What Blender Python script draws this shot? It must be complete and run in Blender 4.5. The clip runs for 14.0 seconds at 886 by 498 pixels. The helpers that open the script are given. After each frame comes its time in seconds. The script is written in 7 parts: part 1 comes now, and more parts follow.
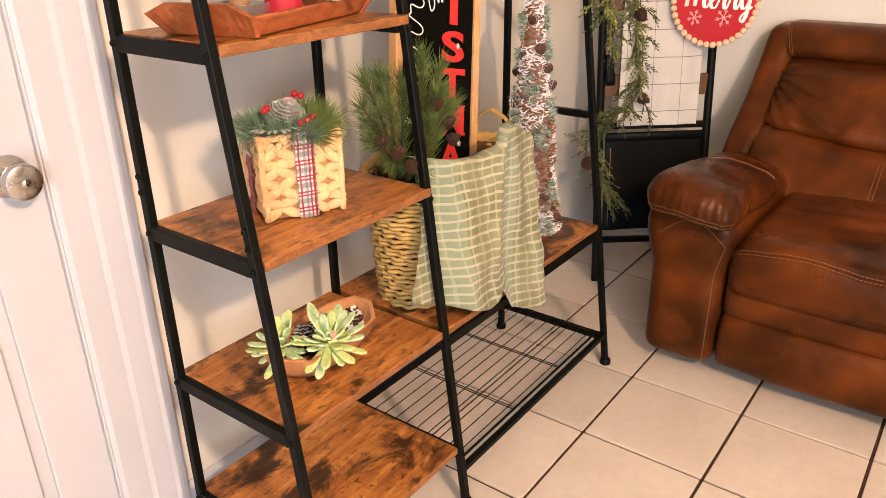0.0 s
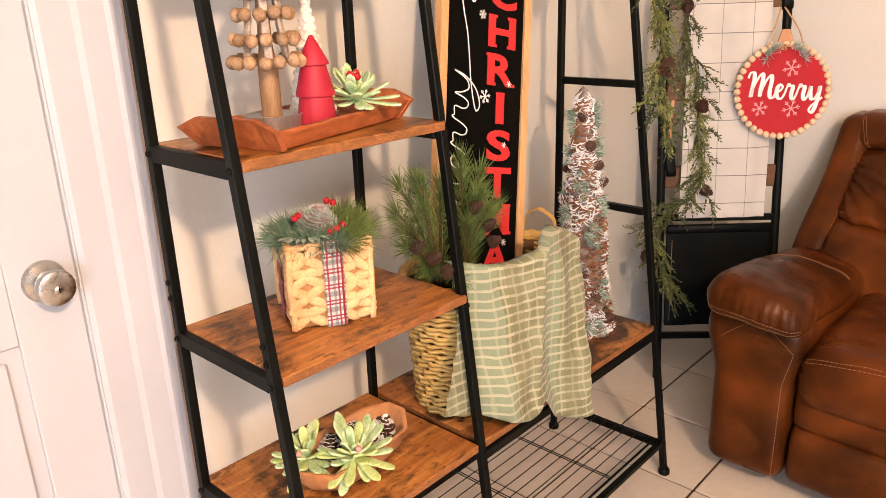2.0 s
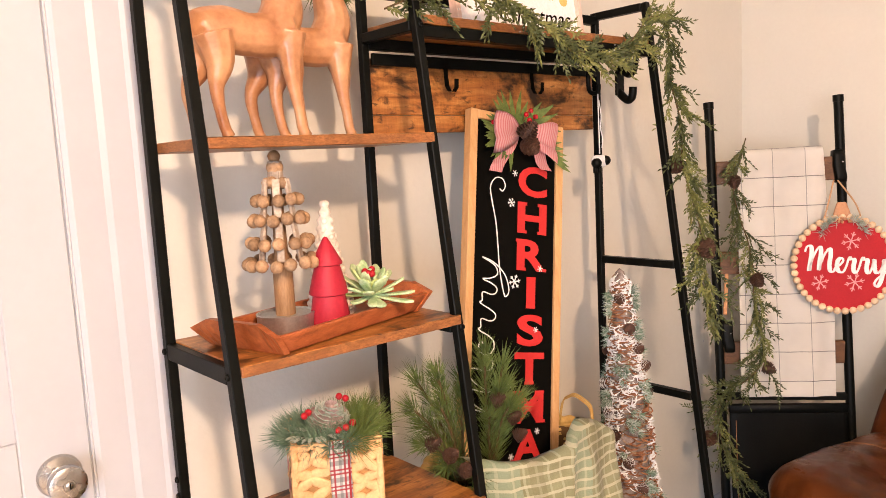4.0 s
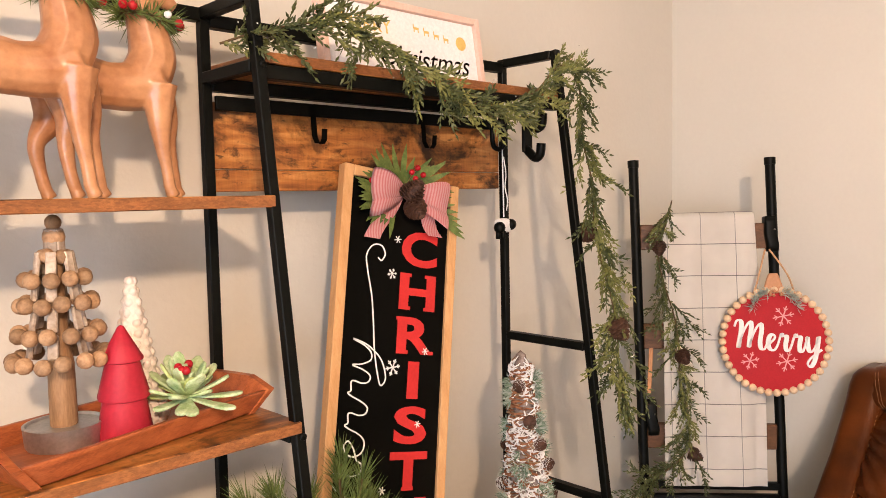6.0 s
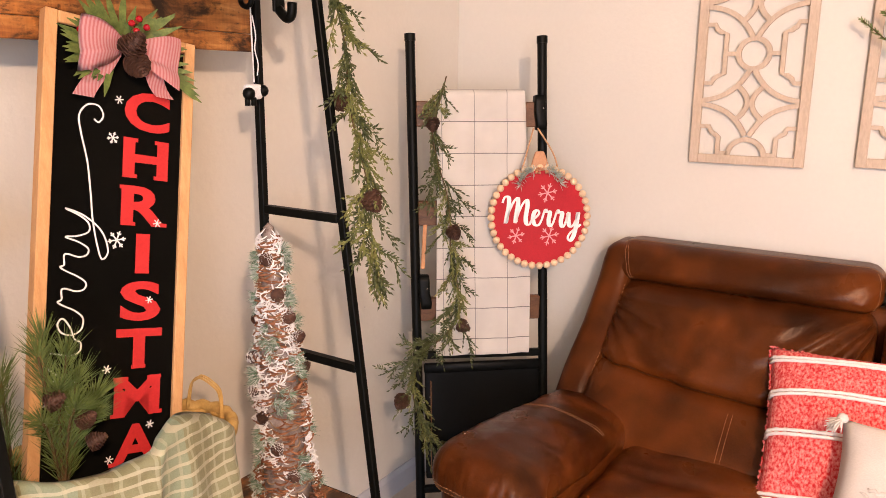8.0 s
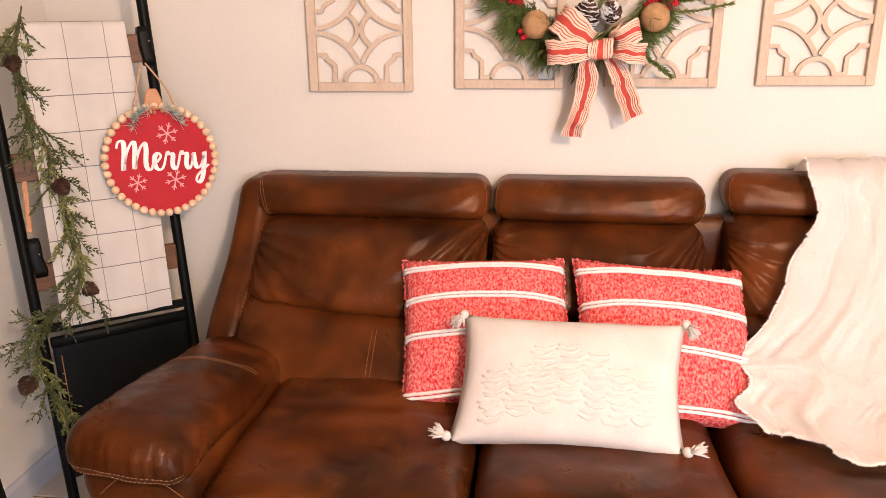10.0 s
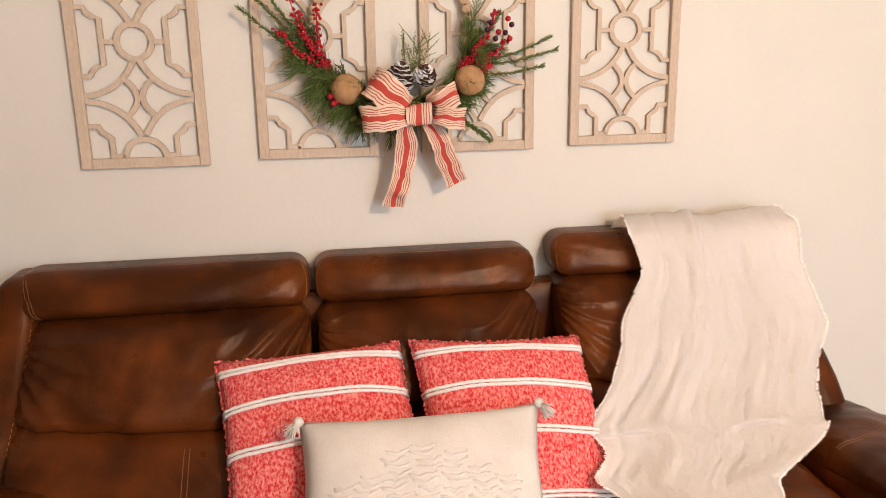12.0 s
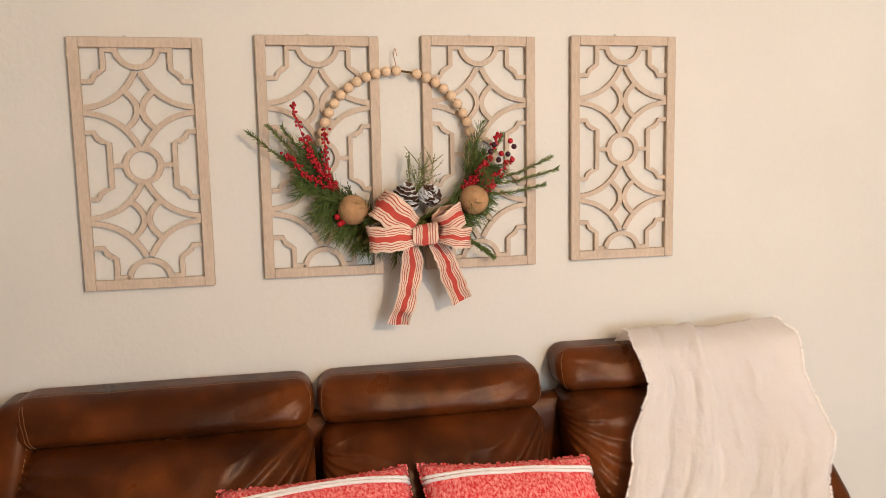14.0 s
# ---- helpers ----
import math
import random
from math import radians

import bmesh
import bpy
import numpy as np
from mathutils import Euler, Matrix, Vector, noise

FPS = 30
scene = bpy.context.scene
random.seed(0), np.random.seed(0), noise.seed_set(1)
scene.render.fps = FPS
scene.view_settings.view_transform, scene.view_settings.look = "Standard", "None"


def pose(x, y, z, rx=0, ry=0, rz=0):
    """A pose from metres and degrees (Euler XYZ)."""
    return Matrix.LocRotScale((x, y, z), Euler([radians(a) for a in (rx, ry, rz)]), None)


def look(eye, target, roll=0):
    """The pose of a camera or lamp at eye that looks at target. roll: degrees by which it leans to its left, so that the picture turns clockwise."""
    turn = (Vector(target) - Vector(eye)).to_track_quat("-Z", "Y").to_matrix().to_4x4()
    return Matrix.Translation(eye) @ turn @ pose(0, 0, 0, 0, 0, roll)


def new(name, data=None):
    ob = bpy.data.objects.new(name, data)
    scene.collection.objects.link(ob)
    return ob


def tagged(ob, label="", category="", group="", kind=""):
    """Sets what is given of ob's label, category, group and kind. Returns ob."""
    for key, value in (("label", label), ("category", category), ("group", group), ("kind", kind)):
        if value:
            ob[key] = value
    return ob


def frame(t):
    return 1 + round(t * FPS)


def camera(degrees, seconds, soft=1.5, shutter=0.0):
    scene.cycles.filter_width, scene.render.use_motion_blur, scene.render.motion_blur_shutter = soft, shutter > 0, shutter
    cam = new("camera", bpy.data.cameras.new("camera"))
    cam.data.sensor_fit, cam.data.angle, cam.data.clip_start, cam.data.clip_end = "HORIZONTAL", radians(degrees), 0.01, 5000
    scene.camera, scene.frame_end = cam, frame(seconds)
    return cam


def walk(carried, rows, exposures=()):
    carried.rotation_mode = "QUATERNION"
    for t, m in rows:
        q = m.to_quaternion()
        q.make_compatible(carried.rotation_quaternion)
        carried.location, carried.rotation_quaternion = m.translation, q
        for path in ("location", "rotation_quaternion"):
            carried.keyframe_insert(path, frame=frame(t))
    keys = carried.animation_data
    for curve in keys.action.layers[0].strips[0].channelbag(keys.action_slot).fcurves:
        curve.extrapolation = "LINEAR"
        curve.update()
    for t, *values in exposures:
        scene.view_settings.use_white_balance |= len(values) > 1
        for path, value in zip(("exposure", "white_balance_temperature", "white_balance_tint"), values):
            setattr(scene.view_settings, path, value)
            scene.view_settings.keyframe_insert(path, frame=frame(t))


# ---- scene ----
cam = camera(61.5, 14.0, 0.8)
PATH = [
    (0, (-3.009, -1.22, 1.306), (-1.549, -0.123, 0.492), -0.8),
    (0.5, (-2.981, -1.22, 1.307), (-1.529, -0.094, 0.517), -1.0),
    (1, (-2.962, -1.227, 1.321), (-1.523, -0.056, 0.575), -1.5),
    (1.5, (-2.936, -1.231, 1.34), (-1.521, -0.002, 0.643), -1.7),
    (2, (-2.898, -1.23, 1.354), (-1.508, 0.06, 0.718), -1.8),
    (2.5, (-2.863, -1.244, 1.371), (-1.5, 0.112, 0.822), -2.1),
    (3, (-2.838, -1.281, 1.408), (-1.507, 0.139, 0.949), -2.2),
    (3.2, (-2.829, -1.3, 1.409), (-1.506, 0.143, 1.0), -2.5),
    (5.3, (-2.609, -1.236, 1.478), (-1.295, 0.269, 1.367), -2.2),
    (5.5, (-2.571, -1.217, 1.481), (-1.234, 0.266, 1.367), -2.0),
    (6, (-2.476, -1.219, 1.471), (-1.077, 0.203, 1.33), -1.2),
    (6.5, (-2.367, -1.279, 1.465), (-0.936, 0.104, 1.266), -0.4),
    (7, (-2.315, -1.302, 1.447), (-0.84, 0.021, 1.173), -0.1),
    (7.5, (-2.3, -1.322, 1.42), (-0.767, -0.087, 1.068), 0.2),
    (8, (-2.325, -1.333, 1.416), (-0.685, -0.272, 0.989), 0.6),
    (8.5, (-2.345, -1.342, 1.413), (-0.593, -0.504, 0.936), 0.6),
    (9, (-2.352, -1.349, 1.408), (-0.512, -0.748, 0.905), 0.1),
    (9.2, (-2.349, -1.362, 1.401), (-0.486, -0.838, 0.894), -0.3),
    (11.3, (-2.095, -1.416, 1.408), (-0.204, -1.62, 0.792), 0.3),
    (11.5, (-2.084, -1.373, 1.412), (-0.187, -1.631, 0.833), -0.2),
    (12, (-2.05, -1.306, 1.442), (-0.135, -1.639, 0.97), -0.7),
    (12.5, (-2.04, -1.265, 1.476), (-0.106, -1.637, 1.126), -0.8),
    (13, (-2.04, -1.259, 1.497), (-0.09, -1.631, 1.251), -0.9),
    (13.5, (-2.042, -1.257, 1.522), (-0.088, -1.626, 1.301), -0.9),
    (14, (-2.024, -1.24, 1.522), (-0.08, -1.639, 1.28), -0.9),
]
EXPOSURES = [(0.0, -0.20, 6350, 19), (3.2, -0.20, 6300, 20), (6.2, -0.42, 6100, 17), (8.5, -0.25, 6250, 26), (11.3, -0.58, 6000, 18), (13.0, -0.88, 5850, 10), (14.0, -0.88, 5850, 10)]
walk(cam, [(t, look(eye, target, roll)) for t, eye, target, roll in PATH], EXPOSURES)

# ---- light ----
world = bpy.data.worlds.new("world")
world.use_nodes = True
scene.world = world
wn = world.node_tree.nodes
sky = wn.new("ShaderNodeTexSky")
sky.sky_type, sky.sun_disc = "NISHITA", False
sky.sun_elevation, sky.sun_rotation = radians(35), radians(200)
world.node_tree.links.new(sky.outputs[0], wn["Background"].inputs[0])
wn["Background"].inputs[1].default_value = 0.1


def area_lamp(name, m, sx, sy, watts, color):
    lamp = bpy.data.lights.new(name, "AREA")
    lamp.shape, lamp.size, lamp.size_y, lamp.energy, lamp.color = "RECTANGLE", sx, sy, watts, color
    ob = new(name, lamp)
    ob.matrix_world = m
    return ob


WALL_Y, CEIL, X0, Y0 = 0.115, 2.44, -5.6, -5.4
# daylight through the wide window opposite the sofa, and the warm ceiling lamp
area_lamp("window_light", look((X0 + 0.02, -3.4, 1.3), (0, -3.2, 1.25)), 2.2, 1.7, 215, (0.80, 0.91, 1.0))
LAMP = (-3.1, -2.5, 2.27)
bulb = bpy.data.lights.new("ceiling_bulb", "POINT")
bulb.energy, bulb.color, bulb.shadow_soft_size = 370, (1.0, 0.70, 0.43), 0.07
new("ceiling_bulb", bulb).location = LAMP


# ---- materials ----
def node_mat(name):
    m = bpy.data.materials.new(name)
    m.use_nodes = True
    t = m.node_tree
    return m, t, t.nodes["Principled BSDF"]


def N(t, kind, **kw):
    n = t.nodes.new(kind)
    for k, v in kw.items():
        n.inputs[k].default_value = v
    return n


def coords(t, stretch=(1, 1, 1), local=False):
    mp = N(t, "ShaderNodeMapping", Scale=stretch)
    if local:
        t.links.new(t.nodes.new("ShaderNodeTexCoord").outputs["Object"], mp.inputs[0])
    else:
        t.links.new(t.nodes.new("ShaderNodeNewGeometry").outputs["Position"], mp.inputs[0])
    return mp.outputs[0]


def noise_tex(t, co, scale, detail=4.0, rough=0.55, dist=0.0):
    n = N(t, "ShaderNodeTexNoise", Scale=scale, Detail=detail, Roughness=rough, Distortion=dist)
    t.links.new(co, n.inputs["Vector"])
    return n.outputs["Fac"]


def ramp(t, fac, stops):
    r = t.nodes.new("ShaderNodeValToRGB")
    el = r.color_ramp.elements
    while len(el) < len(stops):
        el.new(0.5)
    for e, (p, c) in zip(el, stops):
        e.position, e.color = p, (*c, 1)
    t.links.new(fac, r.inputs[0])
    return r.outputs[0]


def mixc(t, fac, a, b, blend="MIX"):
    m = t.nodes.new("ShaderNodeMix")
    m.data_type, m.blend_type = "RGBA", blend
    for sock, v in ((m.inputs[0], fac), (m.inputs[6], a), (m.inputs[7], b)):
        if hasattr(v, "links"):
            t.links.new(v, sock)
        else:
            sock.default_value = v if isinstance(v, float) else (*v, 1)
    return m.outputs[2]


def bumped(t, b, height, strength, dist=0.002):
    n = N(t, "ShaderNodeBump", Strength=strength, Distance=dist)
    t.links.new(height, n.inputs["Height"])
    t.links.new(n.outputs[0], b.inputs["Normal"])


def plain(name, c1, c2, rough=0.5, metal=0.0, scale=12.0, fine=160.0, bump=0.15, stretch=(1, 1, 1), local=False, rand=0.0, rough2=None, dist=0.002, fuzz=0.0, spec=0.3, mixf=0.25):
    """Two tones mottled at one scale, grain at a finer one."""
    m, t, b = node_mat(name)
    co = coords(t, stretch, local)
    big, small = noise_tex(t, co, scale), noise_tex(t, co, fine, 3.0)
    col = ramp(t, big, [(0.3, c1), (0.7, c2)])
    col = mixc(t, mixf, col, ramp(t, small, [(0.25, tuple(x * 0.6 for x in c1)), (0.75, tuple(min(1, x * 1.25) for x in c2))]))
    if rand:
        info = t.nodes.new("ShaderNodeObjectInfo")
        col = mixc(t, 1.0, col, ramp(t, info.outputs["Random"], [(0.0, (1 - rand,) * 3), (1.0, (1 + rand * 0.3,) * 3)]), "MULTIPLY")
    t.links.new(col, b.inputs["Base Color"])
    mr = N(t, "ShaderNodeMapRange")
    mr.inputs[3].default_value, mr.inputs[4].default_value = rough, rough2 if rough2 is not None else min(1, rough + 0.12)
    t.links.new(big, mr.inputs[0])
    t.links.new(mr.outputs[0], b.inputs["Roughness"])
    b.inputs["Metallic"].default_value = metal
    b.inputs["Specular IOR Level"].default_value = spec
    if fuzz:
        b.inputs["Sheen Weight"].default_value = fuzz
    if bump:
        bumped(t, b, small, bump, dist)
    return m


def wood_mat(name, dark, mid, light, stretch, rough=0.45, knots=0.5, scale=9.0, rand=0.0):
    """Board with grain along the axis of least stretch and darker burnt patches."""
    m, t, b = node_mat(name)
    co = coords(t, stretch)
    co2 = coords(t, tuple(0.35 + 0.16 * s for s in stretch))
    grain = noise_tex(t, co, scale, 8.0, 0.65, 0.6)
    patch = noise_tex(t, co2, scale * 0.9, 5.0, 0.6, 0.3)
    fine = noise_tex(t, co, scale * 9, 4.0, 0.6)
    col = ramp(t, grain, [(0.28, dark), (0.5, mid), (0.72, light)])
    col = mixc(t, ramp(t, patch, [(0.44, (0, 0, 0)), (0.58, (knots,) * 3)]), col, tuple(x * 0.35 for x in dark))
    col = mixc(t, 0.3, col, ramp(t, fine, [(0.3, dark), (0.7, light)]))
    if rand:
        info = t.nodes.new("ShaderNodeObjectInfo")
        col = mixc(t, 1.0, col, ramp(t, info.outputs["Random"], [(0.0, (1 - rand,) * 3), (1.0, (1.0,) * 3)]), "MULTIPLY")
    t.links.new(col, b.inputs["Base Color"])
    b.inputs["Roughness"].default_value = rough
    b.inputs["Specular IOR Level"].default_value = 0.3
    bumped(t, b, fine, 0.15, 0.001)
    return m


M = {}
M["wall"] = plain("wall_paint", (0.605, 0.572, 0.502), (0.635, 0.602, 0.532), 0.48, scale=2.2, fine=75, bump=0.24, dist=0.003, mixf=0.04)
# for the unseen walls: darkened to cut bounce light and sofa reflections
M["wall_far"] = plain("low_bounce_wall", (0.30, 0.265, 0.225), (0.33, 0.295, 0.25), 0.6, scale=2.2, fine=75, bump=0.13, dist=0.003, mixf=0.04)
M["ceil"] = plain("ceiling_paint", (0.8, 0.78, 0.74), (0.82, 0.8, 0.77), 0.8, scale=3, fine=90, bump=0.3, mixf=0.06)
M["door"] = plain("door_paint", (0.43, 0.435, 0.46), (0.47, 0.475, 0.50), 0.35, scale=3, fine=50, bump=0.05, mixf=0.04)
M["tile"] = plain("glazed_tile", (0.50, 0.43, 0.355), (0.58, 0.51, 0.43), 0.28, scale=5, fine=40, bump=0.04, rand=0.08, spec=0.35, mixf=0.1)
M["grout"] = plain("dark_grout", (0.028, 0.012, 0.007), (0.085, 0.04, 0.02), 0.85, scale=9, fine=200, bump=0.4)
M["black"] = plain("black_metal", (0.0020, 0.0022, 0.0017), (0.0042, 0.0046, 0.0035), 0.40, 0.0, scale=30, fine=350, bump=0.08, spec=0.10)


def rustic_mat():
    """Orange-brown sawn board with scorched near-black blotches."""
    m, t, b = node_mat("rustic_board")
    grain = noise_tex(t, coords(t, (1.0, 7, 7)), 8.0, 8.0, 0.62, 0.5)
    tone = noise_tex(t, coords(t, (1.0, 1.7, 1.7)), 6.0, 3.0, 0.5)
    blot = noise_tex(t, coords(t, (0.9, 1.4, 1.4)), 7.0, 7.0, 0.66, 0.6)
    spot = noise_tex(t, coords(t, (1.0, 2.2, 2.2)), 30.0, 5.0, 0.65, 0.4)
    saw = noise_tex(t, coords(t, (60, 5, 5)), 4.0, 4.0, 0.6)
    col = ramp(t, grain, [(0.30, (0.165, 0.052, 0.011)), (0.50, (0.37, 0.140, 0.031)), (0.70, (0.56, 0.262, 0.074))])
    col = mixc(t, ramp(t, tone, [(0.44, (0, 0, 0)), (0.68, (0.6,) * 3)]), col, (0.17, 0.052, 0.014))
    col = mixc(t, ramp(t, blot, [(0.478, (0, 0, 0)), (0.585, (0.94,) * 3)]), col, (0.022, 0.009, 0.004))
    col = mixc(t, ramp(t, spot, [(0.56, (0, 0, 0)), (0.66, (0.8,) * 3)]), col, (0.035, 0.013, 0.005))
    col = mixc(t, 0.35, col, ramp(t, saw, [(0.3, (0.3,) * 3), (0.7, (0.7,) * 3)]), "OVERLAY")
    t.links.new(col, b.inputs["Base Color"])
    b.inputs["Roughness"].default_value = 0.36
    b.inputs["Specular IOR Level"].default_value = 0.3
    bumped(t, b, saw, 0.12, 0.001)
    return m


M["rustic"] = rustic_mat()
M["rustic_edge"] = wood_mat("board_edge", (0.09, 0.027, 0.008), (0.26, 0.095, 0.028), (0.40, 0.17, 0.058), (14, 14, 40), 0.5, 0.4)
M["rung_wood"] = wood_mat("dark_rung_wood", (0.045, 0.018, 0.008), (0.13, 0.058, 0.024), (0.21, 0.10, 0.045), (2, 2, 8), 0.45, 0.4)
M["thread"] = plain("tan_thread", (0.24, 0.11, 0.042), (0.32, 0.16, 0.065), 0.7, bump=0)
# near-black that stands in for the shade of holes and gaps
M["dark"] = plain("gap_shade", (0.004, 0.003, 0.002), (0.008, 0.006, 0.004), 0.9, bump=0, spec=0.1)
M["steel"] = plain("brushed_steel", (0.42, 0.40, 0.38), (0.55, 0.53, 0.50), 0.22, 1.0, scale=20, fine=300, bump=0.03, spec=0.5)


def leather_mat():
    """Worn brown hide: cloudy tones, rubbed lighter spots, creases and pores."""
    m, t, b = node_mat("brown_leather")
    co = coords(t)
    cloud = noise_tex(t, co, 5.0, 2.5, 0.5, 0.15)
    rub = noise_tex(t, co, 9.0, 4.0, 0.5, 0.5)
    pore = noise_tex(t, co, 300.0, 3.0)
    crease = noise_tex(t, coords(t, (1.0, 1.1, 0.9)), 9.0, 3.0, 0.45, 1.2)
    wrinkle = noise_tex(t, coords(t, (1.0, 1.6, 0.8)), 34.0, 5.0, 0.6, 1.6)
    col = ramp(t, cloud, [(0.32, (0.0155, 0.0036, 0.0008)), (0.50, (0.051, 0.0115, 0.0018)), (0.70, (0.122, 0.0290, 0.0042))])
    col = mixc(t, ramp(t, rub, [(0.50, (0, 0, 0)), (0.80, (0.40, 0.40, 0.40))]), col, (0.18, 0.052, 0.0105))
    col = mixc(t, 0.2, col, ramp(t, pore, [(0.3, (0.008, 0.002, 0.0007)), (0.7, (0.10, 0.030, 0.007))]))
    t.links.new(col, b.inputs["Base Color"])
    mr = N(t, "ShaderNodeMapRange")
    mr.inputs[3].default_value, mr.inputs[4].default_value = 0.38, 0.22
    t.links.new(rub, mr.inputs[0])
    t.links.new(mr.outputs[0], b.inputs["Roughness"])
    b.inputs["Specular IOR Level"].default_value = 0.17
    b.inputs["Specular Tint"].default_value = (1.0, 0.82, 0.66, 1)
    h = maths(t, "ADD", maths(t, "MULTIPLY", pore, 0.10), maths(t, "ADD", maths(t, "MULTIPLY", crease, 0.42), maths(t, "MULTIPLY", wrinkle, 0.09)))
    bumped(t, b, h, 0.5, 0.010)
    return m


def maths(t, op, a, b=0.0):
    n = t.nodes.new("ShaderNodeMath")
    n.operation = op
    for sock, v in ((n.inputs[0], a), (n.inputs[1], b)):
        if hasattr(v, "links"):
            t.links.new(v, sock)
        else:
            sock.default_value = v
    return n.outputs[0]


M["leather"] = leather_mat()



# ---- mesh tools ----
def rot_to(d):
    return Vector(d).to_track_quat("Z", "Y").to_matrix().to_4x4()


def thing(name, at=(0, 0, 0), label="", category="", group="", kind="", turn=0.0):
    ob = new(name)
    ob.matrix_world = pose(*at, 0, 0, turn)
    ob.empty_display_size = 0.05
    return tagged(ob, label, category, group, kind)


def part(name, bm, material, parent=None, label="", smooth=True, angle=None):
    me = bpy.data.meshes.new(name)
    if len(bm.faces):
        bmesh.ops.recalc_face_normals(bm, faces=bm.faces)
    for f in bm.faces:
        f.smooth = smooth
    if angle is not None:
        for e in bm.edges:
            if len(e.link_faces) == 2 and e.calc_face_angle(0) > radians(angle):
                e.smooth = False
    bm.to_mesh(me)
    bm.free()
    for mm in (material if isinstance(material, (list, tuple)) else (material,)):
        me.materials.append(M[mm] if isinstance(mm, str) else mm)
    ob = new(name, me)
    if parent is not None:
        ob.parent = parent
    if label:
        ob["label"] = label
    if name in STUFF:
        ob["kind"] = "stuff"
    return ob


STUFF = ("spray", "glitter", "greenery", "twig_wrap", "needles", "pine_needles", "frosted_needles", "frosted_leaves", "boxwood_leaves", "fringe", "spray_needles", "needle_tuft", "cedar_sprig", "berry_spray", "seed_cluster", "stitching", "weave", "tufting")


def box(size, at=(0, 0, 0), bevel=0.0, m=None, bm=None, seg=1):
    bm = bm or bmesh.new()
    mat4 = (m or Matrix.Identity(4)) @ Matrix.Translation(at) @ Matrix.Diagonal((*size, 1))
    vs = bmesh.ops.create_cube(bm, size=1.0, matrix=mat4)["verts"]
    if bevel:
        es = list({e for v in vs for e in v.link_edges})
        bmesh.ops.bevel(bm, geom=es, offset=bevel, segments=seg, affect="EDGES", profile=0.5)
    return bm


def bar(p0, p1, w, h, bevel=0.0015, bm=None, up=(0, 0, 1)):
    """Rectangular beam from p0 to p1; h across the direction nearest to up."""
    p0, p1 = Vector(p0), Vector(p1)
    d = (p1 - p0)
    z = d.normalized()
    x = Vector(up).cross(z)
    x = x.normalized() if x.length > 1e-4 else Vector((1, 0, 0)).cross(z).normalized()
    y = z.cross(x)
    m = Matrix((x, y, z)).transposed().to_4x4()
    m.translation = (p0 + p1) / 2
    return box((w, h, d.length), (0, 0, 0), bevel, m, bm)


def tube(pts, radius, seg=8, closed=False, bm=None, caps=True):
    """Round sweep along points; radius is one number or one a point."""
    bm = bm or bmesh.new()
    pts = [Vector(p) for p in pts]
    n = len(pts)
    rad = radius if isinstance(radius, (list, tuple)) else [radius] * n
    rings, nx = [], None
    for i, p in enumerate(pts):
        a, b = pts[(i - 1) % n] if closed or i else pts[0], pts[(i + 1) % n] if closed or i < n - 1 else pts[-1]
        d = (b - a)
        d = d.normalized() if d.length > 1e-9 else Vector((0, 0, 1))
        if nx is None:
            nx = d.orthogonal().normalized()
        nx = (nx - d * nx.dot(d))
        nx = nx.normalized() if nx.length > 1e-6 else d.orthogonal().normalized()
        ny = d.cross(nx)
        rings.append([bm.verts.new(p + (nx * math.cos(k * math.tau / seg) + ny * math.sin(k * math.tau / seg)) * rad[i]) for k in range(seg)])
    for i in range(n if closed else n - 1):
        r, q = rings[i], rings[(i + 1) % n]
        for k in range(seg):
            bm.faces.new((r[k], r[(k + 1) % seg], q[(k + 1) % seg], q[k]))
    if caps and not closed:
        bm.faces.new(rings[0][::-1])
        bm.faces.new(rings[-1])
    return bm


def lathe(profile, seg=20, bm=None, m=None):
    bm = bm or bmesh.new()
    m = m or Matrix.Identity(4)
    rings = []
    for r, z in profile:
        if r < 1e-5:
            rings.append([bm.verts.new(m @ Vector((0, 0, z)))])
        else:
            rings.append([bm.verts.new(m @ Vector((r * math.cos(k * math.tau / seg), r * math.sin(k * math.tau / seg), z))) for k in range(seg)])
    for a, b in zip(rings, rings[1:]):
        for k in range(seg):
            k2 = (k + 1) % seg
            vs = [a[k % len(a)], a[k2 % len(a)], b[k2 % len(b)], b[k % len(b)]]
            vs = list(dict.fromkeys(vs))
            if len(vs) > 2:
                bm.faces.new(vs)
    return bm


def ball(at, r, bm=None, seg=10, squash=(1, 1, 1), m=None):
    bm = bm or bmesh.new()
    bmesh.ops.create_uvsphere(bm, u_segments=seg, v_segments=max(4, seg * 2 // 3), radius=r, matrix=(m or Matrix.Identity(4)) @ Matrix.Translation(at) @ Matrix.Diagonal((*squash, 1)))
    return bm


def surface(f, nu, nv, close_u=False, close_v=False, bm=None):
    bm = bm or bmesh.new()
    g = [[bm.verts.new(f(i / (nu if close_u else nu - 1), j / (nv if close_v else nv - 1))) for j in range(nv)] for i in range(nu)]
    for i in range(nu if close_u else nu - 1):
        for j in range(nv if close_v else nv - 1):
            i2, j2 = (i + 1) % nu, (j + 1) % nv
            bm.faces.new((g[i][j], g[i2][j], g[i2][j2], g[i][j2]))
    return bm


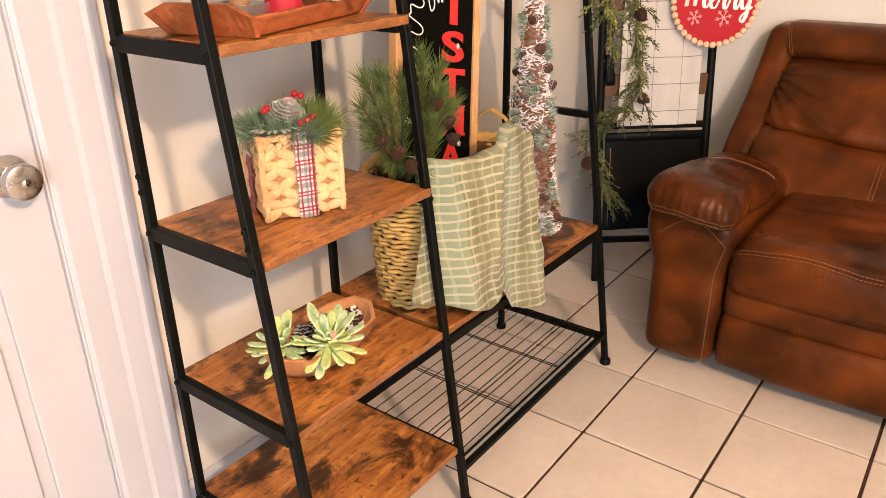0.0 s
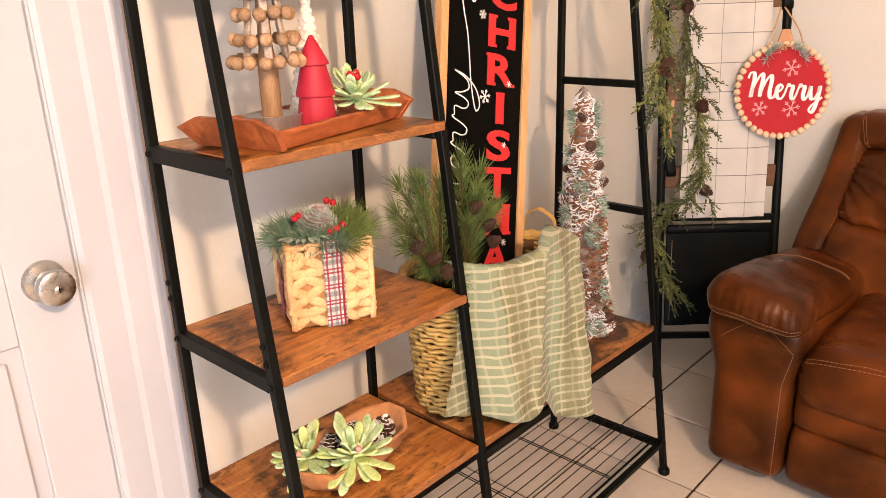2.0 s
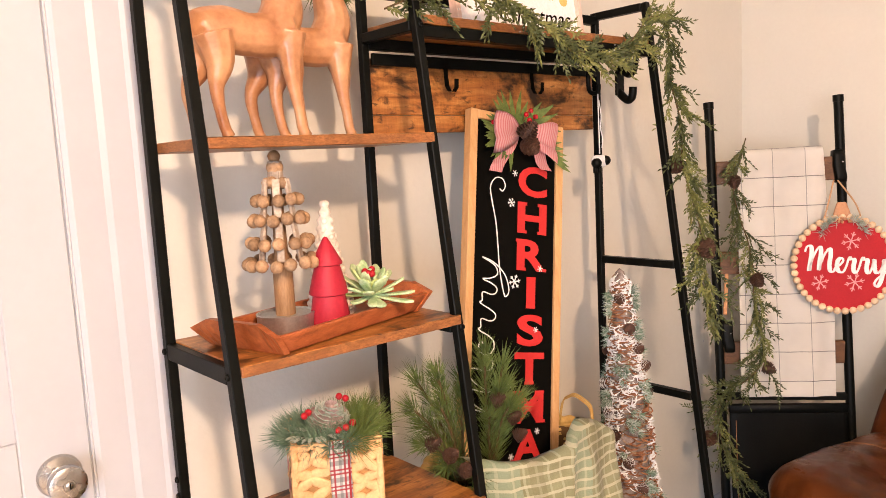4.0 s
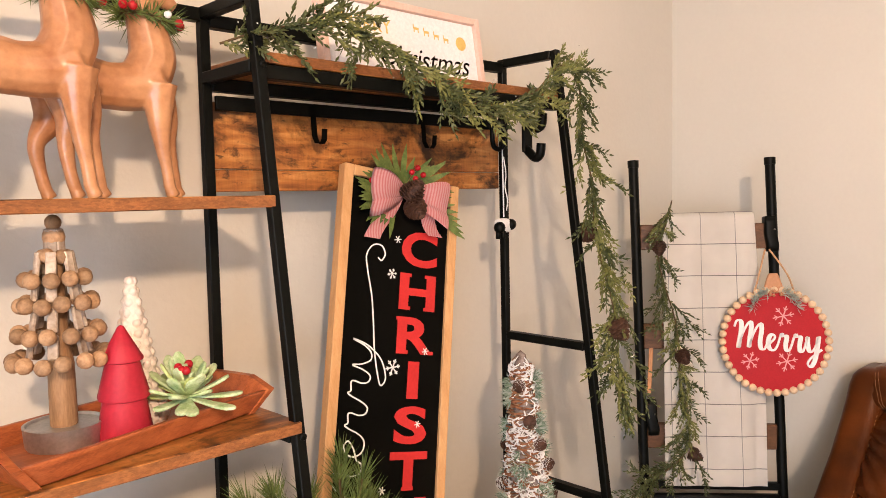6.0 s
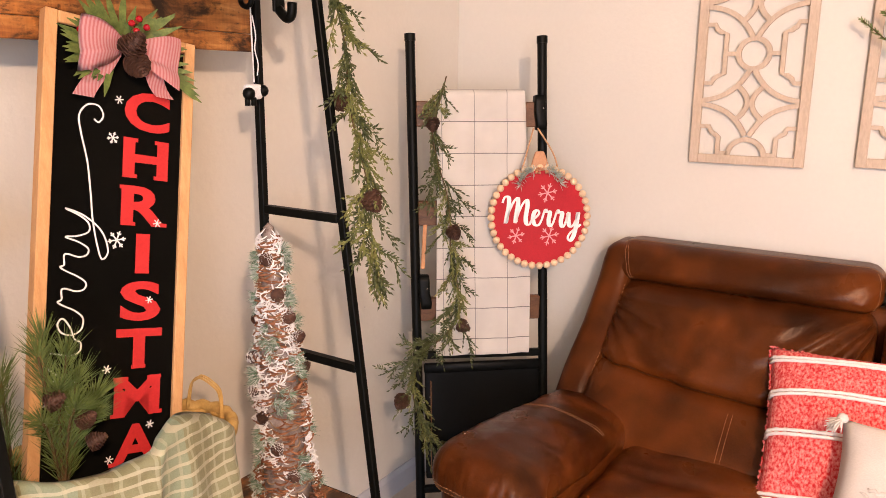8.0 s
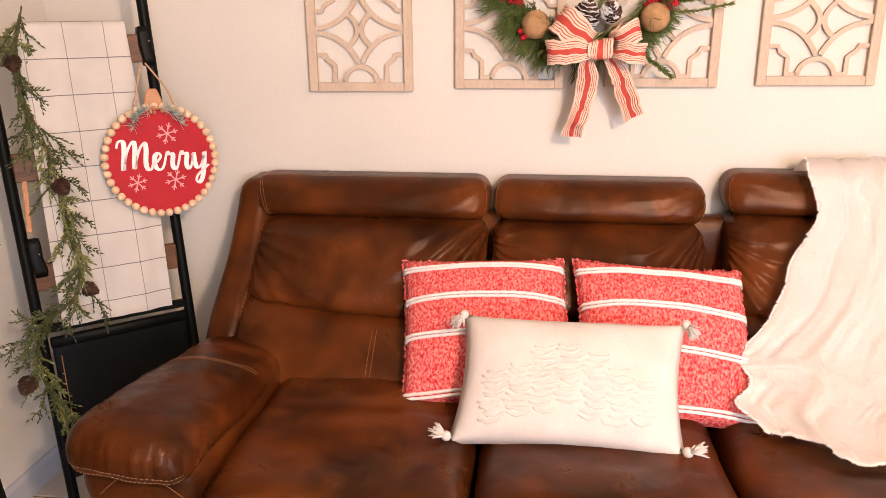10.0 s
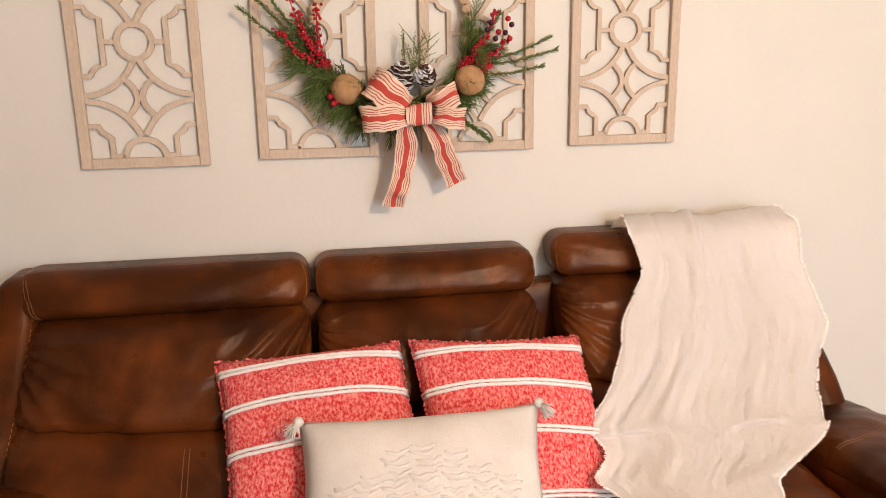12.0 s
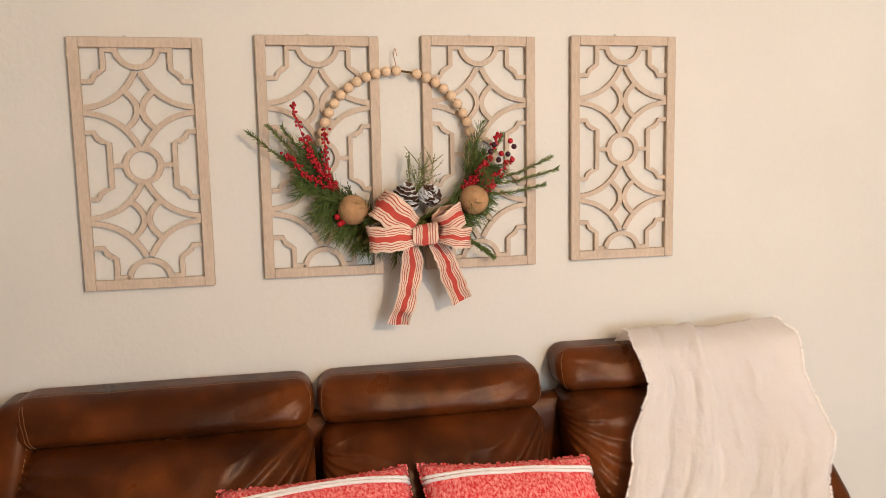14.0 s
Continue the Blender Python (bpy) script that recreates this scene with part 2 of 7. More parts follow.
def soft_box(size, r, n=10, shape=None, bm=None):
    """Rounded box of that size about the origin, with n cells a side, each point then moved by shape()."""
    bm = bm or bmesh.new()
    h = [s / 2 for s in size]
    made = {}

    def vert(p):
        key = tuple(round(c * 1000) for c in p)
        if key not in made:
            q = Vector([p[i] * h[i] for i in range(3)])
            inner = Vector([max(-(h[i] - r), min(h[i] - r, q[i])) for i in range(3)])
            d = q - inner
            v = inner + d.normalized() * r if d.length > 1e-9 else q
            made[key] = bm.verts.new(shape(v) if shape else v)
        return made[key]

    def ease(k):
        s = 2 * k / n - 1
        return math.copysign(1 - (1 - abs(s)) ** 1.4, s)

    for ax in range(3):
        for side in (-1, 1):
            a, b = (ax + 1) % 3, (ax + 2) % 3
            for i in range(n):
                for j in range(n):
                    quad = []
                    for di, dj in ((0, 0), (1, 0), (1, 1), (0, 1)):
                        p = [0, 0, 0]
                        p[ax], p[a], p[b] = side, ease(i + di), ease(j + dj)
                        quad.append(vert(p))
                    if side < 0:
                        quad.reverse()
                    if len(set(quad)) == 4:
                        bm.faces.new(quad)
    return bm


def round_point(p, size, r):
    """The point of a rounded box nearest to the corner-to-corner place p (each -1..1)."""
    h = [s / 2 for s in size]
    q = Vector([p[i] * h[i] for i in range(3)])
    inner = Vector([max(-(h[i] - r), min(h[i] - r, q[i])) for i in range(3)])
    d = q - inner
    return inner + d.normalized() * (r + 0.0008) if d.length > 1e-9 else q


def rumple(v, amount, scale, seed=0.0):
    return noise.noise_vector(Vector(v) * scale + Vector((seed, seed * 1.7, -seed))) * amount


def stitches(f, n, bm=None, dash=0.62, r=0.0011):
    """Short threads along the line f(0..1)."""
    bm = bm or bmesh.new()
    for i in range(n):
        a, b = f(i / n), f((i + dash) / n)
        tube([a, (Vector(a) + Vector(b)) / 2, b], [r * 0.6, r, r * 0.6], 4, bm=bm)
    return bm


# ---- room ----
def structure(name, bm, material, label):
    return tagged(part(name, bm, material, smooth=False), label, "structure", kind="structure")


T = 0.12
DX0, DX1, DZ = -3.225, -2.415, 2.035
bm = box((DX0 - X0, T, CEIL), ((DX0 + X0) / 2, WALL_Y + T / 2, CEIL / 2))
box((-DX1, T, CEIL), (DX1 / 2, WALL_Y + T / 2, CEIL / 2), bm=bm)
box((DX1 - DX0, T, CEIL - DZ), ((DX1 + DX0) / 2, WALL_Y + T / 2, (CEIL + DZ) / 2), bm=bm)
structure("wall_north", bm, "wall", "cream painted wall with a light orange-peel texture")
structure("wall_east", box((T, WALL_Y - Y0 + T, CEIL), (T / 2, (WALL_Y + Y0 + T) / 2, CEIL / 2)), "wall", "cream painted wall with a light orange-peel texture")
structure("wall_south", box((-X0 + T, T, CEIL), (X0 / 2, Y0 - T / 2, CEIL / 2)), "wall_far", "unseen wall closing the room, darkened to taupe to cut bounce light")
WY0, WY1, WZ0, WZ1 = -4.50, -2.30, 0.45, 2.15
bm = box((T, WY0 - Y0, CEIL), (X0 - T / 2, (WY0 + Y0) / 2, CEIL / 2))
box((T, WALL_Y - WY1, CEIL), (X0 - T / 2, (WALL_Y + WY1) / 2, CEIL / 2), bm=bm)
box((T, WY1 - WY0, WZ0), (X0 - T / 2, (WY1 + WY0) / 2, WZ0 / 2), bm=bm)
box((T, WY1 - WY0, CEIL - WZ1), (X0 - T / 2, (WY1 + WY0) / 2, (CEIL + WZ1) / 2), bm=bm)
structure("wall_west", bm, "wall_far", "unseen wall with a wide window opening, darkened to taupe to cut bounce light")
structure("ceiling", box((-X0, WALL_Y - Y0, 0.1), (X0 / 2, (WALL_Y + Y0) / 2, CEIL + 0.05)), "ceil", "white textured flat ceiling")
floor = structure("floor", box((-X0 + 0.2, WALL_Y - Y0 + 0.2, 0.1), (X0 / 2, (WALL_Y + Y0) / 2, -0.056)), "grout", "cream square floor tiles with dark brown grout joints")


# ---- door ----
def build_door():
    d = tagged(thing("door_1", ((DX0 + DX1) / 2, WALL_Y, 0)), "closed white panelled interior door with a steel knob", "door", kind="structure")
    w, h = DX1 - DX0 - 0.006, DZ - 0.012
    bm = bmesh.new()
    xs = [-w / 2, -w / 2 + 0.115, -0.055, 0.055, w / 2 - 0.115, w / 2]
    zs = [0.008, 0.22, 0.80, 0.98, 1.52, 1.62, 1.90, h]
    y0, y1 = 0.008, 0.043
    box((w, y1 - y0 - 0.012, h - 0.008), (0, (y0 + 0.012 + y1) / 2, (h + 0.008) / 2), bm=bm)
    # stiles and rails stand proud of the sunk panels
    for a, b in ((0, 1), (2, 3), (4, 5)):
        box((xs[b] - xs[a], 0.0118, h - 0.008), ((xs[a] + xs[b]) / 2, y0 + 0.006, (h + 0.008) / 2), 0.003, bm=bm)
    for a, b in ((0, 1), (2, 3), (4, 5), (6, 7)):
        for p, q in ((1, 2), (3, 4)):
            box((xs[q] - xs[p], 0.0118, zs[b] - zs[a]), ((xs[p] + xs[q]) / 2, y0 + 0.006, (zs[a] + zs[b]) / 2), 0.003, bm=bm)
    leaf = part("door_leaf", bm, "door", d, smooth=False)
    for a, b in ((1, 2), (3, 4), (5, 6)):
        for p, q in ((1, 2), (3, 4)):
            part("panel", box((xs[q] - xs[p] - 0.05, 0.010, zs[b] - zs[a] - 0.05), ((xs[p] + xs[q]) / 2, y0 + 0.0085, (zs[a] + zs[b]) / 2), 0.0045), "door", leaf, smooth=False)
    knob = part("door_knob", lathe([(0, -0.066), (0.0085, -0.0655), (0.0095, -0.064), (0.021, -0.0635), (0.0275, -0.06), (0.029, -0.052), (0.0275, -0.04), (0.0235, -0.033), (0.0165, -0.028), (0.015, -0.018), (0.017, -0.012), (0.031, -0.008), (0.034, -0.003), (0.034, 0)], 28, m=Matrix.Translation((KNOB_X, y0, KNOB_Z)) @ pose(0, 0, 0, -90, 0, 0) @ Matrix.Diagonal((1.12, 1.12, 1.0, 1))), "steel", d, "round brushed steel knob with a keyhole", angle=40)
    # solid slip; the slot's inner shade is put into its colour
    part("keyhole", box((0.0022, 0.003, 0.010), (KNOB_X, y0 - 0.0665, KNOB_Z), 0), "dark", knob)
    part("lock_plug", lathe([(0, -0.0672), (0.0072, -0.0668), (0.0078, -0.064)], 18, m=Matrix.Translation((KNOB_X, y0, KNOB_Z)) @ pose(0, 0, 0, -90, 0, 0)), "steel", knob)


KNOB_X, KNOB_Z = -2.474 - (DX0 + DX1) / 2, 0.905
build_door()


def casing_profile(u):
    """Depth of the moulded door casing across its width, u from the opening outwards."""
    for a, b, p, q in ((0, 0.06, 0.004, 0.011), (0.06, 0.42, 0.011, 0.011), (0.42, 0.5, 0.011, 0.015), (0.5, 0.8, 0.015, 0.017), (0.8, 0.86, 0.017, 0.021), (0.86, 1.0, 0.021, 0.019)):
        if u <= b:
            return p + (q - p) * (u - a) / (b - a)
    return 0.019


def moulding(start, end, across, out, width, name, label, prof=casing_profile):
    """Moulded strip from start to end; across leads over its width, out away from the wall."""
    start, end, across, out = Vector(start), Vector(end), Vector(across), Vector(out)
    us = [0, 0.001, 0.06, 0.1, 0.42, 0.46, 0.5, 0.65, 0.8, 0.83, 0.86, 0.93, 0.999, 1]
    bm = bmesh.new()
    rows = []
    for e in (start, end):
        rows.append([bm.verts.new(e + across * width * u + out * (0 if u in (0, 1) else prof(u))) for u in us])
    for i in range(len(us) - 1):
        bm.faces.new((rows[0][i], rows[0][i + 1], rows[1][i + 1], rows[1][i]))
    bm.faces.new(rows[0])
    bm.faces.new(rows[1][::-1])
    return tagged(part(name, bm, "door", smooth=False), label, "trim", kind="structure")


CW = 0.145
moulding((DX1, WALL_Y, 0), (DX1, WALL_Y, DZ + CW), (1, 0, 0), (0, -1, 0), CW, "trim", "white painted moulded door casing")
moulding((DX0, WALL_Y, 0), (DX0, WALL_Y, DZ + CW), (-1, 0, 0), (0, -1, 0), CW, "trim", "white painted moulded door casing")
moulding((DX0, WALL_Y, DZ), (DX1, WALL_Y, DZ), (0, 0, 1), (0, -1, 0), CW, "trim", "white painted moulded door casing")
structure("door_jamb", box((0.004, T, DZ), (DX1 - 0.001, WALL_Y + T / 2 + 0.002, DZ / 2)), "door", "white painted door jamb")


def base_profile(u):
    return 0.013 if u < 0.8 else 0.013 - 0.007 * (u - 0.8) / 0.2


moulding((DX1 + CW, WALL_Y, 0), (-0.013, WALL_Y, 0), (0, 0, 1), (0, -1, 0), 0.085, "baseboard", "white painted baseboard", base_profile)
moulding((0, WALL_Y, 0), (0, Y0, 0), (0, 0, 1), (-1, 0, 0), 0.085, "baseboard", "white painted baseboard", base_profile)
moulding((X0, WALL_Y, 0), (DX0 - CW, WALL_Y, 0), (0, 0, 1), (0, -1, 0), 0.085, "baseboard", "white painted baseboard", base_profile)

# ---- hall tree ----
XL, XM, XR, YB = -2.312, -1.861, -1.090, -0.026
Z_LOW, Z_BENCH, Z_SH2, Z_SH3, Z_DEER, Z_TOP, Z_END = 0.17, 0.468, 0.795, 1.137, 1.478, 1.70, 1.795


def yf(z):
    return -0.4175 + 0.1305 * z


def bolt_at(p, d, parent):
    part("bolt", lathe([(0.006, 0), (0.006, 0.0025), (0.0045, 0.004), (0.0025, 0.004), (0.002, 0.002), (0, 0.002)], 10, m=Matrix.Translation(p) @ rot_to(d)), "black", parent, angle=40)


def build_hall_tree():
    h = thing("hall_tree", (0, 0, 0), "black metal hall tree with rustic brown shelves and bench", "hall tree")
    w = 0.0172
    for x, rungs in ((XL, (Z_LOW, Z_BENCH, Z_SH2, Z_SH3, Z_END)), (XM, (Z_LOW, Z_BENCH, Z_SH2, Z_SH3, Z_TOP, Z_END)), (XR, (0.115, Z_BENCH, 0.81, 1.15, Z_TOP, Z_END))):
        part("back_post", bar((x, YB, 0.012), (x, YB, Z_END), w, w), "black", h, smooth=False)
        part("front_post", bar((x, yf(0.012), 0.012), (x, yf(Z_END), Z_END), w, w, up=(0, 1, 0)), "black", h, smooth=False)
        for y in (YB, yf(0)):
            part("foot", lathe([(0.013, 0), (0.0165, 0.003), (0.0165, 0.014), (0.013, 0.02)], 14, m=Matrix.Translation((x, y, 0))), "black", h, angle=40)
        for z in rungs:
            top = z - 0.0125 if z != Z_END else z
            hgt = 0.023 if z in (Z_BENCH, Z_SH2, Z_SH3, Z_LOW) else 0.019
            if x == XL and z != Z_END:
                # the outer rails stand flush with the boards
                top, hgt = z - 0.0008, 0.028
            part("side_rail", bar((x, YB - w / 2, top - hgt / 2), (x, yf(top) + w / 2, top - hgt / 2), 0.016 if x == XL else 0.020, hgt), "black", h, smooth=False)
            if x != XM:
                bolt_at((x + (-0.0088 if x == XL else 0.0088), yf(top) - 0.001, top - hgt / 2), (-1 if x == XL else 1, 0, 0), h)
                bolt_at((x + (-0.0088 if x == XL else 0.0088), YB, top - hgt / 2), (-1 if x == XL else 1, 0, 0), h)
            else:
                bolt_at((x + 0.003, yf(top) - 0.0098, top - hgt / 2), (0, -1, 0), h)
    for z in (0.82, 0.85):
        bolt_at((XL - 0.0088, yf(z), z), (-1, 0, 0), h)
        bolt_at((XL - 0.0088, YB, z + 0.04), (-1, 0, 0), h)
    # boards between the frames
    def board(x0, x1, z, name, proud=0.0):
        y0, y1 = yf(z) - 0.004 - proud, YB + 0.012
        t = 0.018
        bm = box((x1 - x0, y1 - y0, t), ((x0 + x1) / 2, (y0 + y1) / 2, z - t / 2), 0.0014)
        bm.normal_update()
        for f in bm.faces:
            f.material_index = 0 if abs(f.normal.z) > 0.5 else 1
        return part(name, bm, ("rustic", "rustic_edge"), h, smooth=False)
    for z in (Z_LOW, Z_BENCH):
        board(XL + 0.0089, XM - 0.0089, z, "shelf")
    # the upper boards run past the posts' fronts
    for z in (Z_SH2, Z_SH3):
        board(XL + 0.0089, XM + 0.002, z, "shelf", 0.009)
    board(XL + 0.0089, XM, Z_DEER, "shelf", 0.007)
    board(XM + 0.0089, XR - 0.0089, Z_BENCH, "bench_seat")
    board(XM + 0.0089, XR - 0.0089, Z_TOP, "top_shelf")
    # long rails
    for z, a, b, y in ((Z_BENCH - 0.031, XM, XR, yf(Z_BENCH)), (Z_BENCH - 0.031, XM, XR, YB), (Z_TOP - 0.031, XM, XR, yf(Z_TOP) + 0.004), (Z_TOP - 0.031, XM, XR, YB), (Z_END - 0.02, XM, XR, YB), (Z_END - 0.012, XL, XM, YB), (0.103, XM, XR, yf(0.1)), (0.103, XM, XR, YB)):
        thin = 0.016 if z < 0.2 else 0.022
        part("rail", bar((a + w / 2, y, z), (b - w / 2, y, z), thin, thin), "black", h, smooth=False)
    # brown back board with the hook rail
    for z0, z1 in ((1.5265, 1.642), (1.487, 1.525)):
        part("back_board", box((XR - XM - 0.0255, 0.016, z1 - z0), ((XM + XR) / 2, YB + 0.012, (z0 + z1) / 2), 0.0015), "rustic", h, smooth=False)
    rail = part("hook_rail", box((XR - XM - 0.026, 0.008, 0.024), ((XM + XR) / 2, YB - 0.009, 1.638), 0.001), "black", h, smooth=False)
    for x in (XM + 0.207, XM + 0.49):
        bm = surface(lambda u, v, x=x: Vector((x + (v - 0.5) * 0.013, *[(YB - 0.016, 1.648), (YB - 0.018, 1.61), (YB - 0.020, 1.588), (YB - 0.028, 1.575), (YB - 0.042, 1.573), (YB - 0.050, 1.581), (YB - 0.052, 1.600)][round(u * 6)])), 7, 2)
        bmesh.ops.solidify(bm, geom=bm.faces[:], thickness=0.003)
        part("hook", bm, "black", rail, smooth=False)
    # wire shoe rack
    z = 0.118
    rack = part("rack_frame", bar((XM + 0.02, yf(z) + 0.012, z), (XR - 0.02, yf(z) + 0.012, z), 0.006, 0.006), "black", h, smooth=False)
    ys = np.linspace(yf(z) + 0.03, YB - 0.03, 10)
    for y in ys:
        part("wire", tube([(XM + 0.015, y, z), (XR - 0.015, y, z)], 0.0014, 6), "black", h)
    for x in np.linspace(XM + 0.02, XR - 0.02, 4):
        for dx in (-0.004, 0.004):
            part("cross_wire", tube([(x + dx, yf(z) + 0.01, z - 0.0030), (x + dx, YB - 0.01, z - 0.0030)], 0.0015, 6), "black", h)


build_hall_tree()


# ---- sofa ----
def back_x(z):
    """Front of the sofa's back at that height."""
    pts = ((0.40, -0.50), (0.50, -0.445), (0.61, -0.365), (0.72, -0.25), (0.84, -0.165), (0.95, -0.12), (1.1, -0.10))
    for (a, p), (b, q) in zip(pts, pts[1:]):
        if z <= b:
            return p + (q - p) * (z - a) / (b - a)
    return -0.1


def build_sofa():
    s = thing("sofa", (-0.5, -1.6, 0), "brown leather reclining three-seat sofa with padded arms", "sofa")
    s0 = Vector((-0.5, -1.6, 0))

    def sewn(parent, size, r, shape, lines, n=40):
        bm = bmesh.new()
        for ln in lines:
            stitches(lambda k, ln=ln: shape(round_point(ln(k), size, r)), n, bm)
        part("stitching", bm, "thread", parent, "tan thread", smooth=False)

    def cushion(name, y0, y1, z0, z1, thick, r, bulge, n=14, seed=0.0, puff=0.01, lines=(), gather=0.0, wing=0, sag=0.0):
        w, h = y0 - y1, z1 - z0
        size = (thick, w, h)

        def f(v):
            a, b = 2 * v.y / w, 2 * v.z / h
            z = v.z + (z0 + z1) / 2
            p = Vector((v.x, v.y + (y0 + y1) / 2, z))
            if v.x < 0:
                p.x -= bulge * max(0, 1 - a * a) ** 0.6 * max(0, 1 - b * b) ** 0.6
                p.x += puff * 0.8 * noise.noise(Vector((v.y * 9 + seed, v.z * 5, seed))) + puff * 0.5 * noise.noise(Vector((v.y * 22 + v.z * 14 + seed, v.z * 10, seed)))
                # puckers that fan out of the seams at both ends
                end = max(0, abs(a) - 0.12) / 0.88
                up = 1.25 if a < 0 else 0.55
                ang = math.atan2(up - b, (1.16 - abs(a)) * w / h)
                wave = math.sin(ang * 13 + seed + 1.5 * noise.noise(Vector((v.y * 7, v.z * 7, seed))))
                p.x += gather * (2.1 if a < 0 else 0.9) * min(1, end * 1.5) ** 0.9 * (abs(wave) ** 0.7 - 0.6) * max(0, 1 - b * b) ** 0.55
                # short ruffles below the upper seam
                p.x -= gather * 0.5 * max(0, b - 0.35) * (1 - max(0, b)) * 4 * (abs(math.sin(v.y * 75 + seed + 2 * noise.noise(Vector((v.y * 11, seed, 0.0))))) - 0.5)
            if wing:
                # the outer side follows the splayed wing
                p.y += wing * max(0, 0.93 - z) * 0.07 * max(0, wing * a * 0.5 + 0.5) ** 2
            p.z -= abs(sag) * math.sin(math.pi * min(1, (1 - a) * 0.36)) * max(0, 0.5 - 0.5 * b if sag > 0 else 0.5 + 0.5 * b)
            p.x += back_x(z) + thick / 2
            return p - s0
        ob = part(name, soft_box(size, r, n, f), "leather", s)
        if lines:
            sewn(ob, size, r, f, lines, int(max(w, h) / 0.011))
        return ob

    secs = ((-0.55, -1.283), (-1.293, -1.905), (-1.956, -2.65))
    for i, (a, b) in enumerate(secs):
        ca, cb = (a - (0.045 if i == 0 else 0.004)), (b + (0.045 if i == 2 else 0.004))
        wg = (1, 0, -1)[i]
        hz = 0.955 if i != 2 else 0.985
        lines = [lambda k: (-0.5, 2 * k - 1, 0.86), lambda k: (-0.72, -0.965, 1 - 1.9 * k), lambda k: (-0.72, 0.965, 1 - 1.9 * k)]
        if i == 0:
            lines += [lambda k, d=d: (-0.9, 0.80 + d + 0.10 * k, -1 + 1.9 * k) for d in (0, 0.022)]
        cushion("headrest", a, b, hz - 0.118, hz, 0.15, 0.048, 0.016, 26, i * 3.1, 0.008, lines, 0.004)
        cushion("back_cushion", ca, cb, 0.632, hz - 0.114, 0.16, 0.050, 0.058, 60, i * 7.7 + 1, 0.016, (), 0.015, wg, 0.045)
        mid = 0.06 if i == 0 else 0.0
        cushion("lumbar_cushion", ca, cb, 0.41, 0.648, 0.16, 0.050, 0.048, 40, i * 5.3 + 2, 0.01, [lambda k, d=d, mid=mid: (-1, mid * -1 + d - 0.10, 0.75 - 1.5 * k) for d in (0, 0.035)], 0.004, wg, -0.045)
    for a, b, sgn in ((-0.515, -0.615, 1), (-2.585, -2.68, -1)):
        w = a - b
        size = (0.18, w, 0.57)

        def f(v, a=a, b=b, sgn=sgn):
            z = v.z + 0.66
            return Vector((v.x + back_x(z) + 0.085, v.y + (a + b) / 2 + sgn * max(0, 0.93 - z) * 0.07, z)) - s0
        ob = part("back_wing", soft_box(size, 0.04, 14, f), "leather", s)
        sewn(ob, size, 0.04, f, [lambda k, sgn=sgn: (-0.85, -sgn * 0.95, -1 + 1.9 * k), lambda k, sgn=sgn: (-0.3, sgn * 1.0, -1 + 1.95 * k)], 52)
    part("back_shell", soft_box((0.08, 2.10, 0.50), 0.03, 6, lambda v: Vector((-0.050 + v.x, -1.605 + v.y, 0.60 + v.z)) - s0), "leather", s)
    # seats, front flaps and base
    seats = ((-0.715, -1.29), (-1.298, -1.86), (-1.868, -2.50))
    for i, (a, b) in enumerate(seats):
        w = a - b
        size = (0.64, w, 0.175)

        def f(v, a=a, b=b, w=w, i=i):
            q = 2 * v.y / w
            crown = 0.022 * max(0, 1 - q * q) ** 0.5 * (1 if v.z > 0 else 0)
            x = v.x - 0.70
            z = v.z + 0.375 + crown + 0.012 * noise.noise(Vector((x * 6, v.y * 5, i * 4.0))) * (v.z > 0)
            if v.x < -0.2:
                x -= 0.025 * max(0, 1 - q * q) * (1 - abs(v.z) / 0.12)
            z += 0.02 * max(0, -(x + 0.75)) * 2
            z -= 0.007 * math.exp(-((v.x - 0.06) / 0.010) ** 2) * (v.z > 0.03)
            x += 0.007 * math.exp(-((v.z - 0.058) / 0.007) ** 2) * (v.x < -0.28)
            z += 0.005 * noise.noise(Vector((x * 17, v.y * 13, i * 3.0))) * (v.z > 0)
            return Vector((x, v.y + (a + b) / 2, z)) - s0
        ob = part("seat_cushion", soft_box(size, 0.062, 40, f), "leather", s)
        sewn(ob, size, 0.062, f, [lambda k: (-1.0, 2 * k - 1, 0.72), lambda k: (-1.0, 2 * k - 1, 0.60), lambda k: (0.18, 2 * k - 1, 1.0)], 52)

        def g(v, a=a, b=b, w=w, i=i):
            q = 2 * v.y / w
            x = v.x - 0.93 - 0.022 * max(0, 1 - (v.z / 0.10) ** 2) - 0.012 * max(0, 1 - q * q) + 0.006 * noise.noise(Vector((v.y * 6, v.z * 8, i + 9.0)))
            return Vector((x, v.y + (a + b) / 2, v.z + 0.140)) - s0
        part("footrest", soft_box((0.10, w, 0.185), 0.03, 16, g), "leather", s)

        def gu(v, a=a, b=b, w=w, i=i):
            q = 2 * v.y / w
            x = v.x - 0.925 - 0.018 * max(0, 1 - (v.z / 0.08) ** 2) - 0.012 * max(0, 1 - q * q)
            return Vector((x, v.y + (a + b) / 2, v.z + 0.285)) - s0
        part("front_panel", soft_box((0.09, w, 0.15), 0.03, 12, gu), "leather", s)
    # near-black block, its colour painting the shade beneath the seats
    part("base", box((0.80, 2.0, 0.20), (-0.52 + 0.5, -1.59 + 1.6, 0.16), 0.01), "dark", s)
    for y in (-0.62, -1.30, -1.90, -2.56):
        for x in (-0.86, -0.16):
            part("foot", lathe([(0.022, 0), (0.026, 0.01), (0.026, 0.07)], 14, m=Matrix.Translation(Vector((x, y, 0)) - s0)), "black", s)
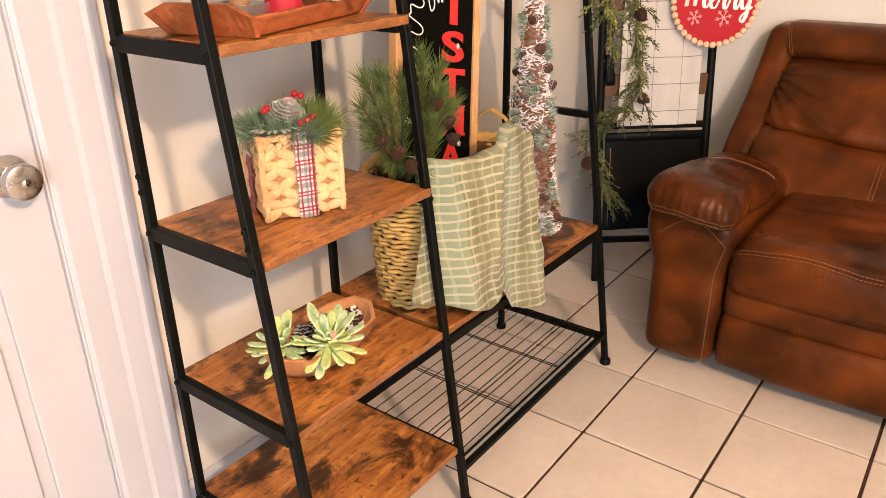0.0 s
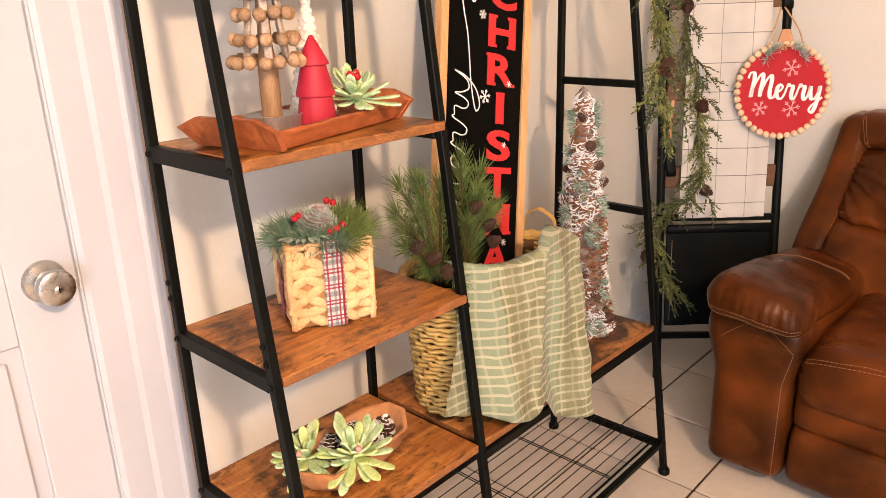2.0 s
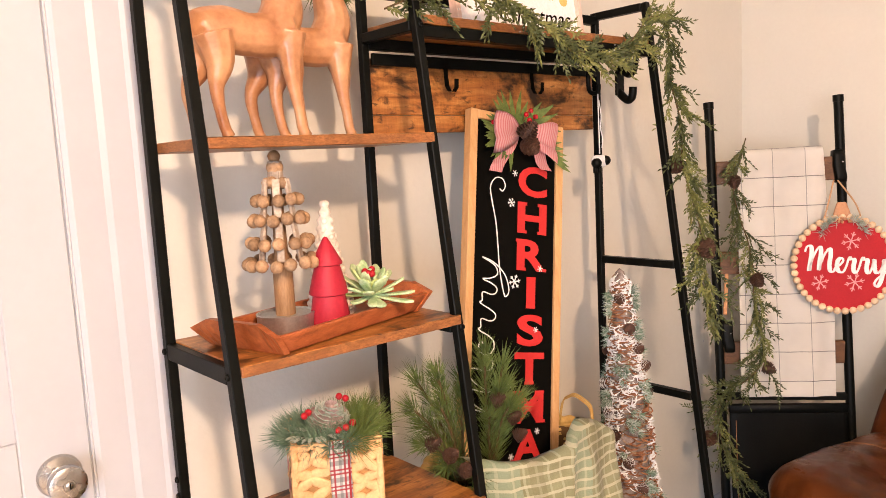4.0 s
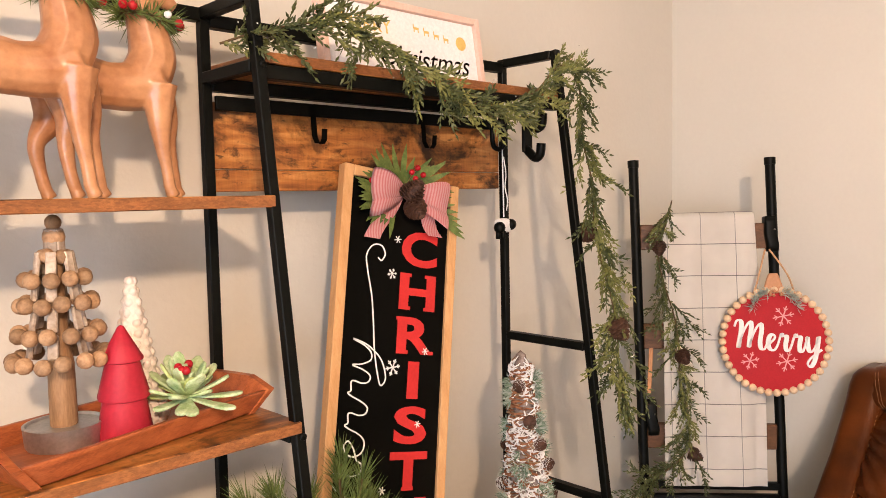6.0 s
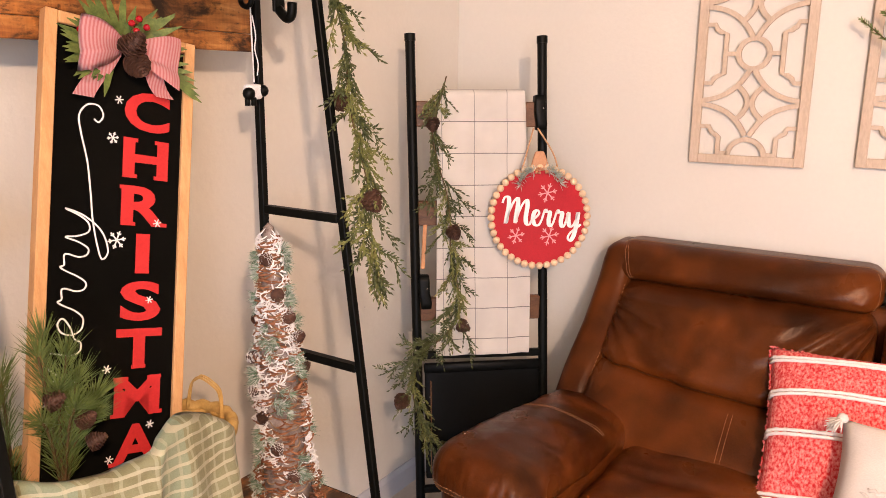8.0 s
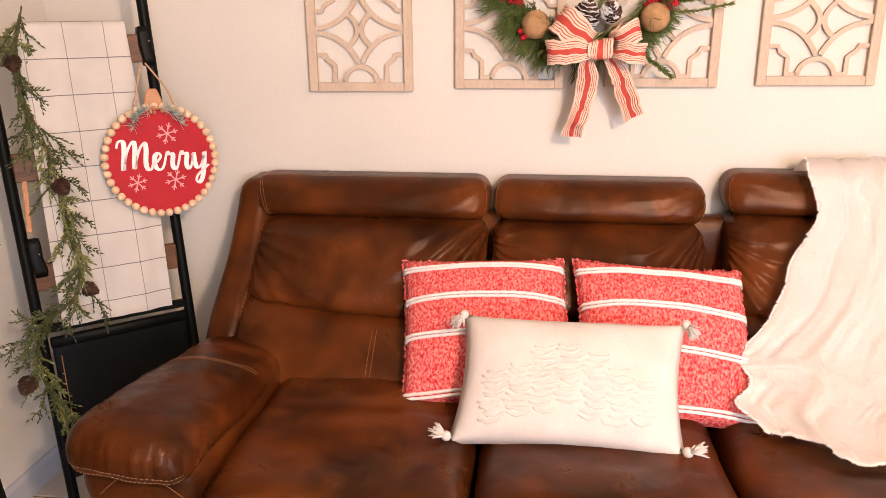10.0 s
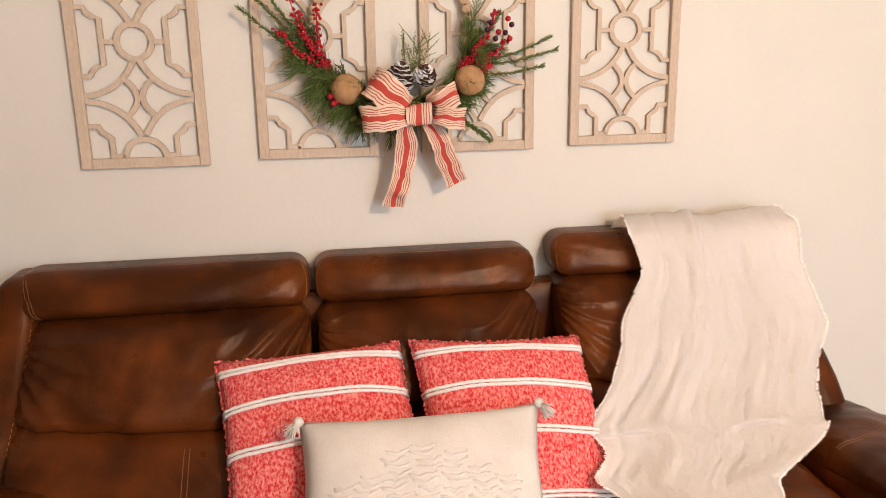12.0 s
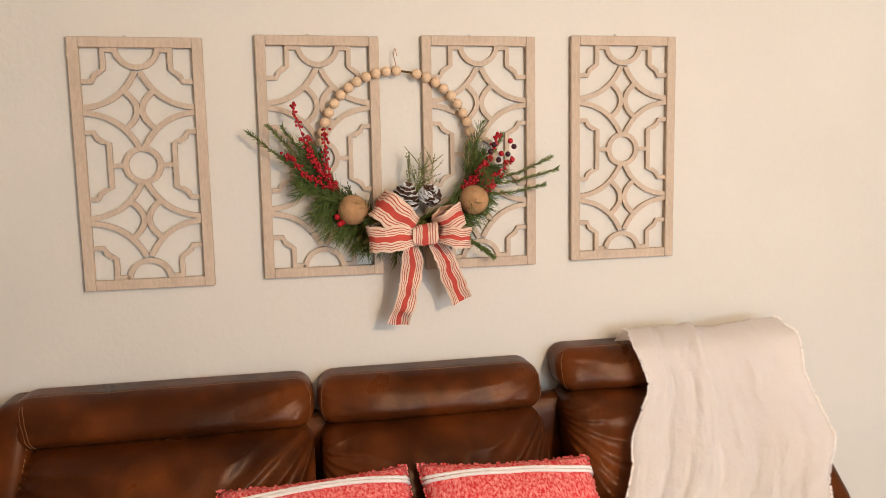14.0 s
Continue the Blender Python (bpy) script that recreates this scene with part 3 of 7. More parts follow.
    # arms: a padded roll over a rounded front post
    for y, sgn in ((-0.605, 1), (-2.625, -1)):
        size = (0.76, 0.265, 0.095)

        def f(v, y=y, sgn=sgn):
            k = (v.x + 0.38) / 0.76
            z = v.z + 0.598 - 0.125 * k
            drop = max(0, -v.x - 0.22)
            z -= drop * drop * 1.3
            q = 2 * v.y / 0.265
            z += 0.014 * max(0, 1 - q * q) * (v.z > 0) - 0.022 * max(0, -q * sgn + 0.2)
            p = Vector((v.x - 0.675 - 0.02 * max(0, 1 - q * q) * (1 - k), v.y + y, z))
            # gathers that run up from the sunk front seam
            far = math.hypot(v.x + 0.372, v.z + 0.018)
            if v.x < -0.25 and v.z > -0.03:
                ridge = abs(math.sin(v.y * 128 + 1.6 * noise.noise(Vector((v.y * 30, v.x * 12, y))))) ** 0.6 - 0.5
                lift = 0.0070 * ridge * math.exp(-(far / 0.042) ** 2) * (1 - math.exp(-(far / 0.010) ** 2)) - 0.006 * math.exp(-(far / 0.007) ** 2)
                p += Vector((-0.75, 0, 0.66)) * lift
            p += rumple(p, 0.006, 9, 3.0) + rumple(p, 0.003, 26, 5.0)
            return p - s0
        ob = part("arm_pad", soft_box(size, 0.046, 58, f), "leather", s)
        sewn(ob, size, 0.046, f, [lambda k: (-1.0, 2 * k - 1, -0.22), lambda k: (-1.0, 2 * k - 1, -0.52), lambda k: (0.15, 1.9 * k - 0.95, 1.0), lambda k: (0.18, 1.9 * k - 0.95, 1.0)], 30)
        size2 = (0.80, 0.255, 0.495)

        def g(v, y=y, sgn=sgn):
            k = (v.z + 0.2475) / 0.495
            wide = 0.86 + 0.22 * max(0, min(1, (k - 0.62) / 0.2))
            yy = v.y * wide + y + 0.006 * sgn
            x = v.x - 0.60 - (0.03 * max(0, k - 0.55) if v.x < 0 else 0)
            return Vector((x, yy, v.z + 0.285)) - s0
        ob = part("arm_panel", soft_box(size2, 0.05, 18, g), "leather", s)
        sewn(ob, size2, 0.05, g, [lambda k, sgn=sgn: (-1, -sgn * 0.80, -0.95 + 1.6 * k), lambda k, sgn=sgn: (-1, -sgn * (0.80 - 1.4 * k), 0.65 + 0.25 * math.sin(k * 3.1)), ], 36)
    return s


sofa = build_sofa()

# ---- blanket ladder in the corner ----
LF, LT = Vector((-0.565, -0.125, 0.0)), Vector((-0.475, -0.012, 1.565))
LU = Vector((0.636, -0.772, 0.0))
LW = 0.397
LN = LU.cross(LT - LF).normalized()
if LN.x > 0:
    LN = -LN


def lad(a, z, out=0.0):
    """Place on the ladder: a metres across from the rail in the corner's north side, at height z, out metres off its front."""
    return LF + LU * a + (LT - LF) * (z / LT.z) + LN * out


def build_ladder():
    s = thing("blanket_ladder", tuple(LF + LU * LW / 2), "black metal blanket ladder with brown wooden rungs leaning in the corner", "ladder")
    o = LF + LU * LW / 2
    for a in (0, LW):
        rail = part("rail", tube([lad(a, 0.0) - o, lad(a, 1.55) - o], 0.0145, 14), "black", s, angle=50)
        part("end_cap", tube([lad(a, 1.545) - o, lad(a, 1.566) - o], 0.0165, 14), "black", rail, angle=50)
    for z in (1.335, 1.04, 0.745):
        part("rung", bar(lad(0.012, z) - o, lad(LW - 0.012, z) - o, 0.02, 0.075, 0.003), "rung_wood", s, smooth=False)
    for z in (0.60, 0.165):
        part("cross_bar", bar(lad(0.008, z) - o, lad(LW - 0.008, z) - o, 0.018, 0.022, 0.002), "black", s, smooth=False)


build_ladder()

# ---- more materials ----
M["pine"] = plain("pine_needle", (0.034, 0.068, 0.013), (0.165, 0.215, 0.052), 0.5, scale=60, fine=300, bump=0)
M["pine_stem"] = plain("long_pine_needle", (0.026, 0.060, 0.013), (0.160, 0.205, 0.050), 0.5, scale=42, fine=300, bump=0)
M["cedar"] = plain("cedar_green", (0.024, 0.036, 0.010), (0.108, 0.120, 0.040), 0.45, scale=38, fine=300, bump=0)
M["cedar_light"] = plain("cedar_tip", (0.085, 0.10, 0.022), (0.22, 0.22, 0.068), 0.45, scale=45, fine=300, bump=0)
M["frost"] = plain("frosted_needle", (0.16, 0.23, 0.17), (0.55, 0.58, 0.52), 0.6, scale=55, fine=300, bump=0)
M["frost_green"] = plain("grey_green_needle", (0.05, 0.11, 0.06), (0.20, 0.28, 0.19), 0.55, scale=70, fine=300, bump=0)
M["snow"] = plain("white_flock", (0.60, 0.59, 0.58), (0.82, 0.81, 0.80), 0.8, scale=60, fine=400, bump=0.2)
M["flock_core"] = plain("flocked_bark", (0.05, 0.023, 0.013), (0.36, 0.30, 0.27), 0.8, scale=45, fine=300, bump=0.3)
M["vine"] = plain("brown_vine", (0.11, 0.036, 0.015), (0.34, 0.145, 0.065), 0.7, scale=70, fine=300, bump=0.1)
M["cone_scale"] = plain("pinecone_brown", (0.028, 0.012, 0.008), (0.105, 0.048, 0.028), 0.6, scale=80, fine=300, bump=0.1)
M["frosted_cone"] = plain("frosted_cone", (0.20, 0.12, 0.11), (0.46, 0.36, 0.34), 0.75, scale=70, fine=300, bump=0.2)
M["stem"] = plain("stem_brown", (0.06, 0.035, 0.015), (0.12, 0.075, 0.03), 0.7, scale=40, fine=200, bump=0.1)
M["glit"] = plain("glitter_flake", (0.75, 0.72, 0.6), (0.9, 0.88, 0.8), 0.15, 0.6, bump=0)
M["berry"] = plain("red_berry", (0.29, 0.006, 0.012), (0.43, 0.014, 0.02), 0.22, scale=40, fine=200, bump=0)
M["berry_dark"] = plain("dark_berry", (0.02, 0.006, 0.012), (0.06, 0.012, 0.02), 0.25, scale=40, fine=200, bump=0)
M["succ"] = plain("succulent_leaf", (0.20, 0.36, 0.10), (0.62, 0.70, 0.46), 0.4, scale=60, fine=260, bump=0.3, mixf=0.3)
M["succ_y"] = plain("succulent_lime", (0.30, 0.40, 0.09), (0.56, 0.62, 0.28), 0.4, scale=60, fine=260, bump=0.3, mixf=0.3)
M["pink_bud"] = plain("pink_bud", (0.50, 0.16, 0.14), (0.66, 0.32, 0.26), 0.5, scale=60, bump=0)
# straw darkened to stand for shade between the woven strands
M["straw_dark"] = plain("straw_gap_shade", (0.30, 0.15, 0.05), (0.44, 0.24, 0.085), 0.8, scale=40, fine=200, bump=0.1)
M["bead"] = plain("weathered_bead", (0.24, 0.125, 0.06), (0.54, 0.35, 0.20), 0.6, scale=45, fine=200, bump=0.3, rand=0.4, mixf=0.35)
M["slat_wood"] = plain("weathered_slat", (0.22, 0.14, 0.085), (0.66, 0.56, 0.46), 0.7, scale=28, fine=200, bump=0.2, rand=0.35)
M["bead_pale"] = plain("pale_wood_bead", (0.62, 0.43, 0.26), (0.72, 0.53, 0.35), 0.55, scale=20, fine=160, bump=0.1)
M["trunk"] = wood_mat("turned_wood", (0.16, 0.08, 0.035), (0.30, 0.17, 0.08), (0.42, 0.26, 0.14), (8, 8, 1), 0.6, 0.3)
M["zinc"] = plain("galvanised_metal", (0.38, 0.38, 0.37), (0.55, 0.55, 0.54), 0.35, 0.85, scale=25, fine=200, bump=0.1)
M["red_glaze"] = plain("red_glaze", (0.33, 0.012, 0.026), (0.40, 0.018, 0.034), 0.5, scale=12, fine=160, bump=0.05)
M["white_glaze"] = plain("white_glaze", (0.70, 0.60, 0.52), (0.78, 0.69, 0.61), 0.45, scale=14, fine=160, bump=0.05)
M["acacia"] = wood_mat("reddish_tray_wood", (0.15, 0.032, 0.010), (0.36, 0.095, 0.030), (0.50, 0.16, 0.05), (1.4, 9, 9), 0.36, 0.35)
M["bowl_wood"] = wood_mat("carved_bowl_wood", (0.38, 0.16, 0.06), (0.50, 0.235, 0.10), (0.58, 0.30, 0.14), (2, 7, 7), 0.55, 0.2)
M["straw"] = plain("water_hyacinth", (0.52, 0.28, 0.115), (0.74, 0.47, 0.235), 0.6, scale=40, fine=220, bump=0.3)
M["rattan"] = plain("yellow_rattan", (0.36, 0.21, 0.05), (0.54, 0.36, 0.12), 0.5, scale=30, fine=220, bump=0.25)
# dark tone that stands for the shade between the canes
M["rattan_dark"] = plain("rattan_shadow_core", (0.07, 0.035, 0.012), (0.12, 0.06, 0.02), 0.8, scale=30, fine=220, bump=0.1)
M["frame_pine"] = wood_mat("pine_frame", (0.44, 0.22, 0.08), (0.56, 0.31, 0.13), (0.63, 0.39, 0.18), (9, 9, 1.2), 0.5, 0.15)
M["chalk"] = plain("black_board", (0.0018, 0.0017, 0.0012), (0.0038, 0.0035, 0.0026), 0.75, scale=8, fine=200, bump=0.08, spec=0.03)
M["red_paint"] = plain("red_letter_paint", (0.44, 0.018, 0.016), (0.51, 0.026, 0.023), 0.5, scale=14, fine=200, bump=0.08)
M["white_paint"] = plain("white_letter_paint", (0.74, 0.72, 0.69), (0.82, 0.80, 0.77), 0.6, bump=0)
M["gold"] = plain("gold_print", (0.60, 0.40, 0.10), (0.70, 0.50, 0.16), 0.4, bump=0)
M["deer"] = plain("carved_tan_wood", (0.25, 0.078, 0.024), (0.54, 0.285, 0.135), 0.24, scale=11, fine=70, bump=0.05, spec=0.5)
M["pink_frame"] = plain("pale_pink_wood", (0.66, 0.45, 0.36), (0.72, 0.52, 0.43), 0.5, scale=14, fine=160, bump=0.06)
M["print_paper"] = plain("white_print", (0.78, 0.75, 0.75), (0.82, 0.79, 0.79), 0.5, scale=4, fine=160, bump=0)


def axis_of(t, co, which):
    s = t.nodes.new("ShaderNodeSeparateXYZ")
    t.links.new(co, s.inputs[0])
    return s.outputs[which]


def band(t, v, period, lo, hi, shift=0.0):
    """1 where the fraction of v over period lies between lo and hi."""
    f = maths(t, "FRACT", maths(t, "ADD", maths(t, "DIVIDE", v, period), shift))
    return maths(t, "MULTIPLY", maths(t, "GREATER_THAN", f, lo), maths(t, "LESS_THAN", f, hi))


def woven_mat(name, base, layers, rough=0.85, fine=500, bump=0.5, dist=0.0015, base2=None, spots=0.0, wobble=0.004, fuzz=0.2, stretch=(1, 1, 1)):
    """Cloth in local axes: layers of (axis, period, lo, hi, colour, strength, shift)."""
    m, t, b = node_mat(name)
    co = coords(t, stretch, True)
    wob = N(t, "ShaderNodeVectorMath")
    wob.operation = "ADD"
    nz = N(t, "ShaderNodeTexNoise", Scale=9.0)
    t.links.new(co, nz.inputs["Vector"])
    sc = N(t, "ShaderNodeVectorMath")
    sc.operation = "SCALE"
    sc.inputs[3].default_value = wobble
    t.links.new(nz.outputs["Color"], sc.inputs[0])
    t.links.new(co, wob.inputs[0])
    t.links.new(sc.outputs[0], wob.inputs[1])
    small = noise_tex(t, co, fine, 3.0)
    big = noise_tex(t, co, 10.0, 3.0)
    col = ramp(t, small if spots else big, [(0.5 - 0.22 + spots, base), (0.5 + 0.12 + spots * 0.5, base2 or tuple(min(1, c * 1.1) for c in base))])
    for ax, period, lo, hi, c, k, shift in layers:
        fac = maths(t, "MULTIPLY", band(t, axis_of(t, wob.outputs[0], ax), period, lo, hi, shift), k)
        col = mixc(t, fac, col, c)
    col = mixc(t, 0.18, col, ramp(t, small, [(0.3, tuple(x * 0.55 for x in base)), (0.7, (0.85, 0.82, 0.78))]), "SOFT_LIGHT")
    t.links.new(col, b.inputs["Base Color"])
    b.inputs["Roughness"].default_value = rough
    b.inputs["Sheen Weight"].default_value = fuzz
    bumped(t, b, small, bump, dist)
    return m


R_, W_, K_ = (0.42, 0.02, 0.035), (0.75, 0.72, 0.70), (0.05, 0.06, 0.09)
M["plaid"] = woven_mat("tartan_ribbon", (0.74, 0.71, 0.69), [(2, 0.030, 0.05, 0.36, K_, 0.5, 0), (0, 0.0185, 0.15, 0.42, K_, 0.45, 0), (2, 0.030, 0.52, 0.62, R_, 0.9, 0), (2, 0.030, 0.74, 0.84, R_, 0.9, 0), (0, 0.0185, 0.62, 0.80, R_, 0.9, 0), (0, 0.0375, 0.0, 0.10, R_, 1.0, 0.5)], 0.7, 700, 0.25)
M["gingham"] = woven_mat("striped_bow_cloth", (0.72, 0.42, 0.42), [(0, 0.006, 0.0, 0.5, (0.62, 0.12, 0.14), 0.6, 0)], 0.8, 700, 0.2)
M["green_plaid"] = woven_mat("sage_check_cloth", (0.235, 0.225, 0.105), [(0, 0.17, 0.0, 0.35, (0.36, 0.44, 0.30), 0.75, 0.1), (0, 0.0245, 0.0, 0.20, (0.55, 0.56, 0.38), 0.6, 0), (2, 0.0205, 0.0, 0.28, (0.66, 0.64, 0.46), 0.85, 0), (0, 0.17, 0.45, 0.62, (0.24, 0.21, 0.10), 0.35, 0.1)], 0.85, 420, 0.35, wobble=0.022, base2=(0.37, 0.37, 0.215))


# ---- plants and cones ----
def leaf_strip(bm, a, d, n, length, w, bend=0.2, steps=3):
    """Slim blade from a along d, widest in the middle, bending towards n."""
    a, d, n = Vector(a), Vector(d).normalized(), Vector(n)
    s = d.cross(n)
    s = s.normalized() if s.length > 1e-5 else d.orthogonal().normalized()
    prev = None
    for i in range(steps + 1):
        k = i / steps
        p = a + d * length * k + n * bend * length * k * k
        ww = w * (0.45 + 1.1 * k * (1.6 - 1.6 * k)) if i < steps else w * 0.08
        cur = (bm.verts.new(p + s * ww / 2), bm.verts.new(p - s * ww / 2))
        if prev:
            bm.faces.new((prev[0], cur[0], cur[1], prev[1]))
        prev = cur
    return bm


def thin_needle(bm, a, d, length, w, rng):
    """A three-sided needle."""
    a, d = Vector(a), Vector(d).normalized()
    x = d.orthogonal().normalized()
    x.rotate(Matrix.Rotation(rng.random() * 6.28, 3, d))
    y = d.cross(x)
    mid = a + d * length * 0.45
    tip = bm.verts.new(a + d * length)
    r = [bm.verts.new(mid + x * w * 0.6), bm.verts.new(mid - x * w * 0.3 + y * w * 0.52), bm.verts.new(mid - x * w * 0.3 - y * w * 0.52)]
    b = bm.verts.new(a)
    for i in range(3):
        bm.faces.new((r[i], r[(i + 1) % 3], tip))
        bm.faces.new((r[(i + 1) % 3], r[i], b))


def needle_branch(bm, pts, n, length, w, rng, spread=0.9, droop=0.0):
    """Needles all round a stem that follows pts."""
    pts = [Vector(p) for p in pts]
    for i in range(n):
        k = (i + rng.random()) / n * (len(pts) - 1)
        j = min(int(k), len(pts) - 2)
        p = pts[j].lerp(pts[j + 1], k - j)
        d = (pts[j + 1] - pts[j]).normalized()
        side = d.orthogonal().normalized()
        side.rotate(Matrix.Rotation(rng.random() * 6.283, 3, d))
        v = (d + side * spread * (0.55 + 0.6 * rng.random()) + Vector((0, 0, -droop))).normalized()
        thin_needle(bm, p, v, length * (0.65 + 0.5 * rng.random()), w, rng)


def tuft(bm, at, d, n, length, w, rng, spread=0.8):
    d = Vector(d).normalized()
    for i in range(n):
        v = d + Vector((rng.gauss(0, 1), rng.gauss(0, 1), rng.gauss(0, 1))) * spread * 0.6
        thin_needle(bm, at, v, length * (0.6 + 0.6 * rng.random()), w, rng)


def cone_mesh(length, radius, rng, rows=8, per=7, tip_white=False):
    """Pinecone along +z: overlapping scales in a spiral round a core."""
    bm = lathe([(0, -length / 2), (radius * 0.5, -length * 0.4), (radius * 0.6, -length * 0.1), (radius * 0.35, length * 0.35), (0, length / 2)], 8)
    for i in range(rows):
        k = i / (rows - 1)
        z = -length * 0.42 + length * 0.84 * k
        r = radius * (0.62 + 0.5 * math.sin(math.pi * (0.22 + 0.72 * k))) * (1 - 0.55 * k ** 2)
        for j in range(per):
            a = (j + 0.5 * (i % 2)) * math.tau / per + rng.uniform(-0.1, 0.1)
            o, s = Vector((math.cos(a), math.sin(a), 0)), Vector((-math.sin(a), math.cos(a), 0))
            w, up = radius * 0.42 * (1 - 0.4 * k), Vector((0, 0, length * 0.09))
            c = Vector((0, 0, z))
            root = c + o * r * 0.35
            v = [root - s * w * 0.5, root + s * w * 0.5, c + o * r + s * w + up * 0.6, c + o * r * 1.12 + up * 1.1, c + o * r - s * w + up * 0.6]
            lo = [bm.verts.new(q - up * 0.35) for q in v]
            hi = [bm.verts.new(q) for q in v]
            f1, f2 = bm.faces.new(hi), bm.faces.new(lo[::-1])
            for q in range(1, 4):
                f = bm.faces.new((lo[q], lo[q + 1], hi[q + 1], hi[q]))
                if tip_white and q in (2, 3, 1):
                    f.material_index = 1
            if tip_white and rng.random() < 0.45:
                f1.material_index = 1
    return bm


def cone_at(at, d, length, radius, seed):
    bm = cone_mesh(length, radius, random.Random(seed), 10, 9, True)
    bmesh.ops.transform(bm, matrix=Matrix.Translation(at) @ rot_to(d), verts=bm.verts)
    return bm


def pinecone(name, at, d, length, radius, seed, parent=None, white=False, label=""):
    rng = random.Random(seed)
    bm = cone_mesh(length, radius, rng, 8, 7, white)
    bmesh.ops.transform(bm, matrix=Matrix.Translation(at) @ rot_to(d), verts=bm.verts)
    return part(name, bm, ("cone_scale", "snow"), parent, label, smooth=False)


def cedar_twig(bm, base, d, length, rng, leaf=0.0135, w=0.0046, fork=True):
    """Forked spray: a drooping stem with short thick leaves and side shoots that carry the same."""
    base, d = Vector(base), Vector(d).normalized()
    side = d.orthogonal().normalized()
    side.rotate(Matrix.Rotation(rng.random() * 6.283, 3, d))
    n = max(4, int(length / 0.0075))
    sag = Vector((0, 0, -0.22 * length))
    last = base
    for i in range(n):
        k = (i + 1) / n
        p = base + d * length * k + sag * k * k
        for s in (-1, 1):
            if rng.random() < 0.85:
                v = d * 1.1 + side * s * (0.5 + 0.35 * rng.random()) + Vector((rng.gauss(0, 0.25), rng.gauss(0, 0.25), rng.gauss(0, 0.25)))
                thin_needle(bm, last, v, leaf * (0.75 + 0.6 * rng.random()), w, rng)
        if fork and i % 3 == 1 and k < 0.85:
            s = 1 if i % 2 else -1
            cedar_twig(bm, p, d * 0.85 + side * s * rng.uniform(0.5, 0.9) + Vector((0, 0, rng.uniform(-0.35, 0.05))), length * rng.uniform(0.28, 0.46), rng, leaf, w, False)
        last = p
    thin_needle(bm, last, d, leaf * 1.2, w, rng)
    tube([base, base + d * length * 0.5 + sag * 0.25, last], [0.0012, 0.001, 0.0006], 4, bm=bm, caps=False)


def berries(parent, spots, r, material="berry", name="berry"):
    for p in spots:
        part(name, ball(p, r, seg=8), material, parent)


def garland_thing(name, pts, label, seed, twigs, parent_at, reach=0.075, cones=(), glitter=60, tail=True, density=1.0, lean=(0, 0, 0)):
    """Artificial cedar garland along points: wire, sprays in two greens, glitter flakes and pinecones."""
    rng = random.Random(seed)
    o = Vector(parent_at)
    g = thing(name, parent_at, label, "garland")
    pts = [Vector(p) - o for p in pts]
    part("wire_stem", tube(pts, 0.002, 6), "stem", g)
    dark, light, flakes = bmesh.new(), bmesh.new(), bmesh.new()
    seglen = [(b - a).length for a, b in zip(pts, pts[1:])]
    total = sum(seglen)
    for i in range(twigs):
        s = total * (i + rng.random()) / twigs
        j = 0
        while j < len(seglen) - 1 and s > seglen[j]:
            s -= seglen[j]
            j += 1
        p = pts[j].lerp(pts[j + 1], min(1, s / seglen[j]))
        d = (pts[j + 1] - pts[j]).normalized()
        v = d * rng.uniform(0.5, 1.1) + Vector((rng.gauss(0, 0.45), rng.gauss(0, 0.45), rng.gauss(0, 0.40))) + Vector(lean)
        cedar_twig(light if rng.random() < 0.34 else dark, p, v, reach * rng.uniform(0.6, 1.2), rng)
        if i % 2 == 0 and glitter:
            q = p + v.normalized() * reach * rng.uniform(0.2, 0.9)
            ball(q, 0.0019, flakes, 4)
            ball(q + Vector((rng.gauss(0, 0.012), rng.gauss(0, 0.012), rng.gauss(0, 0.012))), 0.0016, flakes, 4)
    part("spray", dark, "cedar", g, smooth=False)
    part("spray", light, "cedar_light", g, "lighter yellow-green cedar tips", smooth=False)
    part("glitter", flakes, "glit", g, "silver glitter flakes", smooth=False)
    for k, (p, r) in enumerate(cones):
        pinecone("pinecone", Vector(p) - o, (rng.gauss(0, 0.5), rng.gauss(0, 0.5) - 0.6, -0.5), r * 2.2, r, seed + k, g, label="brown pinecone")
    return g


def curve_through(ctrl, per=8, closed=False):
    """Smooth line through the given points."""
    c = [Vector(p) for p in ctrl]
    out, n = [], len(c)
    for i in range(n if closed else n - 1):
        p0, p1, p2, p3 = (c[(i + k) % n] if closed else c[max(0, min(n - 1, i + k))] for k in (-1, 0, 1, 2))
        for j in range(per):
            t = j / per
            out.append(0.5 * ((2 * p1) + (p2 - p0) * t + (2 * p0 - 5 * p1 + 4 * p2 - p3) * t * t + (3 * p1 - p0 - 3 * p2 + p3) * t ** 3))
    if not closed:
        out.append(c[-1])
    return out


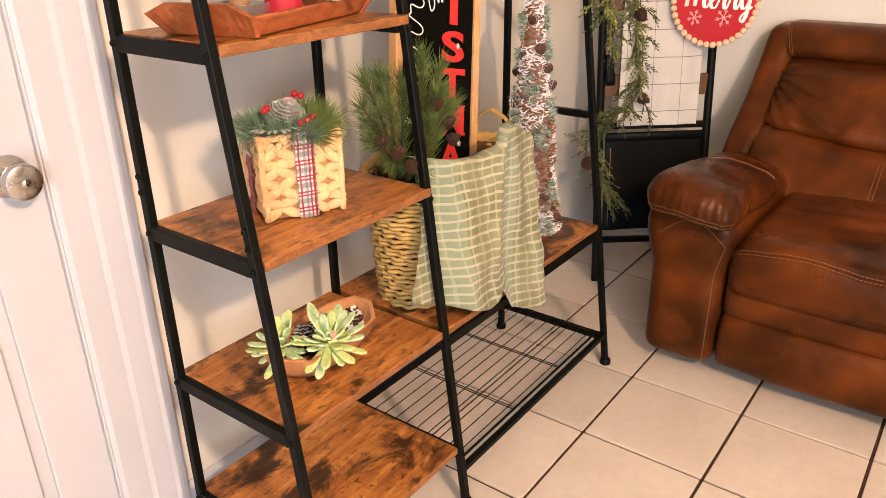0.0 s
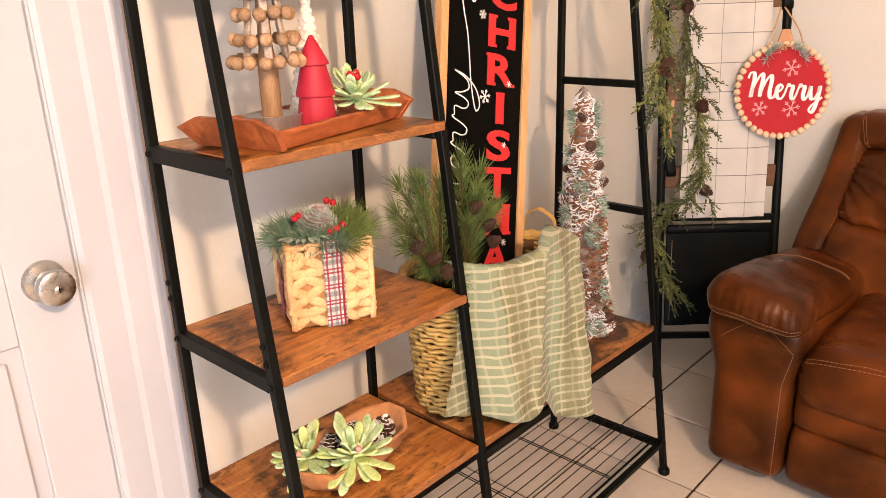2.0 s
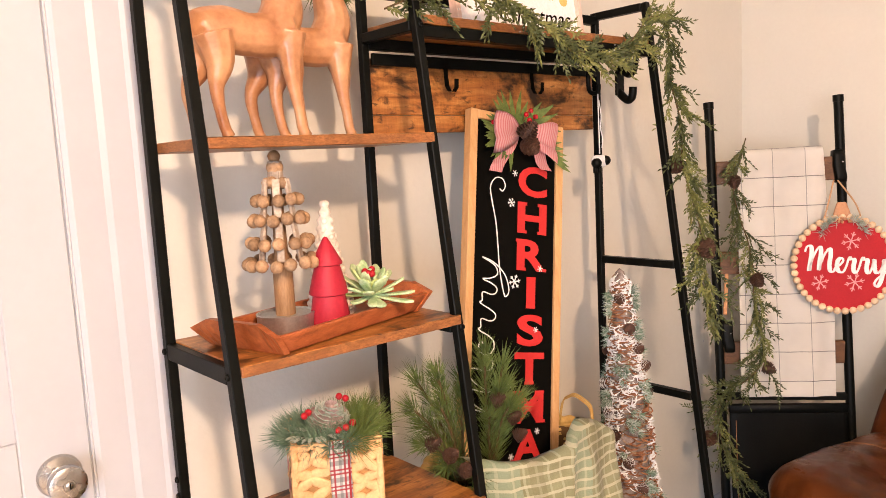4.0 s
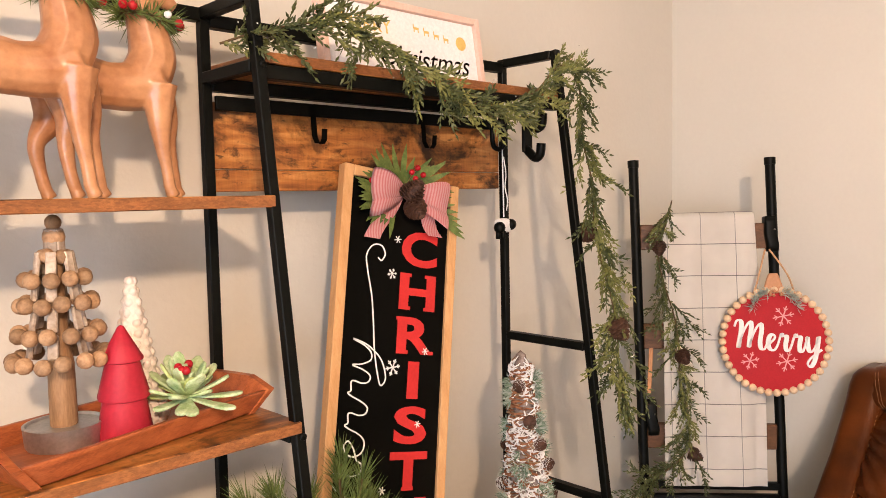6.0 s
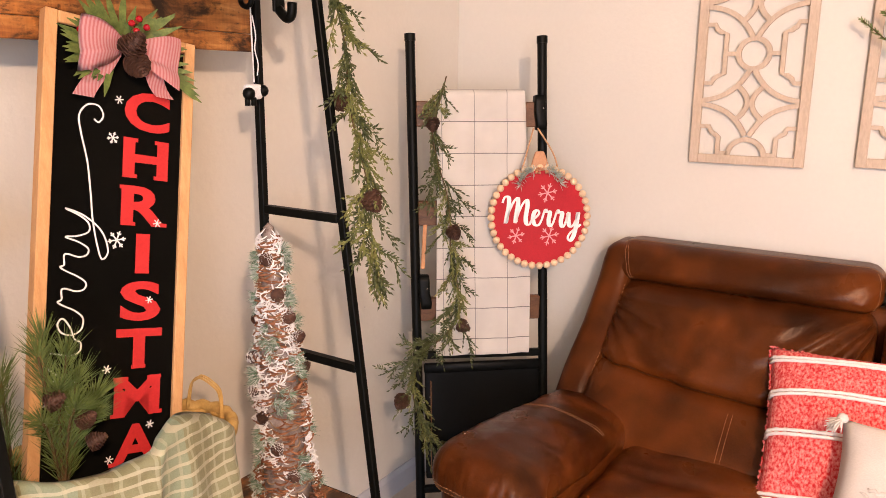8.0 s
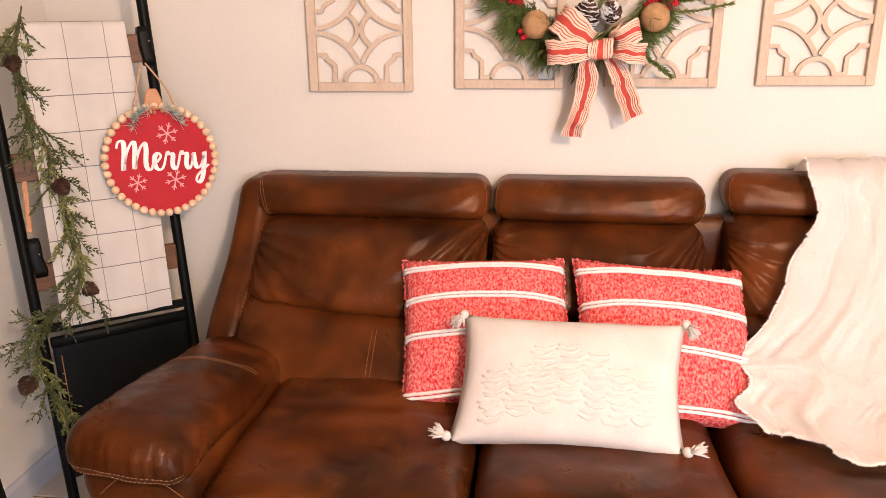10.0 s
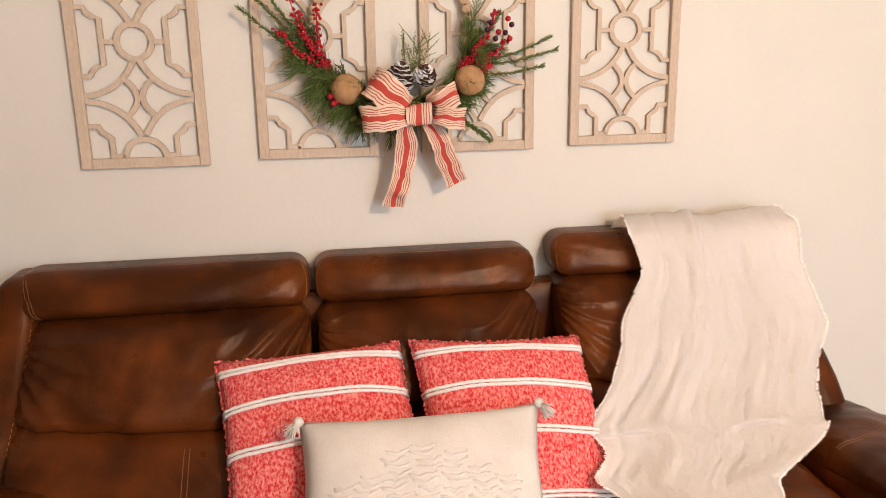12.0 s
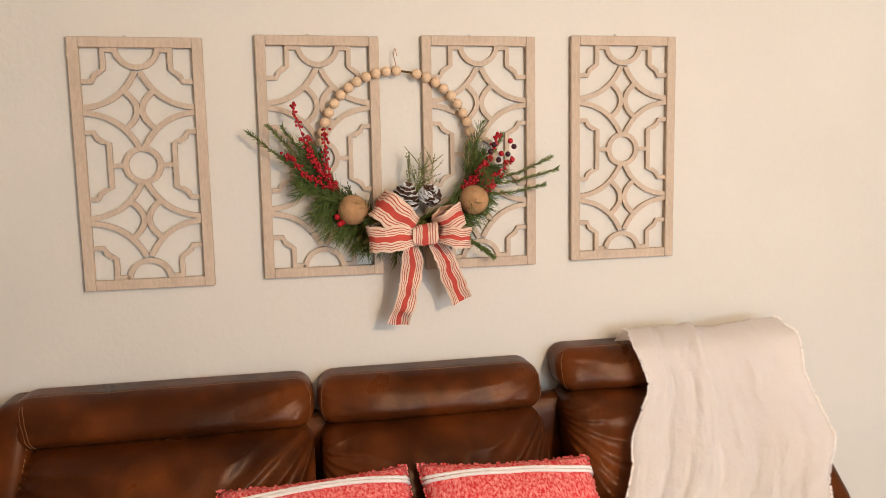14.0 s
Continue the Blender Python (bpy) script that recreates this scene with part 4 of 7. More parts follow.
def flat_stroke(pts, w, depth, m, bm=None):
    """Ribbon of width w(k) or w, standing depth off the plane z = 0 of m."""
    bm = bm or bmesh.new()
    n = len(pts)
    rows = []
    for i, p in enumerate(pts):
        a, b = Vector(pts[max(0, i - 1)]), Vector(pts[min(n - 1, i + 1)])
        d = b - a
        d = Vector((d[0], d[1])).normalized() if d.length > 1e-9 else Vector((1, 0))
        s = Vector((-d.y, d.x))
        ww = w(i / (n - 1), d) if callable(w) else w
        q = Vector((p[0], p[1]))
        rows.append([bm.verts.new(m @ Vector((*(q + s * ww / 2), z))) for z in (0, depth)] + [bm.verts.new(m @ Vector((*(q - s * ww / 2), z))) for z in (depth, 0)])
    for r, q in zip(rows, rows[1:]):
        for k in range(4):
            bm.faces.new((r[k], q[k], q[(k + 1) % 4], r[(k + 1) % 4]))
    bm.faces.new(rows[0][::-1])
    bm.faces.new(rows[-1])
    return bm


SCRIPT = {
    "M": ([(0.0, 1.35), (0.12, 1.72), (0.36, 1.72), (0.4, 1.2), (0.32, 0.45), (0.3, 0.05), (0.42, 0.7), (0.66, 1.4), (0.9, 1.72), (0.97, 1.35), (0.9, 0.6), (0.9, 0.12), (1.02, 0.7), (1.26, 1.35), (1.5, 1.62), (1.56, 1.2), (1.5, 0.5), (1.58, 0.08), (1.78, 0.06)], 1.78),
    "e": ([(0.1, 0.32), (0.36, 0.52), (0.55, 0.82), (0.42, 1.0), (0.24, 0.84), (0.18, 0.45), (0.3, 0.08), (0.55, 0.03)], 0.62),
    "r": ([(0.1, 0.35), (0.22, 0.85), (0.3, 1.06), (0.36, 0.92), (0.56, 0.95), (0.6, 0.8), (0.55, 0.4), (0.6, 0.08), (0.75, 0.03)], 0.78),
    "y": ([(0.1, 0.4), (0.2, 0.95), (0.24, 0.5), (0.34, 0.08), (0.54, 0.1), (0.72, 0.5), (0.82, 1.0), (0.78, 0.3), (0.66, -0.5), (0.46, -0.88), (0.28, -0.72), (0.42, -0.38), (0.82, 0.0), (1.05, 0.22)], 1.05),
}


def script_word(word, size):
    x, pts = 0.0, []
    for ch in word:
        ctrl, adv = SCRIPT[ch]
        pts += [((x + a) * size, b * size, 0) for a, b in ctrl]
        x += adv
    return curve_through(pts, 6), x * size


def text_mesh(body, size, extrude, m, shear=0.0, offset=0.0, align="CENTER"):
    cu = bpy.data.curves.new("text", "FONT")
    cu.body, cu.size, cu.extrude, cu.shear, cu.offset, cu.align_x, cu.align_y = body, size, extrude, shear, offset, align, "CENTER"
    cu.resolution_u = 4
    ob = bpy.data.objects.new("text", cu)
    scene.collection.objects.link(ob)
    me = ob.evaluated_get(bpy.context.evaluated_depsgraph_get()).to_mesh()
    bm = bmesh.new()
    bm.from_mesh(me)
    bmesh.ops.transform(bm, matrix=m, verts=bm.verts)
    scene.collection.objects.unlink(ob)
    bpy.data.objects.remove(ob)
    return bm


def snowflake(at, r, w, m, bm=None, depth=0.0008, twigs=True):
    bm = bm or bmesh.new()
    for k in range(3):
        a = k * math.pi / 3 + 0.2
        d = Vector((math.cos(a), math.sin(a)))
        c = Vector(at)
        flat_stroke([(*(c - d * r), 0), (*(c + d * r), 0)], w, depth + k * 0.0001, m, bm)
        if twigs:
            for s in (-1, 1):
                for b in (-0.7, 0.7):
                    e = Vector((math.cos(a + b), math.sin(a + b))) * s
                    p = c + d * s * r * 0.55
                    flat_stroke([(*p, 0), (*(p + e * r * 0.33), 0)], w * 0.8, depth + 0.0003, m, bm)
    return bm


# ---- things on the hall tree ----
def build_sign():
    tl, tr = Vector((-1.587, -0.045, 1.541)), Vector((-1.317, -0.090, 1.489))
    R = (tr - tl).normalized()
    n = Vector((-0.147, -1, 0.145)).normalized()
    up = n.cross(R)
    if up.z < 0:
        up = -up
    n = R.cross(up)
    W, L = (tr - tl).length, 1.045
    m = Matrix((R, up, n)).transposed().to_4x4()
    m.translation = tl - up * L
    s = new("wall_sign")
    s.matrix_world = m
    tagged(s, "tall black holiday sign with red letters in a pine frame", "sign")
    fw, fd = 0.021, 0.026
    for x in (fw / 2, W - fw / 2):
        part("frame_side", box((fw, L, fd), (x, L / 2, -fd / 2 + 0.006), 0.0015), "frame_pine", s, smooth=False)
    for y in (fw / 2, L - fw / 2):
        part("frame_end", box((W - 2 * fw - 0.0004, fw, fd - 0.0006), (W / 2, y, -fd / 2 + 0.0055), 0.0015), "frame_pine", s, smooth=False)
    part("board", box((W - 2 * fw, L - 2 * fw, 0.006), (W / 2, L / 2, -0.0045)), "chalk", s, smooth=False)
    face = Matrix.Translation((0, 0, -0.0013))
    # stacked capitals
    for i, ch in enumerate("CHRISTMAS"):
        y = L - 0.148 - i * 0.0885
        bm = text_mesh(ch, 0.108, 0.0012, face @ Matrix.Translation((W * 0.680, y, 0)), offset=0.0035)
        xs = [v.co.x for v in bm.verts]
        ys = [v.co.y for v in bm.verts]
        sx, sy = min(1.6, 0.088 / (max(xs) - min(xs))) if ch != "I" else 1.5, 0.074 / (max(ys) - min(ys))
        cx, cy = (max(xs) + min(xs)) / 2, (max(ys) + min(ys)) / 2
        for v in bm.verts:
            v.co.x, v.co.y = W * 0.680 + (v.co.x - cx) * sx, y + (v.co.y - cy) * sy
        if ch in "HRITMA":
            feet = {"H": (-0.03, 0.03), "R": (-0.03, 0.032), "I": (0,), "T": (0,), "M": (-0.036, 0.036), "A": (-0.036, 0.036)}[ch]
            for fx in feet:
                box((0.027, 0.007, 0.0022), (W * 0.680 + fx, y - 0.0335, -0.0013), bm=bm)
            for fx in {"H": (-0.03, 0.03), "I": (0,), "R": (-0.034,), "M": (-0.032, 0.032)}.get(ch, ()):
                box((0.027, 0.007, 0.0022), (W * 0.680 + fx, y + 0.0335, -0.0013), bm=bm)
        part("letter", bm, "red_paint", s, smooth=False)
    # handwritten word running up the board, with its long swash
    pts = []
    x = 0.0
    for ch in "Merr":
        ctrl, adv = SCRIPT[ch]
        pts += [(x + a, b, 0) for a, b in ctrl]
        x += adv
    pts += [(x + a, b, 0) for a, b in ((0.1, 0.4), (0.2, 0.95), (0.24, 0.5), (0.36, 0.06), (0.56, 0.1), (0.72, 0.5), (0.84, 1.05), (0.72, 0.3), (0.40, -0.45), (-0.05, -0.78), (-0.25, -0.55), (0.1, -0.30), (0.65, -0.06), (1.25, 0.10), (1.95, 0.32), (2.6, 0.66), (2.98, 0.78), (3.25, 0.50), (3.28, 0.05), (3.08, -0.18), (2.90, -0.02), (2.96, 0.18))]
    word = curve_through([(a * 0.0775, b * 0.0437, 0) for a, b, _ in pts], 7)
    turn = Matrix.Translation((0.080, L - 0.712, -0.0011)) @ pose(0, 0, 0, 0, 0, 88)
    wm = flat_stroke(word, 0.0029, 0.0008, turn)
    part("script", wm, "white_paint", s, smooth=False)
    for x, y, r in ((0.125, L - 0.205, 0.011), (0.134, L - 0.134, 0.008), (0.139, L - 0.390, 0.017), (0.215, L - 0.355, 0.008), (0.205, L - 0.50, 0.007), (0.13, L - 0.625, 0.008), (0.215, L - 0.735, 0.008), (0.14, L - 0.79, 0.008)):
        part("snowflake", snowflake((x, y), r, 0.0018 if r < 0.012 else 0.0024, face @ Matrix.Translation((0, 0, 0.0018)), twigs=r > 0.01), "white_paint", s, smooth=False)
    # bow with greenery at the head
    rng = random.Random(5)
    c = Vector((0.136, L - 0.046, 0.012))
    bm = bmesh.new()
    for i in range(34):
        a = rng.uniform(0.2, 2.95)
        leaf_strip(bm, c + Vector((math.cos(a) * 0.02, 0.012 + math.sin(a) * 0.01, -0.006)), (math.cos(a), math.sin(a) * 0.6, 0.15), (0, 0, 1), rng.uniform(0.05, 0.10), 0.015, 0.12)
    for i in range(16):
        a = 3.0 + 1.45 * i / 15
        leaf_strip(bm, c + Vector((math.cos(a) * 0.035 - 0.01, math.sin(a) * 0.02, 0.002 * (i % 3))), (math.cos(a) + rng.uniform(-0.1, 0.1), math.sin(a), 0.12 + 0.05 * (i % 3)), (0, 0, 1), rng.uniform(0.055, 0.085), 0.014, 0.12)
    for i in range(8):
        leaf_strip(bm, c + Vector((0.05 + 0.008 * i, 0.004 - 0.006 * i, -0.004)), (0.7, 0.35 - 0.12 * i, 0.15), (0, 0, 1), 0.055, 0.012, 0.12)
    part("greenery", bm, "pine", s, "dark green leaves", smooth=False)

    def loop(sg):
        def f(u, v):
            w = 0.018 + 0.042 * math.sin(u * 1.45)
            return c + Vector((sg * (0.010 + 0.082 * u), (v - 0.5) * 2 * w * 0.8 - 0.012 * u + 0.006 * math.sin(v * 9), 0.012 + 0.022 * math.sin(u * 2.4) + 0.005 * math.sin(v * 8 + sg)))
        return f
    for sg in (-1, 1):
        bm = surface(loop(sg), 12, 10)
        bmesh.ops.solidify(bm, geom=bm.faces[:], thickness=0.0012)
        part("bow_loop", bm, "gingham", s, "pink striped cloth")

        def tail(u, v, sg=sg):
            return c + Vector((sg * (0.03 + 0.045 * u) + (v - 0.5) * 0.036, -0.012 - (0.085 if sg < 0 else 0.062) * u, 0.012 + 0.006 * math.sin(u * 6)))
        bm = surface(tail, 8, 5)
        bmesh.ops.solidify(bm, geom=bm.faces[:], thickness=0.0012)
        part("bow_tail", bm, "gingham", s, "pink striped cloth")
    pinecone("pinecone", c + Vector((0.0, 0.006, 0.034)), (0.2, 0.6, 0.6), 0.05, 0.022, 3, s, label="brown pinecone")
    pinecone("pinecone", c + Vector((0.012, -0.030, 0.030)), (0.1, -0.6, 0.7), 0.045, 0.021, 4, s, label="brown pinecone")
    berries(s, [c + Vector((0.012 + 0.014 * math.cos(a), 0.045 + 0.012 * math.sin(a), 0.026)) for a in (0, 1.6, 3.1, 4.4)] + [c + Vector((-0.085, 0.016, 0.012))], 0.0065)


build_sign()


def oval_basket():
    bx, by, bz = -1.632, -0.196, Z_BENCH + 0.001
    g = thing("woven_basket", (bx, by, bz), "tall oval yellow rattan basket on the bench", "basket")
    rng = random.Random(8)

    def rad(z):
        k = z / 0.35
        return 0.205 + 0.03 * k, 0.128 + 0.02 * k
    # added inner shell; its dark colour paints the shade in the weave's gaps
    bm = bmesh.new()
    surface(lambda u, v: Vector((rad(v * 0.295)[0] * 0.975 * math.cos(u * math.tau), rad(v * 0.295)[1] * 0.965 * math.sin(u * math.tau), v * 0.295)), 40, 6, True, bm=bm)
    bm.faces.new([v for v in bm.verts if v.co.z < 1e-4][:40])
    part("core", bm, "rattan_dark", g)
    # rows of cane that pass over and under the uprights
    stakes = 22
    for r in range(27):
        z = 0.006 + r * 0.0112
        n = stakes * 4
        pts = []
        for i in range(n):
            a = i / n * math.tau
            rx, ry = rad(z)
            off = 0.0052 * math.cos(a * stakes + (math.pi if r // 2 % 2 else 0))
            wob = 0.0015 * math.sin(a * 7 + r)
            pts.append(((rx + off) * math.cos(a), (ry + off) * math.sin(a), z + wob))
        part("cane", tube(pts, 0.0051, 5, True), "rattan", g)
    rim = [((rad(0.34)[0] + 0.004) * math.cos(a), (rad(0.34)[1] + 0.004) * math.sin(a), 0.306 + 0.003 * math.sin(a * 30)) for a in np.linspace(0, math.tau, 120, endpoint=False)]
    part("rim", tube(rim, 0.0115, 8, True), "rattan", g)
    x = 0.202
    pts = curve_through([(x, -0.05, 0.31), (x + 0.006, -0.042, 0.36), (x + 0.004, -0.02, 0.378), (x, 0.0, 0.386), (x + 0.004, 0.02, 0.378), (x + 0.006, 0.042, 0.36), (x, 0.05, 0.31)], 6)
    for k in (-1, 0, 1):
        part("handle", tube([Vector(p) + Vector((0.003 * k, 0, 0.0022 * k)) for p in pts], 0.0018, 6), "rattan", g)
    # long-needled pine stems standing in it
    o = Vector((bx, by, bz))
    pl = thing("pine_branches", (-1.72, -0.21, bz + 0.2), "green artificial long-needle pine branches in the basket", "plant")
    po = Vector((-1.72, -0.21, bz + 0.2))
    tips = [(-1.97, -0.24, 1.0), (-1.94, -0.22, 1.05), (-1.905, -0.25, 1.055), (-1.87, -0.2, 1.04), (-1.955, -0.25, 0.92), (-1.93, -0.22, 0.95), (-1.84, -0.25, 1.0), (-1.81, -0.22, 1.02), (-1.765, -0.24, 1.05), (-1.745, -0.22, 1.07), (-1.725, -0.26, 1.045), (-1.70, -0.24, 0.98), (-1.675, -0.25, 0.94), (-1.68, -0.24, 0.90), (-1.73, -0.28, 0.95), (-1.83, -0.28, 0.82), (-1.90, -0.26, 0.86), (-1.785, -0.27, 0.94), (-1.75, -0.27, 0.99), (-1.705, -0.25, 0.93), (-1.92, -0.27, 1.0)]
    for i, tp in enumerate(tips):
        base = Vector((-1.80 if tp[0] < -1.79 else -1.725, -0.20, 0.74))
        tp = base.lerp(Vector(tp), 0.86)
        mid = base.lerp(tp, 0.55) + Vector((0, 0, 0.03))
        pts = [p - po for p in curve_through([base, mid, tp], 6)]
        stem = part("branch", tube(pts, [0.003] * 6 + [0.0025] * 6 + [0.0015], 5), "stem", pl)
        bm = bmesh.new()
        needle_branch(bm, pts[2:], 170, 0.052, 0.0012, rng, 0.72)
        tuft(bm, pts[-1], pts[-1] - pts[-3], 36, 0.056, 0.0012, rng, 0.55)
        part("needles", bm, "pine_stem", stem, smooth=False)
    for k, p in enumerate(((-1.76, -0.27, 0.945), (-1.71, -0.265, 0.895), (-1.70, -0.27, 0.855), (-1.87, -0.29, 0.84), (-1.925, -0.26, 0.90), (-1.89, -0.27, 0.87))):
        pinecone("pinecone", Vector(p) - po, (rng.gauss(0, 1), -0.8, 0.6), 0.032, 0.0135, 40 + k, pl, label="small brown pinecone")
    # sage cloth hung over the basket's front
    c = thing("throw_cloth", (-1.64, -0.36, Z_BENCH), "sage green checked cloth draped over the basket", "throw")
    co = Vector((-1.64, -0.36, Z_BENCH))

    def f(u, v):
        x = -1.862 + 0.456 * u
        top = 0.866 - 0.020 * math.sin(math.pi * min(1, u / 0.45)) + 0.026 * math.exp(-((u - 0.57) / 0.14) ** 2) - 0.10 * max(0, (u - 0.70) / 0.30) ** 1.6
        bot = 0.552 - 0.140 * min(1, u / 0.66) + 0.050 * math.exp(-((u - 0.44) / 0.06) ** 2) + 0.05 * max(0, (u - 0.8) / 0.2) ** 2
        rx, ry = 0.236, 0.148
        q = max(-0.999, min(0.999, (x - bx) / (rx + 0.03)))
        front = by - ry * math.sqrt(1 - q * q) * 1.03 - 0.030
        z = top + (bot - top) * v
        # one seam, a deep valley in the lower half and a full right side
        fold = 0.036 * math.exp(-((u - 0.48 - 0.12 * v) / 0.06) ** 2) * max(0, v - 0.15) - 0.010 * math.exp(-((u - 0.40) / 0.03) ** 2)
        fold += -0.030 * math.exp(-((u - 0.78) / 0.13) ** 2) * v + 0.006 * math.sin(u * 13 + 2 * v) + 0.036 * math.sin(u * 29 + 1.5 * v) * (0.25 + v) * max(0, u - 0.52)
        fold += 0.012 * noise.noise(Vector((u * 6, v * 4, 2.0))) + 0.005 * noise.noise(Vector((u * 15, v * 11, 5.0)))
        y = front + fold - 0.030 * v * v
        if u > 0.15:
            y = min(y, -0.345 - 0.028 * min(1, max(0, (0.52 - z) / 0.05))) if z < 0.56 and x > -1.80 else y
        x += 0.014 * math.sin(v * 3 + u * 5) - 0.055 * v * v * u ** 3 - 0.075 * v * v * (1 - u) ** 3 - 0.015 * max(0, u - 0.9) * 10 * math.cos(v * 3.1)
        y += 0.045 * max(0, (u - 0.80) / 0.20) ** 1.5
        # the edge hangs behind the bench post
        k = max(0, min(1, (-1.800 - x) / 0.04))
        y += k * (max(y, yf(z) + 0.020) - y)
        if v < 0.05:
            y += (0.05 - v) * 0.7
            z -= (0.05 - v) ** 2 * 6
        return Vector((x, y, z)) - co
    bm = surface(f, 64, 44)
    bmesh.ops.solidify(bm, geom=bm.faces[:], thickness=0.004)
    part("cloth", bm, "green_plaid", c)


oval_basket()


def frosted_tree():
    base = Vector((-1.228, -0.215, Z_BENCH))
    top = Vector((-1.240, -0.195, 1.145))
    g = thing("twig_cone_tree", tuple(base), "frosted twig cone tree with needles and pinecones", "christmas tree")
    rng = random.Random(21)
    h = (top - base).length
    m = rot_to(top - base)

    def R(k):
        return (0.074 * (1 - k) + 0.022 * k if k < 0.93 else 0.027 * (1.02 - k) / 0.09) * (1 + 0.13 * noise.noise(Vector((0.3, 0.7, k * 7))))
    part("core", lathe([(0.045, 0)] + [(R(k) * 0.78, h * k) for k in np.linspace(0.0, 0.97, 8)] + [(0, h * 0.985)], 14, m=m), "flock_core", g)
    for mat_name, n, cr in (("vine", 760, 0.0019), ("snow", 3000, 0.0014), ("bead", 240, 0.0015)):
        bm = bmesh.new()
        for i in range(n):
            k = rng.random() ** 1.15 * 0.94
            a = rng.random() * 6.28
            patch = noise.noise(Vector((math.cos(a) * 0.9, math.sin(a) * 0.9 + 3.0, k * 7)))
            if (mat_name == "snow" and patch < 0.02) or (mat_name != "snow" and patch > 0.40):
                continue
            turn, reach = rng.gauss(0, 0.7 if mat_name == "snow" else 0.28) + rng.choice((0, math.pi)), rng.uniform(0.012, 0.030) if mat_name == "snow" else rng.uniform(0.020, 0.050)
            da, dz = math.cos(turn) * reach / max(0.03, R(k)), math.sin(turn) * reach / h
            bow = rng.uniform(0.05, 0.30)
            pts = []
            for j in range(5):
                s = j / 4
                kk = min(0.985, max(0.004, k + dz * s))
                r = R(kk) * (0.86 + bow * math.sin(s * math.pi)) + rng.uniform(-0.001, 0.002)
                pts.append(m @ Vector((r * math.cos(a + da * s), r * math.sin(a + da * s), h * kk)))
            tube(pts, [cr * 0.6] + [cr * rng.uniform(0.8, 1.4)] * 3 + [cr * 0.5], 4, bm=bm)
        part("twig_wrap", bm, mat_name, g, {"snow": "white flocked twigs", "vine": "brown vine twigs", "bead": "pale bark twigs"}[mat_name], smooth=False)
    # short sprigs that lie against the wrap, in loose drifts
    for i in range(20):
        k = 0.04 + 0.88 * (i + rng.random() * 0.6) / 20
        a = i * 2.4 + rng.uniform(-0.4, 0.4)
        lie = rng.uniform(-1.2, 1.2)
        green, white = bmesh.new(), bmesh.new()
        for j in range(8):
            aa, kk = a + rng.gauss(0, 0.24), min(0.95, max(0.02, k + rng.gauss(0, 0.022)))
            p = m @ Vector((R(kk) * 1.0 * math.cos(aa), R(kk) * 1.0 * math.sin(aa), h * kk))
            o = m.to_3x3() @ Vector((0.55 * math.cos(aa) - lie * math.sin(aa), 0.55 * math.sin(aa) + lie * math.cos(aa), rng.uniform(-0.8, 0.5)))
            tuft(green, p, o, 18, 0.024, 0.0016, rng, 0.8)
            tuft(white, p, o, 16, 0.025, 0.0018, rng, 0.8)
        part("needle_tuft", green, "frost_green", g, "grey-green needles", smooth=False)
        part("needle_tuft", white, "frost", g, "frosted needles", smooth=False)
    for i in range(18):
        k = 0.05 + 0.86 * (i + rng.random()) / 18
        a = i * 2.9 + 1.0
        p = m @ Vector(((R(k) + 0.004) * math.cos(a), (R(k) + 0.004) * math.sin(a), h * k))
        pinecone("pinecone", p, (math.cos(a), math.sin(a), 0.3), 0.028, 0.0125, 60 + i, g, white=i % 3 != 0)


frosted_tree()


